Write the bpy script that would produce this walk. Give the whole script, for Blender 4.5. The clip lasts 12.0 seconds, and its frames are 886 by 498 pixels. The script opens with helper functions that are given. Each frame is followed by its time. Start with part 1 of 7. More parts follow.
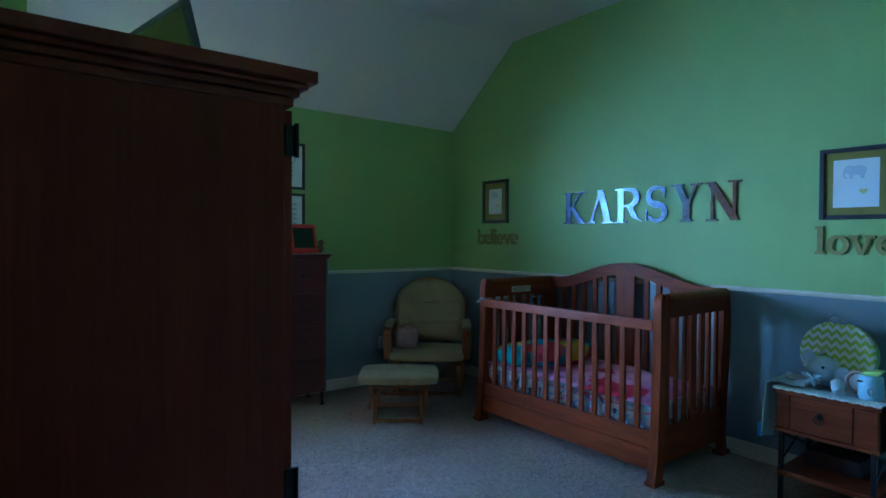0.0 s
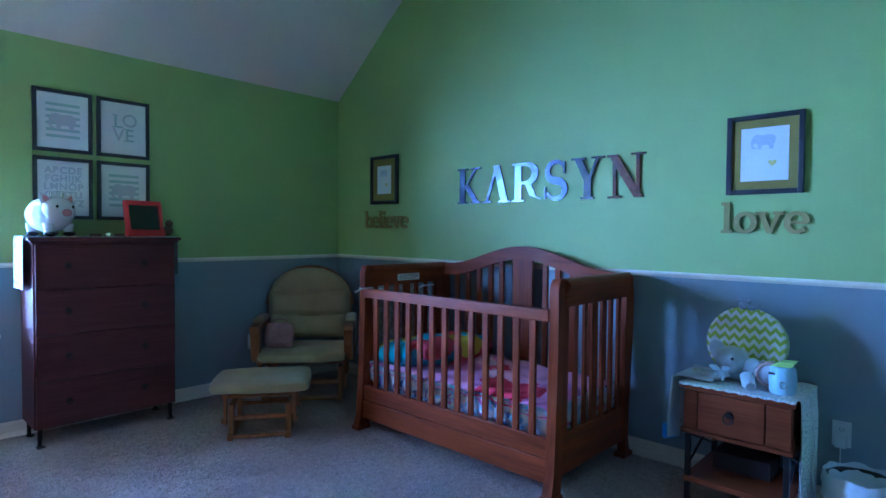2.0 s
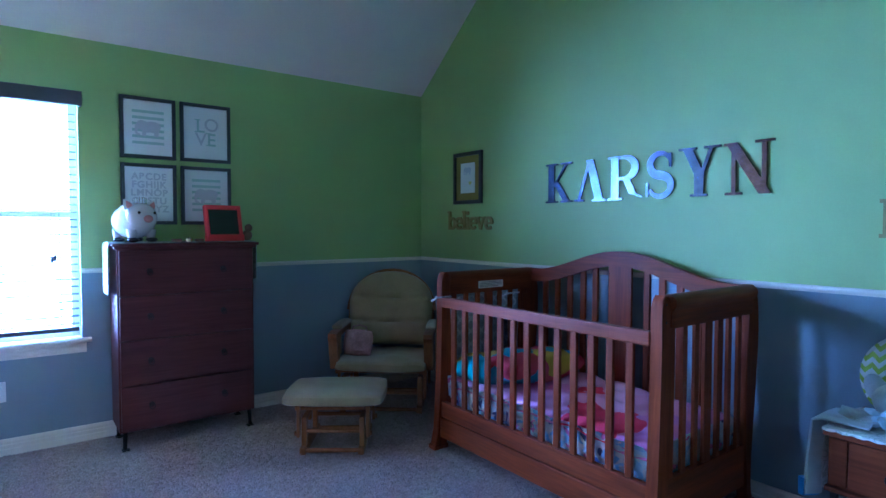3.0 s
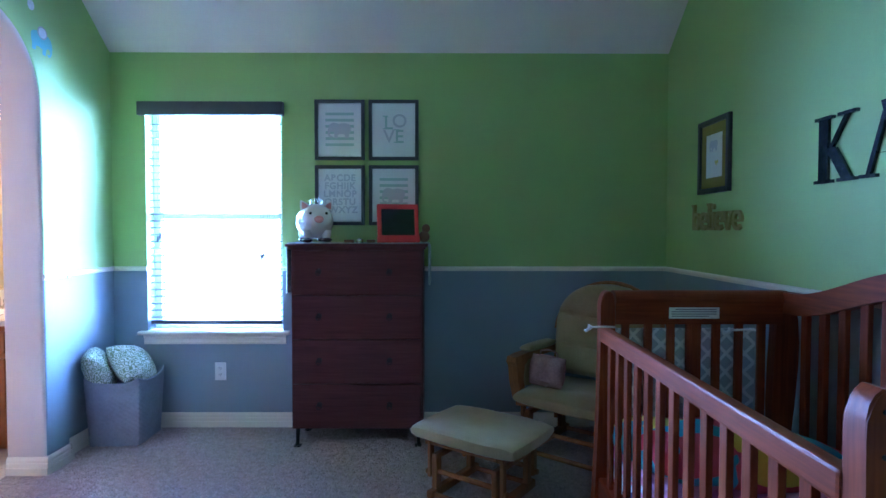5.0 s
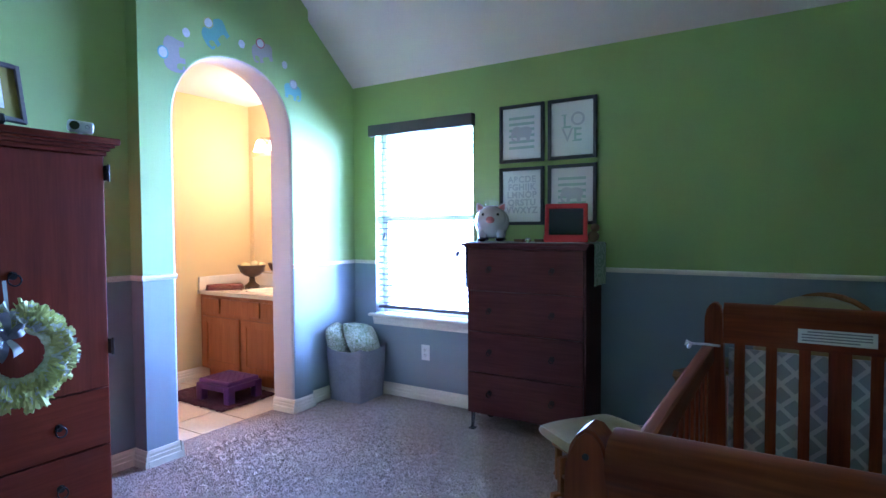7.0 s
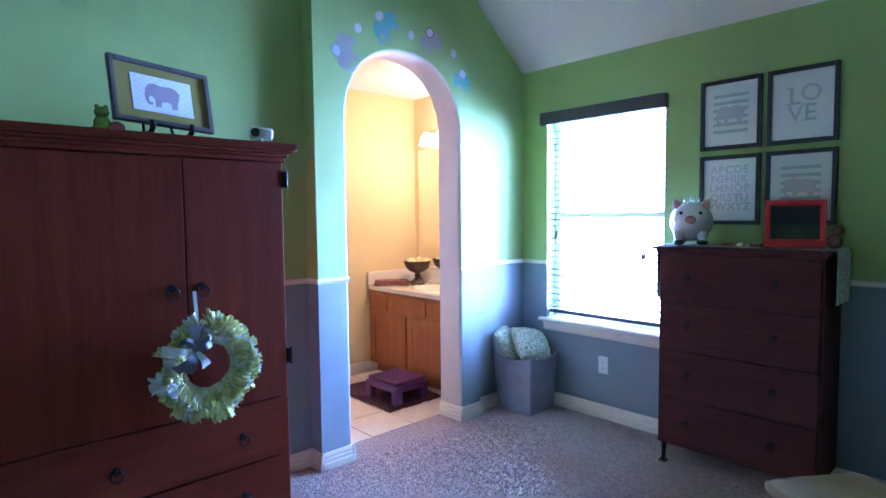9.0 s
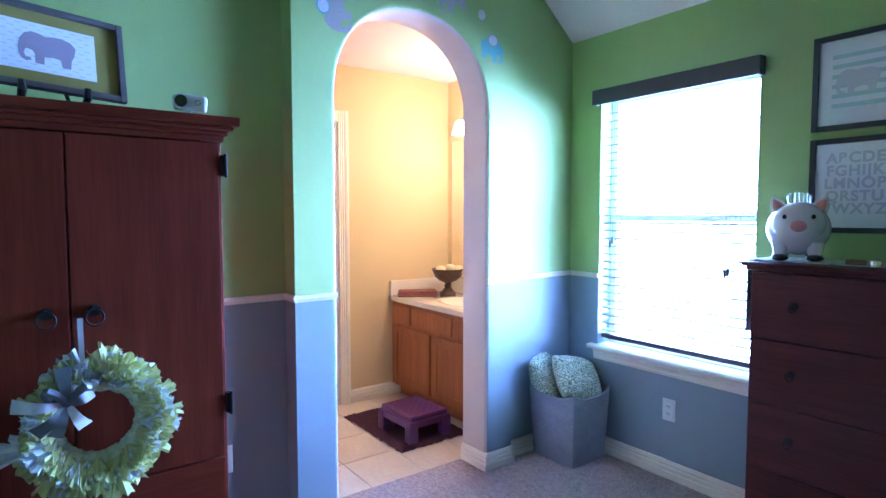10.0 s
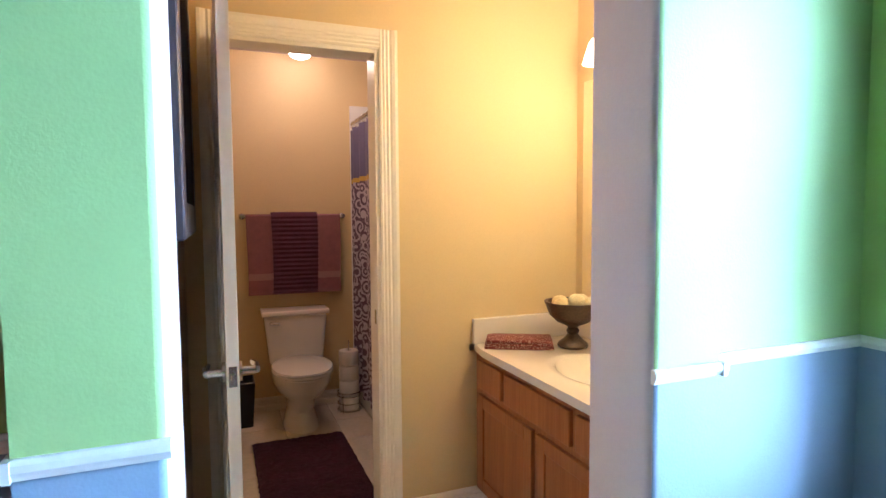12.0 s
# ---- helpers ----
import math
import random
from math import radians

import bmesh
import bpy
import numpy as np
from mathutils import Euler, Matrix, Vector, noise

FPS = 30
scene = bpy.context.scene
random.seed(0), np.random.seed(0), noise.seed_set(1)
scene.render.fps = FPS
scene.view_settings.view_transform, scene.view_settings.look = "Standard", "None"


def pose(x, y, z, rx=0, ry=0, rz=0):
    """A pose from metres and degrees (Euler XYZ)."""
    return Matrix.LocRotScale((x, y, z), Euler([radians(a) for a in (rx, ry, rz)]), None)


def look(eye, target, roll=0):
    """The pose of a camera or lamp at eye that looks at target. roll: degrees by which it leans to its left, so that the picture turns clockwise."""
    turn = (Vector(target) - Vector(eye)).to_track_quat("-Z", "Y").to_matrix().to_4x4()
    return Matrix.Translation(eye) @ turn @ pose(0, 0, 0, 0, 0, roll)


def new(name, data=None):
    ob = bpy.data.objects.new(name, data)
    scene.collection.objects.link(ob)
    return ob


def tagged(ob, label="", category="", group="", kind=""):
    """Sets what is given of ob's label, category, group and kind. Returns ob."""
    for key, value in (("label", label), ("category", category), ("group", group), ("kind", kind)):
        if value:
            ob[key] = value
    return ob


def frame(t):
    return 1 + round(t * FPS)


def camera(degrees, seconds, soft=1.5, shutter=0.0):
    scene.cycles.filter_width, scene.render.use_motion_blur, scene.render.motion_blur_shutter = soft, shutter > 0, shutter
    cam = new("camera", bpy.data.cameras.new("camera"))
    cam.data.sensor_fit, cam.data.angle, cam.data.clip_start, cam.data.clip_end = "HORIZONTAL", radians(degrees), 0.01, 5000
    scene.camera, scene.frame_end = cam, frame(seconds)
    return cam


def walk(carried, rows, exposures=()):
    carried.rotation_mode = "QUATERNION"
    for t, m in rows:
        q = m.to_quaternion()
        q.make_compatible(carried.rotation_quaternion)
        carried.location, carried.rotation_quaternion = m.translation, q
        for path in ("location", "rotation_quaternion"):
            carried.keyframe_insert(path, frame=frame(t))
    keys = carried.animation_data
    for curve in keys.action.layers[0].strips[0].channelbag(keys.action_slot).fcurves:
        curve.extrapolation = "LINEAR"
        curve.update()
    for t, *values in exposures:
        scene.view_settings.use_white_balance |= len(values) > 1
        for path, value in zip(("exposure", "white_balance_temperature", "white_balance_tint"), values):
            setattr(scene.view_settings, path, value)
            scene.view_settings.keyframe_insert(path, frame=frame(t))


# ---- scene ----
cam = camera(76.5, 12.0)
PATH = [
    (0, (0.232, 0.153, 1.321), (1.467, 1.726, 1.286), 0.4),
    (0.5, (0.398, 0.255, 1.285), (1.719, 1.756, 1.249), 0.6),
    (1, (0.54, 0.351, 1.262), (1.918, 1.799, 1.212), 0.5),
    (1.5, (0.646, 0.394, 1.225), (2.095, 1.771, 1.174), 0.5),
    (2, (0.764, 0.428, 1.242), (2.226, 1.792, 1.184), 0.5),
    (2.5, (0.914, 0.479, 1.281), (2.33, 1.89, 1.208), 0.3),
    (3, (1.061, 0.592, 1.29), (2.262, 2.19, 1.214), 0.1),
    (3.5, (1.281, 0.792, 1.269), (2.207, 2.563, 1.204), 0.3),
    (5.3, (2.54, 0.972, 1.268), (2.347, 2.963, 1.205), 0.0),
    (5.5, (2.645, 0.992, 1.279), (2.316, 2.964, 1.211), 0.0),
    (6, (2.931, 1.06, 1.267), (2.349, 2.972, 1.201), 0.0),
    (6.5, (3.102, 1.085, 1.282), (2.317, 2.923, 1.213), -0.1),
    (7, (3.242, 1.098, 1.285), (2.192, 2.799, 1.213), -0.3),
    (7.5, (3.258, 1.044, 1.295), (2.061, 2.645, 1.220), 0.0),
    (9.3, (2.861, 1.408, 1.385), (1.357, 2.722, 1.267), -0.2),
    (9.5, (2.815, 1.523, 1.373), (1.287, 2.808, 1.262), 0.2),
    (10, (2.555, 1.909, 1.38), (0.95, 3.096, 1.259), 0.0),
    (10.5, (2.224, 2.305, 1.377), (0.524, 3.352, 1.253), -0.1),
    (11, (1.902, 2.653, 1.371), (0.135, 3.581, 1.243), -0.3),
    (11.5, (1.559, 2.874, 1.353), (-0.268, 3.677, 1.221), -0.6),
    (12, (1.184, 3.064, 1.359), (-0.671, 3.801, 1.231), -0.4),
]
EXPOSURES = [(0.0, 0.82, 4650, 17), (0.6, 1.36, 4750, 20), (1.5, 1.47, 4450, 30), (2.5, 1.47, 4550, 41), (3.3, 1.52, 4400, 42), (5.5, 1.65, 4850, 40), (7.5, 1.6, 5150, 49), (9.5, 1.53, 4950, 46), (10.5, 1.5, 4900, 42), (12.0, 1.14, 5500, 29)]
walk(cam, [(t, look(eye, target, roll)) for t, eye, target, roll in PATH], EXPOSURES)

# ---- world, sun and window light ----
world = bpy.data.worlds.new("world")
scene.world = world
world.use_nodes = True
sky = world.node_tree.nodes.new("ShaderNodeTexSky")
sky.sky_type, sky.sun_disc = "NISHITA", False
sky.sun_elevation, sky.sun_rotation = radians(2), radians(48)
world.node_tree.links.new(sky.outputs[0], world.node_tree.nodes["Background"].inputs[0])
world.node_tree.nodes["Background"].inputs[1].default_value = 0.1

SUN, SKYLIGHT, VANITY, TOILETLAMP = 0.36, 470.0, 12.0, 4.8
sun = new("sun", bpy.data.lights.new("sun", "SUN"))
sun.data.energy, sun.data.angle, sun.data.color = SUN, radians(22), (0.88, 0.96, 1.0)
sun.matrix_world = look((3.0, 7.0, 1.78), (0.25, 4.15, 1.65))

skylight = new("window_skylight", bpy.data.lights.new("window_skylight", "AREA"))
skylight.data.shape, skylight.data.size, skylight.data.size_y = "RECTANGLE", 1.75, 2.6
skylight.data.energy, skylight.data.color = SKYLIGHT, (0.385, 0.70, 1.0)
skylight.matrix_world = look((0.64, 5.15, 1.75), (0.66, 3.0, 1.3))

# ---- small helpers ----
def nodes_of(name):
    m = bpy.data.materials.new(name)
    m.use_nodes = True
    t = m.node_tree
    return m, t, t.nodes["Principled BSDF"]


def mat(name, col, rough=0.6, metal=0.0, var=0.15, scale=5.0, fine=80.0, bump=0.1, dist=0.002, stretch=(1, 1, 1), alt=None, spec=0.5, sheen=0.0, coat=0.0, rnd=0.0, isl=0.0):
    """Paint, fabric or wood: two scales of noise over the base colour, with a fine relief."""
    m, t, p = nodes_of(name)
    N, L = t.nodes.new, t.links.new
    co = N("ShaderNodeTexCoord")
    mp = N("ShaderNodeMapping")
    mp.inputs["Scale"].default_value = stretch
    L(co.outputs["Object"], mp.inputs[0])
    big, small = N("ShaderNodeTexNoise"), N("ShaderNodeTexNoise")
    big.inputs["Scale"].default_value, small.inputs["Scale"].default_value = scale, fine
    big.inputs["Detail"].default_value, small.inputs["Detail"].default_value = 4, 3
    L(mp.outputs[0], big.inputs["Vector"]), L(mp.outputs[0], small.inputs["Vector"])
    ramp = N("ShaderNodeValToRGB")
    lo = [c * (1 - var) for c in col]
    hi = [min(1, c * (1 + var)) for c in (alt or col)]
    ramp.color_ramp.elements[0].color, ramp.color_ramp.elements[1].color = (*lo, 1), (*hi, 1)
    ramp.color_ramp.elements[0].position, ramp.color_ramp.elements[1].position = 0.3, 0.7
    mix = N("ShaderNodeMath")
    mix.operation = "MULTIPLY_ADD"
    mix.inputs[1].default_value = 0.45
    sc = N("ShaderNodeMath")
    sc.operation = "MULTIPLY"
    sc.inputs[1].default_value = 0.55
    L(big.outputs["Fac"], sc.inputs[0]), L(small.outputs["Fac"], mix.inputs[0]), L(sc.outputs[0], mix.inputs[2])
    fac = mix.outputs[0]
    if isl:
        geo, add = N("ShaderNodeNewGeometry"), N("ShaderNodeMath")
        add.operation = "MULTIPLY_ADD"
        add.inputs[1].default_value = isl
        off = N("ShaderNodeMath")
        off.operation = "SUBTRACT"
        off.inputs[1].default_value = isl / 2
        L(fac, off.inputs[0])
        L(geo.outputs["Random Per Island"], add.inputs[0]), L(off.outputs[0], add.inputs[2])
        fac = add.outputs[0]
    if rnd:
        inf, add = N("ShaderNodeObjectInfo"), N("ShaderNodeMath")
        add.operation = "MULTIPLY_ADD"
        add.inputs[1].default_value = rnd
        L(inf.outputs["Random"], add.inputs[0]), L(fac, add.inputs[2])
        fac = add.outputs[0]
    L(fac, ramp.inputs[0]), L(ramp.outputs[0], p.inputs["Base Color"])
    rr = N("ShaderNodeMapRange")
    rr.inputs["To Min"].default_value, rr.inputs["To Max"].default_value = max(0.02, rough - 0.08), min(1, rough + 0.08)
    L(big.outputs["Fac"], rr.inputs[0]), L(rr.outputs[0], p.inputs["Roughness"])
    b = N("ShaderNodeBump")
    b.inputs["Strength"].default_value, b.inputs["Distance"].default_value = bump, dist
    L(small.outputs["Fac"], b.inputs["Height"]), L(b.outputs[0], p.inputs["Normal"])
    p.inputs["Metallic"].default_value, p.inputs["Specular IOR Level"].default_value = metal, spec
    p.inputs["Sheen Weight"].default_value, p.inputs["Coat Weight"].default_value = sheen, coat
    return m


def wood(name, dark, light, axis="z", rough=0.4, coat=0.15):
    """Stained wood: long soft streaks along the grain."""
    st = {"x": (0.35, 7, 7), "y": (7, 0.35, 7), "z": (7, 7, 0.35)}[axis]
    return mat(name, dark, rough, var=0.12, scale=3.0, fine=16.0, bump=0.08, dist=0.001, stretch=st, alt=light, coat=coat, spec=0.15)


def emit(name, col, strength):
    m, t, p = nodes_of(name)
    p.inputs["Base Color"].default_value = (*col, 1)
    p.inputs["Emission Color"].default_value, p.inputs["Emission Strength"].default_value = (*col, 1), strength
    return m


def pattern(name, kind, cols, scale, rough=0.8, width=0.5):
    """Printed cloth: kind is zigzag, trellis, scroll or patches."""
    m, t, p = nodes_of(name)
    N, L = t.nodes.new, t.links.new
    co = N("ShaderNodeTexCoord")
    def op(kind_, a, b=None, c=None):
        n = N("ShaderNodeMath")
        n.operation = kind_
        for i, v in enumerate((a, b, c)):
            if v is None:
                continue
            if isinstance(v, (int, float)):
                n.inputs[i].default_value = v
            else:
                L(v, n.inputs[i])
        return n.outputs[0]
    sp = N("ShaderNodeSeparateXYZ")
    L(co.outputs["Object"], sp.inputs[0])
    u, v = op("ADD", sp.outputs[0], op("MULTIPLY", sp.outputs[1], 1.0)), sp.outputs[2]
    if kind == "zigzag_flat":
        u, v, kind = sp.outputs[0], sp.outputs[1], "zigzag"
    if kind == "zigzag":
        w = op("ADD", op("MULTIPLY", v, scale), op("MULTIPLY", op("PINGPONG", op("MULTIPLY", u, scale), 0.5), 1.1))
        f = op("GREATER_THAN", op("FRACT", w), width)
    elif kind == "trellis":
        a = op("PINGPONG", op("MULTIPLY", op("ADD", u, v), scale), 0.5)
        b = op("PINGPONG", op("MULTIPLY", op("SUBTRACT", u, v), scale), 0.5)
        f = op("LESS_THAN", op("MINIMUM", a, b), width)
    elif kind == "scroll":
        vo = N("ShaderNodeTexVoronoi")
        vo.inputs["Scale"].default_value = scale
        L(co.outputs["Object"], vo.inputs["Vector"])
        f = op("GREATER_THAN", op("FRACT", op("MULTIPLY", vo.outputs["Distance"], 3.2)), width)
    if kind == "patches":
        no = N("ShaderNodeTexNoise")
        no.inputs["Scale"].default_value = 7
        no.inputs["Detail"].default_value = 1.5
        L(co.outputs["Object"], no.inputs["Vector"])
        wm = N("ShaderNodeVectorMath")
        wm.operation = "MULTIPLY_ADD"
        wm.inputs[1].default_value = (0.26, 0.26, 0.26)
        L(no.outputs["Color"], wm.inputs[0]), L(co.outputs["Object"], wm.inputs[2])
        vo = N("ShaderNodeTexVoronoi")
        vo.inputs["Scale"].default_value = scale
        L(wm.outputs[0], vo.inputs["Vector"])
        s2 = N("ShaderNodeSeparateXYZ")
        L(vo.outputs["Color"], s2.inputs[0])
        ramp = N("ShaderNodeValToRGB")
        ramp.color_ramp.interpolation = "CONSTANT"
        while len(ramp.color_ramp.elements) < len(cols):
            ramp.color_ramp.elements.new(0.5)
        for i, (e, c) in enumerate(zip(ramp.color_ramp.elements, cols)):
            e.position, e.color = i / len(cols), (*c, 1)
        L(s2.outputs[0], ramp.inputs[0])
        L(ramp.outputs[0], p.inputs["Base Color"])
    else:
        mx = N("ShaderNodeMix")
        mx.data_type = "RGBA"
        mx.inputs["A"].default_value, mx.inputs["B"].default_value = (*cols[0], 1), (*cols[1], 1)
        L(f, mx.inputs["Factor"]), L(mx.outputs["Result"], p.inputs["Base Color"])
    weave, b = N("ShaderNodeTexNoise"), N("ShaderNodeBump")
    weave.inputs["Scale"].default_value = 300
    L(co.outputs["Object"], weave.inputs["Vector"])
    b.inputs["Strength"].default_value, b.inputs["Distance"].default_value = 0.3, 0.001
    L(weave.outputs["Fac"], b.inputs["Height"]), L(b.outputs[0], p.inputs["Normal"])
    p.inputs["Roughness"].default_value = rough
    return m


def B():
    return bmesh.new()


def mesh_of(name, bm, mats, smooth=False):
    bmesh.ops.recalc_face_normals(bm, faces=bm.faces)
    me = bpy.data.meshes.new(name)
    bm.to_mesh(me)
    bm.free()
    for m in (mats if isinstance(mats, (list, tuple)) else [mats]):
        me.materials.append(m)
    if smooth:
        me.polygons.foreach_set("use_smooth", [True] * len(me.polygons))
        try:
            me.set_sharp_from_angle(angle=radians(40))
        except Exception:
            pass
    return me


def part(name, bm, material, parent, label="", smooth=False):
    ob = new(name, mesh_of(name, bm, material, smooth))
    ob.parent = parent
    if label:
        tagged(ob, label)
    return ob


def thing(name, m, label, category, group=""):
    ob = new(name)
    ob.empty_display_size = 0.1
    ob.matrix_basis = m
    return tagged(ob, label, category, group)


def solid(name, bm, material, m, label, category, group="", smooth=False):
    ob = new(name, mesh_of(name, bm, material, smooth))
    ob.matrix_basis = m
    return tagged(ob, label, category, group)


def structure(name, bm, mats, label="", smooth=False, category=""):
    return tagged(new(name, mesh_of(name, bm, mats, smooth)), label, category, kind="structure")


def box(bm, x0, y0, z0, x1, y1, z1, bev=0.0, seg=2, mi=0, m=None):
    vs = [bm.verts.new((x, y, z)) for x in (x0, x1) for y in (y0, y1) for z in (z0, z1)]
    fs = [bm.faces.new([vs[i] for i in q]) for q in ((0, 1, 3, 2), (4, 6, 7, 5), (0, 4, 5, 1), (2, 3, 7, 6), (0, 2, 6, 4), (1, 5, 7, 3))]
    for f in fs:
        f.material_index = mi
    if m is not None:
        bmesh.ops.transform(bm, matrix=m, verts=vs)
    if bev:
        es = list({e for f in fs for e in f.edges})
        bmesh.ops.bevel(bm, geom=es, offset=bev, segments=seg, affect="EDGES", profile=0.6)
    return bm


def prism(bm, poly, place, a, b, mi=0):
    """A polygon (u, v) pushed from a to b; place(u, v, w) gives the point."""
    lo = [bm.verts.new(place(u, v, a)) for u, v in poly]
    hi = [bm.verts.new(place(u, v, b)) for u, v in poly]
    fs = [bm.faces.new(lo), bm.faces.new(hi[::-1])]
    n = len(poly)
    for i in range(n):
        fs.append(bm.faces.new((lo[i], lo[(i + 1) % n], hi[(i + 1) % n], hi[i])))
    for f in fs:
        f.material_index = mi
    return bm


def tube(bm, pts, r, seg=8, mi=0):
    pts = [Vector(p) for p in pts]
    rs = r if isinstance(r, (list, tuple)) else [r] * len(pts)
    rings = []
    ref = None
    for i, p in enumerate(pts):
        d = (pts[min(i + 1, len(pts) - 1)] - pts[max(i - 1, 0)]).normalized()
        if ref is None:
            ref = d.orthogonal().normalized()
        ref = (ref - d * ref.dot(d)).normalized()
        o = d.cross(ref)
        rings.append([bm.verts.new(p + rs[i] * (math.cos(2 * math.pi * k / seg) * ref + math.sin(2 * math.pi * k / seg) * o)) for k in range(seg)])
    for a, b in zip(rings, rings[1:]):
        for k in range(seg):
            bm.faces.new((a[k], a[(k + 1) % seg], b[(k + 1) % seg], b[k])).material_index = mi
    bm.faces.new(rings[0][::-1]).material_index = mi
    bm.faces.new(rings[-1]).material_index = mi
    return bm


def lathe(bm, prof, seg=24, c=(0, 0, 0), sx=1.0, sy=1.0, mi=0):
    rings = []
    for r, z in prof:
        rings.append([bm.verts.new((c[0] + sx * r * math.cos(2 * math.pi * k / seg), c[1] + sy * r * math.sin(2 * math.pi * k / seg), c[2] + z)) for k in range(seg)])
    for a, b in zip(rings, rings[1:]):
        for k in range(seg):
            bm.faces.new((a[k], a[(k + 1) % seg], b[(k + 1) % seg], b[k])).material_index = mi
    bm.faces.new(rings[0][::-1]).material_index = mi
    bm.faces.new(rings[-1]).material_index = mi
    return bm


def blob(bm, c, r, seg=16, m=None, mi=0):
    mm = Matrix.Translation(c) @ (m or Matrix()) @ Matrix.Diagonal((*r, 1))
    g = bmesh.ops.create_uvsphere(bm, u_segments=seg, v_segments=max(6, seg // 2 + 2), radius=1, matrix=mm)
    if mi:
        for f in {f for v in g["verts"] for f in v.link_faces}:
            f.material_index = mi
    return bm


def pillow(bm, c, w, d, h, n=18, e=0.32, m=None, rough=0.0, sq=3.2):
    """A stuffed cushion: fullest in the middle, drawn in at the seams."""
    M = Matrix.Translation(c) @ (m or Matrix())
    def pt(u, v, s):
        x, y = u, v
        k = max(0.0, (1 - abs(u) ** sq) * (1 - abs(v) ** sq)) ** e
        q = 1 - 0.05 * (u * u * v * v)
        wob = rough * noise.noise((u * 2.5 + c[0] * 7, v * 2.5 + c[1] * 5, s * 3))
        return M @ Vector((x * q * w / 2, y * q * d / 2, s * h / 2 * k + wob * k))
    g = {}
    for s in (1, -1):
        for i in range(n + 1):
            for j in range(n + 1):
                edge = i in (0, n) or j in (0, n)
                if s == -1 and edge:
                    g[s, i, j] = g[1, i, j]
                else:
                    g[s, i, j] = bm.verts.new(pt(math.sin(math.pi * (i / n - 0.5)), math.sin(math.pi * (j / n - 0.5)), s))
        for i in range(n):
            for j in range(n):
                bm.faces.new((g[s, i, j], g[s, i + 1, j], g[s, i + 1, j + 1], g[s, i, j + 1])[::s])
    return bm


def sheet(bm, fn, nu, nv, th=0.003, mi=0):
    """Cloth: the surface fn(u, v), u and v from 0 to 1, with a thickness."""
    P = [[Vector(fn(i / nu, j / nv)) for j in range(nv + 1)] for i in range(nu + 1)]
    top, bot = {}, {}
    for i in range(nu + 1):
        for j in range(nv + 1):
            du = P[min(i + 1, nu)][j] - P[max(i - 1, 0)][j]
            dv = P[i][min(j + 1, nv)] - P[i][max(j - 1, 0)]
            n = du.cross(dv)
            n = n.normalized() if n.length > 1e-9 else Vector((0, 0, 1))
            top[i, j], bot[i, j] = bm.verts.new(P[i][j]), bm.verts.new(P[i][j] - n * th)
    def q(*a):
        bm.faces.new(a).material_index = mi
    for i in range(nu):
        for j in range(nv):
            q(top[i, j], top[i + 1, j], top[i + 1, j + 1], top[i, j + 1])
            q(bot[i, j], bot[i, j + 1], bot[i + 1, j + 1], bot[i + 1, j])
    for i in range(nu):
        q(top[i, 0], bot[i, 0], bot[i + 1, 0], top[i + 1, 0])
        q(top[i, nv], top[i + 1, nv], bot[i + 1, nv], bot[i, nv])
    for j in range(nv):
        q(top[0, j], top[0, j + 1], bot[0, j + 1], bot[0, j])
        q(top[nu, j], bot[nu, j], bot[nu, j + 1], top[nu, j + 1])
    return bm


def text_mesh(name, s, size, depth, material, bold=0.0, space=1.0, spacing=1.0):
    cu = bpy.data.curves.new(name, "FONT")
    cu.body, cu.size, cu.extrude, cu.offset, cu.align_x, cu.space_character, cu.space_line = s, size, depth, bold, "CENTER", spacing, space
    tmp = bpy.data.objects.new(name, cu)
    me = bpy.data.meshes.new_from_object(tmp)
    bpy.data.objects.remove(tmp)
    me.name = name
    me.materials.clear()
    me.materials.append(material)
    return me


# local x to the right, local z up, local y into the wall


def at(x, y, z, rz=0.0, rx=0.0, ry=0.0):
    return pose(x, y, z, rx, ry, rz)


# ---- materials ----
GREEN = mat("green_wall_paint", (0.345, 0.47, 0.15), 0.62, var=0.05, scale=1.5, fine=170, bump=0.35, dist=0.0015)
GREY = mat("grey_wall_paint", (0.25, 0.305, 0.335), 0.6, var=0.05, scale=1.5, fine=170, bump=0.35, dist=0.0015)
CEIL = mat("ceiling_paint", (0.78, 0.66, 0.62), 0.85, var=0.05, scale=2, fine=110, bump=0.5, dist=0.002)
BEIGE = mat("tan_bath_paint", (0.66, 0.50, 0.255), 0.6, var=0.05, scale=1.5, fine=170, bump=0.3, dist=0.0015)
JAMB = mat("off_white_paint", (0.62, 0.53, 0.48), 0.55, var=0.04, scale=2, fine=150, bump=0.25)
TRIM = mat("cream_trim_paint", (0.80, 0.73, 0.60), 0.4, var=0.05, scale=4, fine=60, bump=0.06)
WHITE = mat("white_gloss_paint", (0.78, 0.76, 0.72), 0.35, var=0.04, scale=4, fine=60, bump=0.05)
CARPET = mat("beige_carpet", (0.34, 0.25, 0.22), 0.95, var=0.35, scale=45, fine=110, bump=1.0, dist=0.03, alt=(0.55, 0.43, 0.38), sheen=0.2)
PILE = mat("carpet_pile_yarn", (0.38, 0.29, 0.255), 0.95, var=0.2, scale=30, fine=150, bump=0.2, alt=(0.52, 0.405, 0.36), sheen=0.1, isl=0.1)
TILE = mat("cream_floor_tile", (0.62, 0.54, 0.43), 0.35, var=0.12, scale=5, fine=40, bump=0.05, rnd=0.15)
GROUT = mat("grout", (0.46, 0.40, 0.32), 0.9, var=0.1)
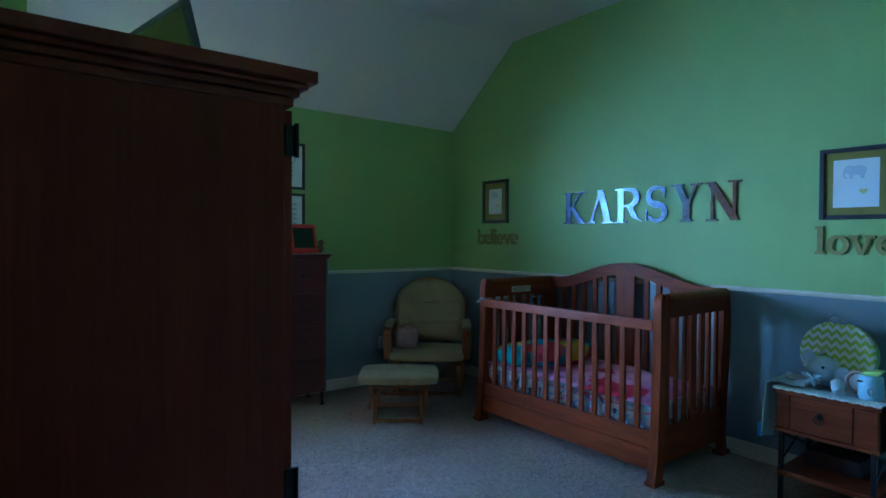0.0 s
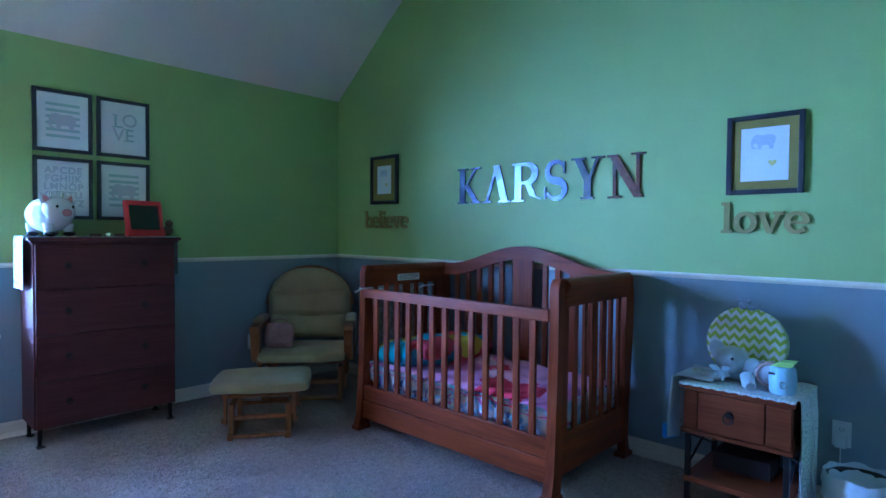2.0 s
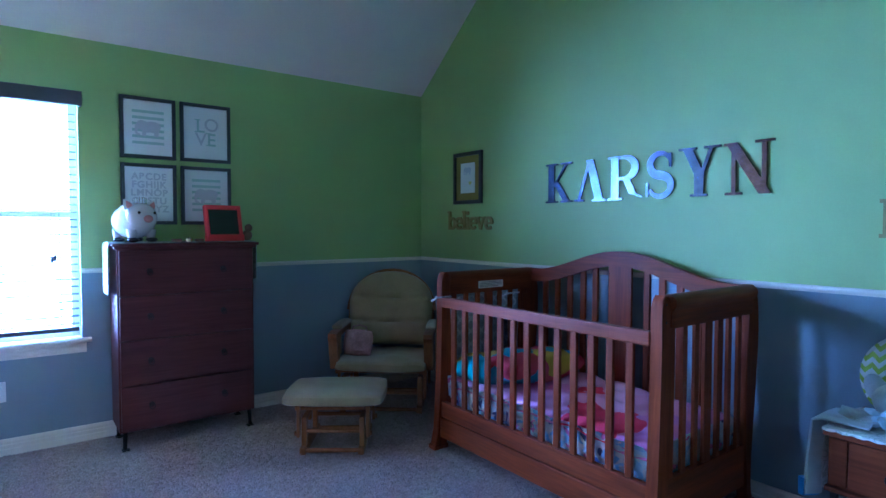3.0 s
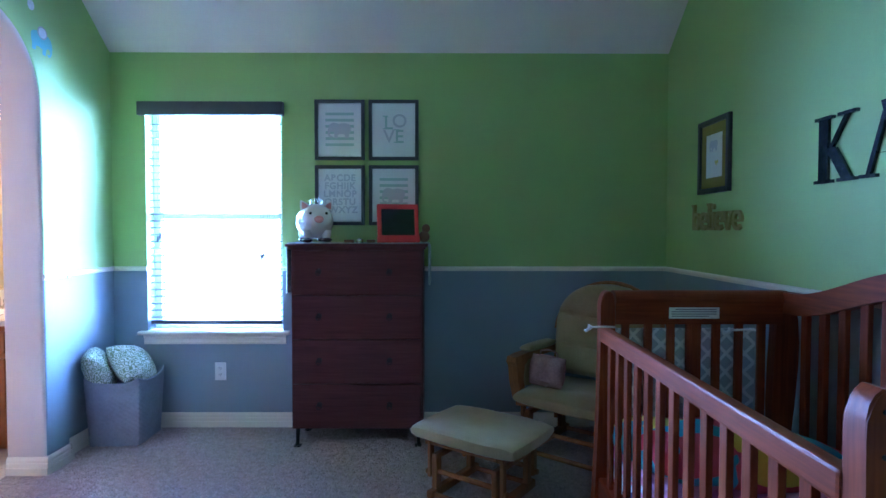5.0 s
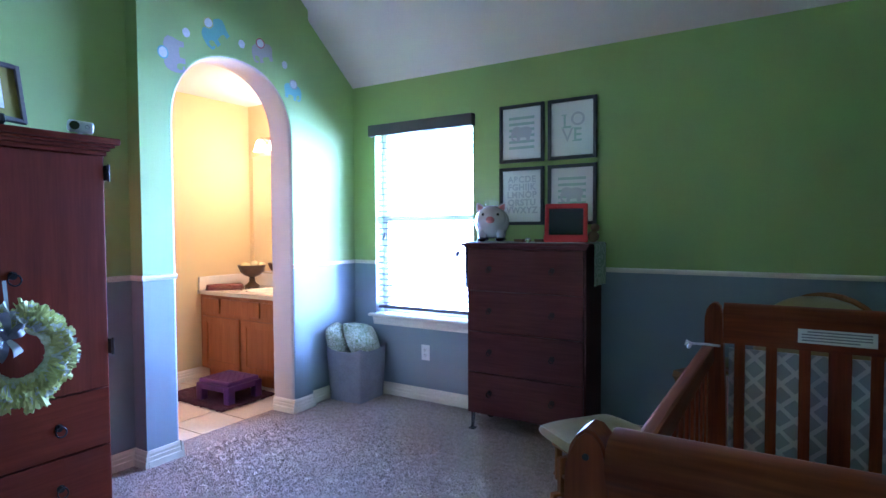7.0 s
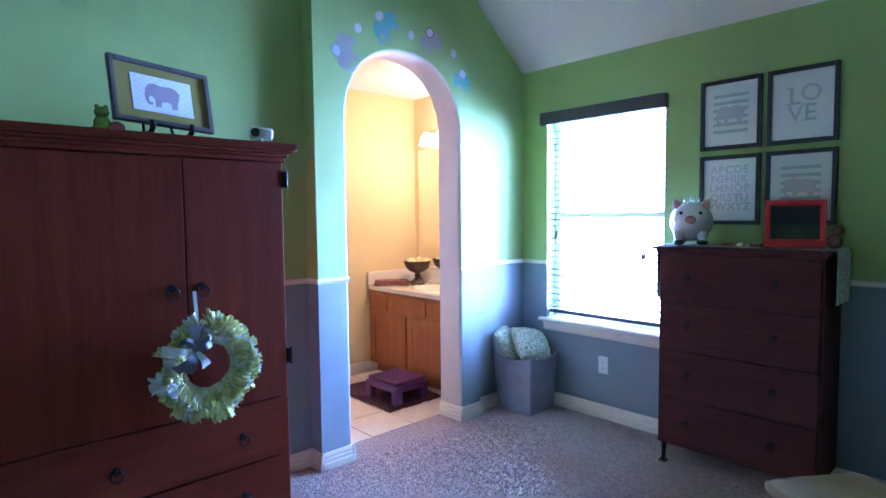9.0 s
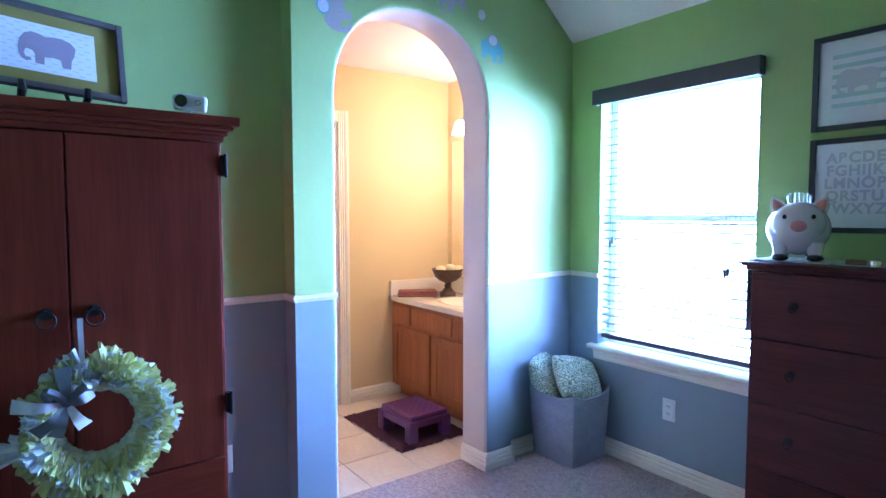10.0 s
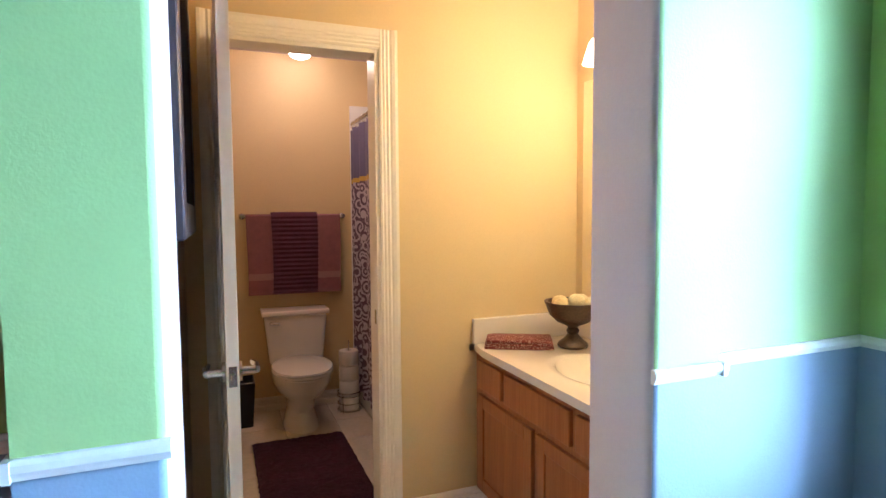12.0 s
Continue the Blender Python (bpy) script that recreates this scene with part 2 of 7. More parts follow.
CHERRY = wood("cherry_wood", (0.125, 0.021, 0.005), (0.26, 0.050, 0.011), "z", 0.45, 0.0)
CHERRY_Y = wood("cherry_wood_along", (0.125, 0.021, 0.005), (0.26, 0.050, 0.011), "y", 0.45, 0.0)
CHERRY_X = wood("cherry_wood_across", (0.125, 0.021, 0.005), (0.26, 0.050, 0.011), "x", 0.45, 0.0)
ESPRESSO = wood("espresso_stained_wood", (0.078, 0.022, 0.021), (0.12, 0.037, 0.035), "z", 0.5, 0.0)
ESPRESSO_X = wood("espresso_stained_wood_across", (0.078, 0.022, 0.021), (0.12, 0.037, 0.035), "x", 0.45, 0.0)
WALNUT = wood("dark_stained_wood", (0.14, 0.0195, 0.0085), (0.20, 0.031, 0.013), "z", 0.52, 0.0)
WALNUT_X = wood("dark_stained_wood_across", (0.14, 0.0195, 0.0085), (0.20, 0.031, 0.013), "x", 0.42, 0.1)
OAK = wood("honey_oak", (0.32, 0.11, 0.034), (0.40, 0.15, 0.05), "z", 0.4, 0.1)
MAPLE = wood("glider_wood", (0.22, 0.085, 0.03), (0.33, 0.14, 0.05), "z", 0.4, 0.15)
NSTAND = wood("nightstand_wood", (0.11, 0.022, 0.007), (0.20, 0.048, 0.015), "x", 0.42, 0.1)
IRON = mat("black_iron", (0.02, 0.018, 0.018), 0.45, 0.6, var=0.2, scale=20, fine=150, bump=0.2)
CHROME = mat("brushed_nickel", (0.6, 0.58, 0.54), 0.25, 1.0, var=0.05, fine=200, bump=0.05)
BLACK = mat("black_plastic", (0.012, 0.012, 0.014), 0.35, var=0.1)
PLASTIC = mat("white_plastic", (0.75, 0.75, 0.74), 0.35, var=0.03)
OLIVE = mat("olive_suede", (0.34, 0.265, 0.125), 0.9, var=0.18, scale=9, fine=140, bump=0.4, sheen=0.3)
PAPER = mat("white_paper", (0.78, 0.78, 0.76), 0.7, var=0.03)
MATBOARD = mat("olive_mat_board", (0.26, 0.21, 0.04), 0.8, var=0.06)
FRAMEBLK = mat("dark_frame_wood", (0.04, 0.038, 0.045), 0.35, var=0.2)
OLIVEWORD = mat("olive_painted_wood", (0.28, 0.23, 0.06), 0.6, var=0.15, scale=12)
PORCELAIN = mat("white_porcelain", (0.75, 0.72, 0.66), 0.12, var=0.02, bump=0.01, coat=0.5)
GLASS, gt, gp = nodes_of("clear_glass")
gp.inputs["Transmission Weight"].default_value, gp.inputs["Roughness"].default_value, gp.inputs["IOR"].default_value = 1.0, 0.0, 1.1
MIRROR, mt_, mp_ = nodes_of("mirror_silver")
mp_.inputs["Metallic"].default_value, mp_.inputs["Roughness"].default_value, mp_.inputs["Base Color"].default_value = 1.0, 0.01, (0.9, 0.88, 0.85, 1)

# ---- the room ----
XW, XE, YN, YS = 0.258, 3.82, 4.575, -0.75
XWS = 0.20                              # the wall behind the armoire lies deeper
XB, YB0, YB1 = 0.31, 2.80, 4.04          # the arch's pier stands proud of the west wall
AY0, AY1, ATOP, ASPR = 2.995, 3.855, 2.33, 1.88
XBI = 0.10
ZC, YR, ZN = 3.08, 3.735, 2.395          # flat ceiling, foot of the slope, height at the north wall
RAIL = 1.028                              # paint changes colour here
BX, BN, BS = -1.12, 4.68, 2.94           # the bath's far, north and south wall
WX0, WX1, WZ0, WZ1 = 0.475, 1.345, 0.625, 2.06


def two_tone(bm, x0, y0, x1, y1, z1, z0=0.0):
    box(bm, x0, y0, z0, x1, y1, RAIL, mi=1)
    box(bm, x0, y0, RAIL, x1, y1, z1, mi=0)


def wall_top(y):
    return ZC if y <= YR else ZN + (YN - y) * (ZC - ZN) / (YN - YR)


def gable(bm, x0, x1, ya, yb):
    """A wall along y under the sloping ceiling, grey below the rail and green above."""
    box(bm, x0, ya, 0, x1, yb, RAIL, mi=1)
    ys = [ya] + [y for y in (YR,) if ya < y < yb] + [yb]
    poly = [(ya, RAIL), (yb, RAIL)] + [(y, wall_top(y) + 0.02) for y in reversed(ys)]
    prism(bm, poly, lambda u, v, w: (w, u, v), x0, x1, 0)


bm = B()
gable(bm, XE, XE + 0.14, YS - 0.14, YN + 0.16)
structure("wall_east", bm, [GREEN, GREY], "lime green wall above grey, with a cream rail")
bm = B()
gable(bm, XBI, XWS, 1.31, YB0)
structure("wall_west_1", bm, [GREEN, GREY], "lime green wall above grey, behind the armoire")
bm = B()
gable(bm, XBI, XW, YB1, YN)
structure("wall_west_2", bm, [GREEN, GREY], "lime green wall above grey, beside the window")
bm = B()
two_tone(bm, XBI, YN, WX0, YN + 0.16, ZN + 0.02)
two_tone(bm, WX1, YN, XE, YN + 0.16, ZN + 0.02)
box(bm, WX0, YN, 0, WX1, YN + 0.16, WZ0, mi=1)
box(bm, WX0, YN, WZ1, WX1, YN + 0.16, ZN + 0.02, mi=0)
structure("wall_north", bm, [GREEN, GREY], "lime green wall above grey, with a window opening")
bm = B()
two_tone(bm, -0.95, YS - 0.14, XE, YS, ZC + 0.02)
structure("wall_south", bm, [GREEN, GREY], "plain lime green wall above grey")
bm = B()
two_tone(bm, -1.09, YS - 0.14, -0.95, 1.45, ZC + 0.02)
structure("wall_entry_1", bm, [GREEN, GREY], "plain entry wall, green above grey")
bm = B()
two_tone(bm, -0.95, 1.31, XBI, 1.45, ZC + 0.02)
structure("wall_entry_2", bm, [GREEN, GREY], "plain entry wall, green above grey")

# the arch: a bullnosed opening through the pier
def arch_path(n=28):
    hw, hh, yc = (AY1 - AY0) / 2, ATOP - ASPR, (AY0 + AY1) / 2
    pts = [(AY0, 0.0), (AY0, RAIL), (AY0, ASPR * 0.8)]
    for i in range(n + 1):
        a = math.pi * (1 - i / n)
        c, s = math.cos(a), math.sin(a)
        e = 2 / 2.25
        pts.append((yc + hw * math.copysign(abs(c) ** e, c), ASPR + hh * abs(s) ** e))
    return pts + [(AY1, ASPR * 0.8), (AY1, RAIL), (AY1, 0.0)]


path = arch_path()
norms = []
for i, (y, z) in enumerate(path):
    a, b = path[max(i - 1, 0)], path[min(i + 1, len(path) - 1)]
    d = Vector((b[0] - a[0], b[1] - a[1])).normalized()
    norms.append((-d.y, d.x))
norms[0] = norms[1] = (-1, 0)
norms[-1] = norms[-2] = (1, 0)
bm = B()
R = 0.022
prof = [(XB, R)] + [(XB - R + R * math.sin(a), R - R * math.cos(a)) for a in (radians(60), radians(30), 0)]
prof += [(XBI + R, 0.0)] + [(XBI + R - R * math.sin(a), R - R * math.cos(a)) for a in (radians(30), radians(60), radians(90))]
rings = [[bm.verts.new((x, y + o * n[0], max(0, z + o * n[1]))) for x, o in prof] for (y, z), n in zip(path, norms)]
for i in range(len(path) - 1):
    low = max(path[i][1], path[i + 1][1]) <= RAIL + 1e-6
    for k in range(len(prof) - 1):
        f = bm.faces.new((rings[i][k], rings[i + 1][k], rings[i + 1][k + 1], rings[i][k + 1]))
        f.material_index = (1 if low else 0) if k < 1 else (3 if k > 5 else 2)
        f.smooth = True
for side, xs in ((0, XB), (-1, XBI)):
    edge = [r[side].co.copy() for r in rings]
    ztop = ZC + 0.02
    k = len(edge)
    for i in range(k - 1):
        p, q = edge[i], edge[i + 1]
        low = max(p.z, q.z) <= RAIL + 1e-6
        mi = (1 if low else 0) if side == 0 else 3
        if i < 3 or i >= k - 4:
            yy = YB0 if i < 3 else YB1
            quad = [(xs, yy, p.z), p, q, (xs, yy, q.z)]
        else:
            quad = [(xs, p.y, ztop), p, q, (xs, q.y, ztop)]
        bm.faces.new([bm.verts.new(v) for v in quad]).material_index = mi
    for p, yy in ((edge[3], YB0), (edge[-4], YB1)):
        quad = [(xs, yy, p.z), p, (xs, p.y, ztop), (xs, yy, ztop)]
        bm.faces.new([bm.verts.new(v) for v in quad]).material_index = 0 if side == 0 else 3
for yy in (YB0, YB1):
    for z0, z1, mi in ((0, RAIL, 1), (RAIL, ZC + 0.02, 0)):
        bm.faces.new([bm.verts.new(v) for v in ((XBI, yy, z0), (XB, yy, z0), (XB, yy, z1), (XBI, yy, z1))]).material_index = mi
bm.faces.new([bm.verts.new(v) for v in ((XBI, YB0, ZC + 0.02), (XB, YB0, ZC + 0.02), (XB, YB1, ZC + 0.02), (XBI, YB1, ZC + 0.02))])
bmesh.ops.remove_doubles(bm, verts=bm.verts, dist=0.0005)
structure("wall_arch", bm, [GREEN, GREY, JAMB, BEIGE], "projecting green and grey wall with a rounded archway")

bm = B()
prism(bm, [(YS - 0.14, ZC), (YR, ZC), (YN + 0.16, ZN - 0.12), (YN + 0.16, ZN + 0.1), (YR, ZC + 0.15), (YS - 0.14, ZC + 0.15)], lambda u, v, w: (w, u, v), XBI, XE + 0.14)
box(bm, -1.09, YS - 0.14, ZC, XBI, 1.45, ZC + 0.15)
structure("ceiling", bm, CEIL, "textured off-white ceiling, sloping down to the window wall")
bm = B()
box(bm, -1.09, YS - 0.14, -0.1, 0.115, 1.45, 0.0)
box(bm, 0.115, YS - 0.14, -0.1, XE + 0.14, YN + 0.16, 0.0)
structure("floor", bm, CARPET, "short beige shag carpet")

# ---- rails and baseboards ----
def run_x(bm, x0, x1, y, s, prof):
    """Moulding along x on a wall face at y; s = -1 faces south."""
    prism(bm, prof, lambda u, v, w: (w, y + s * u, v), x0, x1)


def run_y(bm, y0, y1, x, s, prof):
    prism(bm, prof, lambda u, v, w: (x + s * u, w, v), y0, y1)


RPROF = [(-0.003, 1.013), (0.006, 1.013), (0.009, 1.02), (0.013, 1.026), (0.013, 1.036), (0.008, 1.042), (-0.003, 1.042)]
BPROF = [(-0.003, 0.0), (0.018, 0.0), (0.018, 0.036), (0.013, 0.040), (0.014, 0.060), (0.010, 0.064), (0.011, 0.078), (0.006, 0.092), (-0.003, 0.095)]
RUNS = [("x", XW, WX0, YN, -1), ("x", WX1, XE, YN, -1), ("y", YS, YN, XE, -1), ("y", 1.31, YB0, XWS, 1), ("y", YB1, YN, XW, 1),
        ("y", YB0, AY0 - 0.004, XB, 1), ("y", AY1 + 0.004, YB1, XB, 1), ("x", XWS, XB + 0.015, YB0, -1), ("x", XW, XB + 0.015, YB1, 1), ("x", -0.95, XE, YS, 1)]
for i, (ax, a, b, c, s) in enumerate(RUNS):
    for nm, pr in (("chair_rail", RPROF), ("baseboard", BPROF)):
        if nm == "baseboard" and i == 0:
            b = WX1
        bm = B()
        (run_x if ax == "x" else run_y)(bm, a, b, c, s, pr)
        structure(nm, bm, TRIM, "cream moulded " + nm.replace("_", " "))
for y in (AY0, AY1):
    bm = B()
    s = 1 if y == AY0 else -1
    run_x(bm, XBI + 0.01, XB + 0.016, y - s * 0.002, s, BPROF)
    structure("baseboard", bm, TRIM, "cream baseboard returning through the arch")

# ---- window ----
win = tagged(new("window_1"), "single-hung window behind dark open blinds", "window", kind="structure")
YG = YN + 0.10
for nm, q in (("window_frame", (WX0, YG, WZ0, WX0 + 0.045, YG + 0.05, WZ1)), ("window_frame", (WX1 - 0.045, YG, WZ0, WX1, YG + 0.05, WZ1)),
              ("window_frame", (WX0 + 0.045, YG, WZ1 - 0.045, WX1 - 0.045, YG + 0.05, WZ1)), ("window_frame", (WX0 + 0.045, YG, WZ0, WX1 - 0.045, YG + 0.05, WZ0 + 0.05)),
              ("meeting_rail", (WX0 + 0.045, YG - 0.012, 1.345, WX1 - 0.045, YG + 0.05, 1.395))):
    bm = B()
    box(bm, *q, bev=0.004)
    part(nm, bm, WHITE, win)
for z0, z1 in ((WZ0 + 0.05, 1.345), (1.395, WZ1 - 0.045)):
    bm = B()
    box(bm, WX0 + 0.045, YG + 0.022, z0, WX1 - 0.045, YG + 0.026, z1)
    part("pane", bm, GLASS, win).visible_shadow = False
bm = B()
prism(bm, [(0.09, 0.604), (-0.042, 0.604), (-0.048, 0.610), (-0.048, 0.620), (-0.042, 0.626), (0.09, 0.626)], lambda u, v, w: (w, YN + u, v), WX0 - 0.045, WX1 + 0.045)
part("window_sill", bm, TRIM, win)
bm = B()
prism(bm, [(0, 0.540), (-0.010, 0.540), (-0.014, 0.555), (-0.012, 0.558), (-0.014, 0.574), (-0.020, 0.582), (-0.019, 0.592), (-0.030, 0.604), (0, 0.604)], lambda u, v, w: (w, YN + u + 0.001, v), WX0 - 0.02, WX1 + 0.02)
part("sill_apron", bm, TRIM, win)

BLIND = mat("blind_slat_vinyl", (0.17, 0.165, 0.165), 0.4, var=0.05, fine=60)
BLINDV = mat("blind_rail_wood", (0.07, 0.065, 0.065), 0.4, var=0.1, fine=60)
blind = thing("window_blind", at(0, 0, 0), "dark faux-wood horizontal blind with open slats", "blind")
bm = B()
box(bm, WX0 - 0.025, YN - 0.055, 2.0, WX1 + 0.02, YN - 0.035, 2.085, bev=0.006)
box(bm, WX0 - 0.025, YN - 0.035, 2.0, WX0 - 0.012, YN - 0.001, 2.085, bev=0.003)
box(bm, WX1 + 0.007, YN - 0.035, 2.0, WX1 + 0.02, YN - 0.001, 2.085, bev=0.003)
part("valance", bm, BLINDV, blind)
slat = None
k = 0
z = 0.715
while z < 1.99:
    if slat is None:
        b2 = B()
        prism(b2, [(-0.024, -0.0035), (-0.012, 0.0005), (0, 0.0015), (0.012, 0.0005), (0.024, -0.0035), (0.024, -0.006), (0, -0.0015), (-0.024, -0.006)], lambda u, v, w: (w, u, v), WX0 + 0.012, WX1 - 0.012)
        slat = part("slat", b2, BLIND, blind)
        slat.matrix_basis = pose(0, YN + 0.042, z, 6, 0, 0)
    else:
        o = new("slat", slat.data)
        o.parent = blind
        o.matrix_basis = pose(0, YN + 0.042, z, 6 + 1.5 * math.sin(k * 2.3), 0, 0)
    z += 0.0445
    k += 1
bm = B()
box(bm, WX0 + 0.012, YN + 0.016, 0.665, WX1 - 0.012, YN + 0.068, 0.69, bev=0.004)
part("bottom_rail", bm, BLINDV, blind)
for x in (WX0 + 0.10, WX1 - 0.10):
    for dy in (0.018, 0.066):
        bm = B()
        tube(bm, [(x, YN + dy, 0.69), (x, YN + dy, 2.0)], 0.0012, 5)
        part("ladder_cord", bm, BLIND, blind)
for x, z0 in ((WX1 - 0.14, 1.12), (WX1 - 0.125, 1.13), (WX0 + 0.07, 1.24), (WX0 + 0.085, 1.26)):
    bm = B()
    tube(bm, [(x, YN + 0.008, z0), (x, YN + 0.008, 2.0)], 0.0011, 5)
    lathe(bm, [(0.002, 0), (0.008, -0.005), (0.009, -0.03), (0.004, -0.045)], 10, (x, YN + 0.008, z0))
    part("pull_cord", bm, BLIND, blind, smooth=True)

# ---- outlets ----
SLOT = mat("dark_slot", (0.03, 0.03, 0.03), 0.6)
def outlet(m, label):
    o = thing("wall_outlet", m, label, "outlet", "wall outlets")
    bm = B()
    box(bm, -0.036, -0.006, -0.058, 0.036, 0.0, 0.058, bev=0.003)
    part("cover_plate", bm, PLASTIC, o)
    for dz in (-0.02, 0.02):
        bm = B()
        box(bm, -0.017, -0.009, dz - 0.014, 0.017, -0.006, dz + 0.014, bev=0.004)
        s = part("socket", bm, PLASTIC, o)
        bm = B()
        box(bm, -0.008, -0.0095, dz - 0.002, -0.005, -0.0088, dz + 0.007)
        box(bm, 0.005, -0.0095, dz - 0.002, 0.008, -0.0088, dz + 0.007)
        tube(bm, [(0, -0.0095, dz - 0.008), (0, -0.0088, dz - 0.008)], 0.0025, 8)
        part("slots", bm, SLOT, s)
    return o
outlet(at(0.94, YN, 0.362), "white duplex wall outlet on the grey wall under the window")
outlet(at(2.985, YN, 0.365), "white duplex wall outlet behind the glider chair")
outlet(at(XWS, 2.525, 0.37, 90), "white duplex wall outlet beside the armoire")
outlet(at(XE, 0.818, 0.355, -90), "white duplex wall outlet with a plug in it")
bm = B()
box(bm, -0.022, -0.045, -0.03, 0.022, -0.0105, 0.02, bev=0.006)
tube(bm, [(0, -0.03, -0.03), (0.0, -0.032, -0.12), (0.02, -0.04, -0.22), (0.05, -0.05, -0.30)], 0.003, 6)
solid("power_adapter", bm, PLASTIC, at(XE, 0.818, 0.33, -90), "white plug-in power adapter in the outlet", "adapter", smooth=True)

# ---- crib ----
QUILT = pattern("printed_quilt", "patches", [(0.80, 0.34, 0.56), (0.76, 0.26, 0.52), (0.82, 0.36, 0.54), (0.74, 0.02, 0.04), (0.80, 0.34, 0.60), (0.76, 0.03, 0.08), (0.66, 0.26, 0.60), (0.84, 0.42, 0.62), (0.78, 0.16, 0.34)], 3.4)
QUILT2 = pattern("printed_pillowcase", "patches", [(0.55, 0.03, 0.05), (0.05, 0.32, 0.42), (0.62, 0.08, 0.10), (0.72, 0.50, 0.04), (0.05, 0.40, 0.45), (0.60, 0.04, 0.06), (0.75, 0.62, 0.10)], 4.6)
QBORDER = pattern("quilt_border_cloth", "patches", [(0.86, 0.88, 0.90), (0.30, 0.62, 0.90), (0.88, 0.88, 0.90), (0.60, 0.80, 0.92), (0.86, 0.88, 0.90), (0.06, 0.09, 0.25), (0.87, 0.87, 0.90), (0.45, 0.70, 0.90), (0.70, 0.86, 0.95), (0.70, 0.20, 0.45)], 27)
TRELLIS = pattern("grey_trellis_cloth", "trellis", [(0.44, 0.48, 0.54), (0.80, 0.82, 0.84)], 13.0, width=0.12)
RIBBON = mat("white_ribbon", (0.78, 0.78, 0.8), 0.6)

CX, CY = 3.38, 2.508     # middle of the crib
crib = thing("crib", at(CX, CY, 0) @ Matrix.Diagonal((1, 1, 0.982, 1)), "cherry-stained wooden sleigh crib with slatted sides", "crib")
HX, HY = 0.375, 0.722      # half depth and half length

def post_profile(side):
    """The S-curved outline of a sleigh post, seen from the end; side -1 is the front."""
    pts = [(0.055, 0.0), (0.055, 0.02), (0.045, 0.03), (0.04, 0.07), (0.03, 0.12), (0.022, 0.25), (0.015, 0.42), (0.01, 0.58), (0.007, 0.74), (0.005, 0.88), (0.006, 0.97), (0.005, 1.0), (0.0, 1.025), (-0.008, 1.04), (-0.02, 1.05)]
    inn = [(-0.032, 1.048), (-0.043, 1.036), (-0.049, 1.015), (-0.05, 0.98), (-0.053, 0.88), (-0.06, 0.74), (-0.064, 0.58), (-0.06, 0.42), (-0.052, 0.25), (-0.045, 0.12), (-0.035, 0.05), (-0.035, 0.0)]
    if side > 0:
        pts = [(0.02, 0.0), (0.02, 0.02), (0.008, 0.03), (0.0, 0.07), (-0.006, 0.12), (-0.004, 0.25), (0.01, 0.42), (0.026, 0.58), (0.038, 0.74), (0.040, 0.84), (0.034, 0.93), (0.024, 0.985), (0.014, 1.025), (0.002, 1.042), (-0.012, 1.05)]
    return [(side * (HX + u), v) for u, v in pts + inn]

for side in (-1, 1):
    for ys in (-1, 1):
        bm = B()
        y0 = ys * HY
        prism(bm, post_profile(side), lambda u, v, w: (u, w, v), y0 - ys * 0.05, y0)
        bmesh.ops.bevel(bm, geom=[e for e in bm.edges if abs(e.verts[0].co.y - e.verts[1].co.y) < 1e-6], offset=0.004, segments=3, affect="EDGES")
        po = part("post", bm, CHERRY, crib, smooth=True)
        if side == -1:
            for zz, xx in ((1.015, -HX + 0.022), (0.945, -HX + 0.022)):
                bm = B()
                tube(bm, [(xx, y0 - ys * 0.002, zz), (xx, y0 + ys * 0.002, zz)], 0.0045, 10)
                part("bolt", bm, IRON, po)
        bm = B()
        fx = side * (HX + (0.01 if side < 0 else -0.012))
        box(bm, fx - 0.05, y0 - ys * 0.058 if ys > 0 else y0 - 0.008, 0.0, fx + 0.05, y0 + 0.008 if ys > 0 else y0 + 0.058, 0.028, bev=0.006)
        part("foot", bm, CHERRY, crib)

for ys in (-1, 1):
    y0 = ys * (HY - 0.025)
    bm = B()
    prism(bm, [(-0.03, 0.915), (0.024, 0.915), (0.03, 0.93), (0.03, 0.98), (0.042, 0.995), (0.050, 1.012), (0.048, 1.032), (0.034, 1.046), (0.0, 1.051), (-0.02, 1.045), (-0.034, 1.03), (-0.036, 1.01), (-0.028, 0.985)], lambda u, v, w: (w, y0 + ys * u, v), -HX + 0.052, HX - 0.03)
    part("end_top_rail", bm, CHERRY_X, crib, smooth=True)
    bm = B()
    box(bm, -HX + 0.045, y0 - 0.012, 0.10, HX - 0.045, y0 + 0.012, 0.30, bev=0.003)
    part("end_panel", bm, CHERRY_X, crib)
    for i in range(7):
        x = -HX + 0.10 + i * (2 * HX - 0.20) / 6
        w = 0.016 if i != 3 else 0.03
        bm = B()
        box(bm, x - w, y0 - 0.008, 0.30, x + w, y0 + 0.008, 0.918, bev=0.003)
        part("slat", bm, CHERRY, crib)

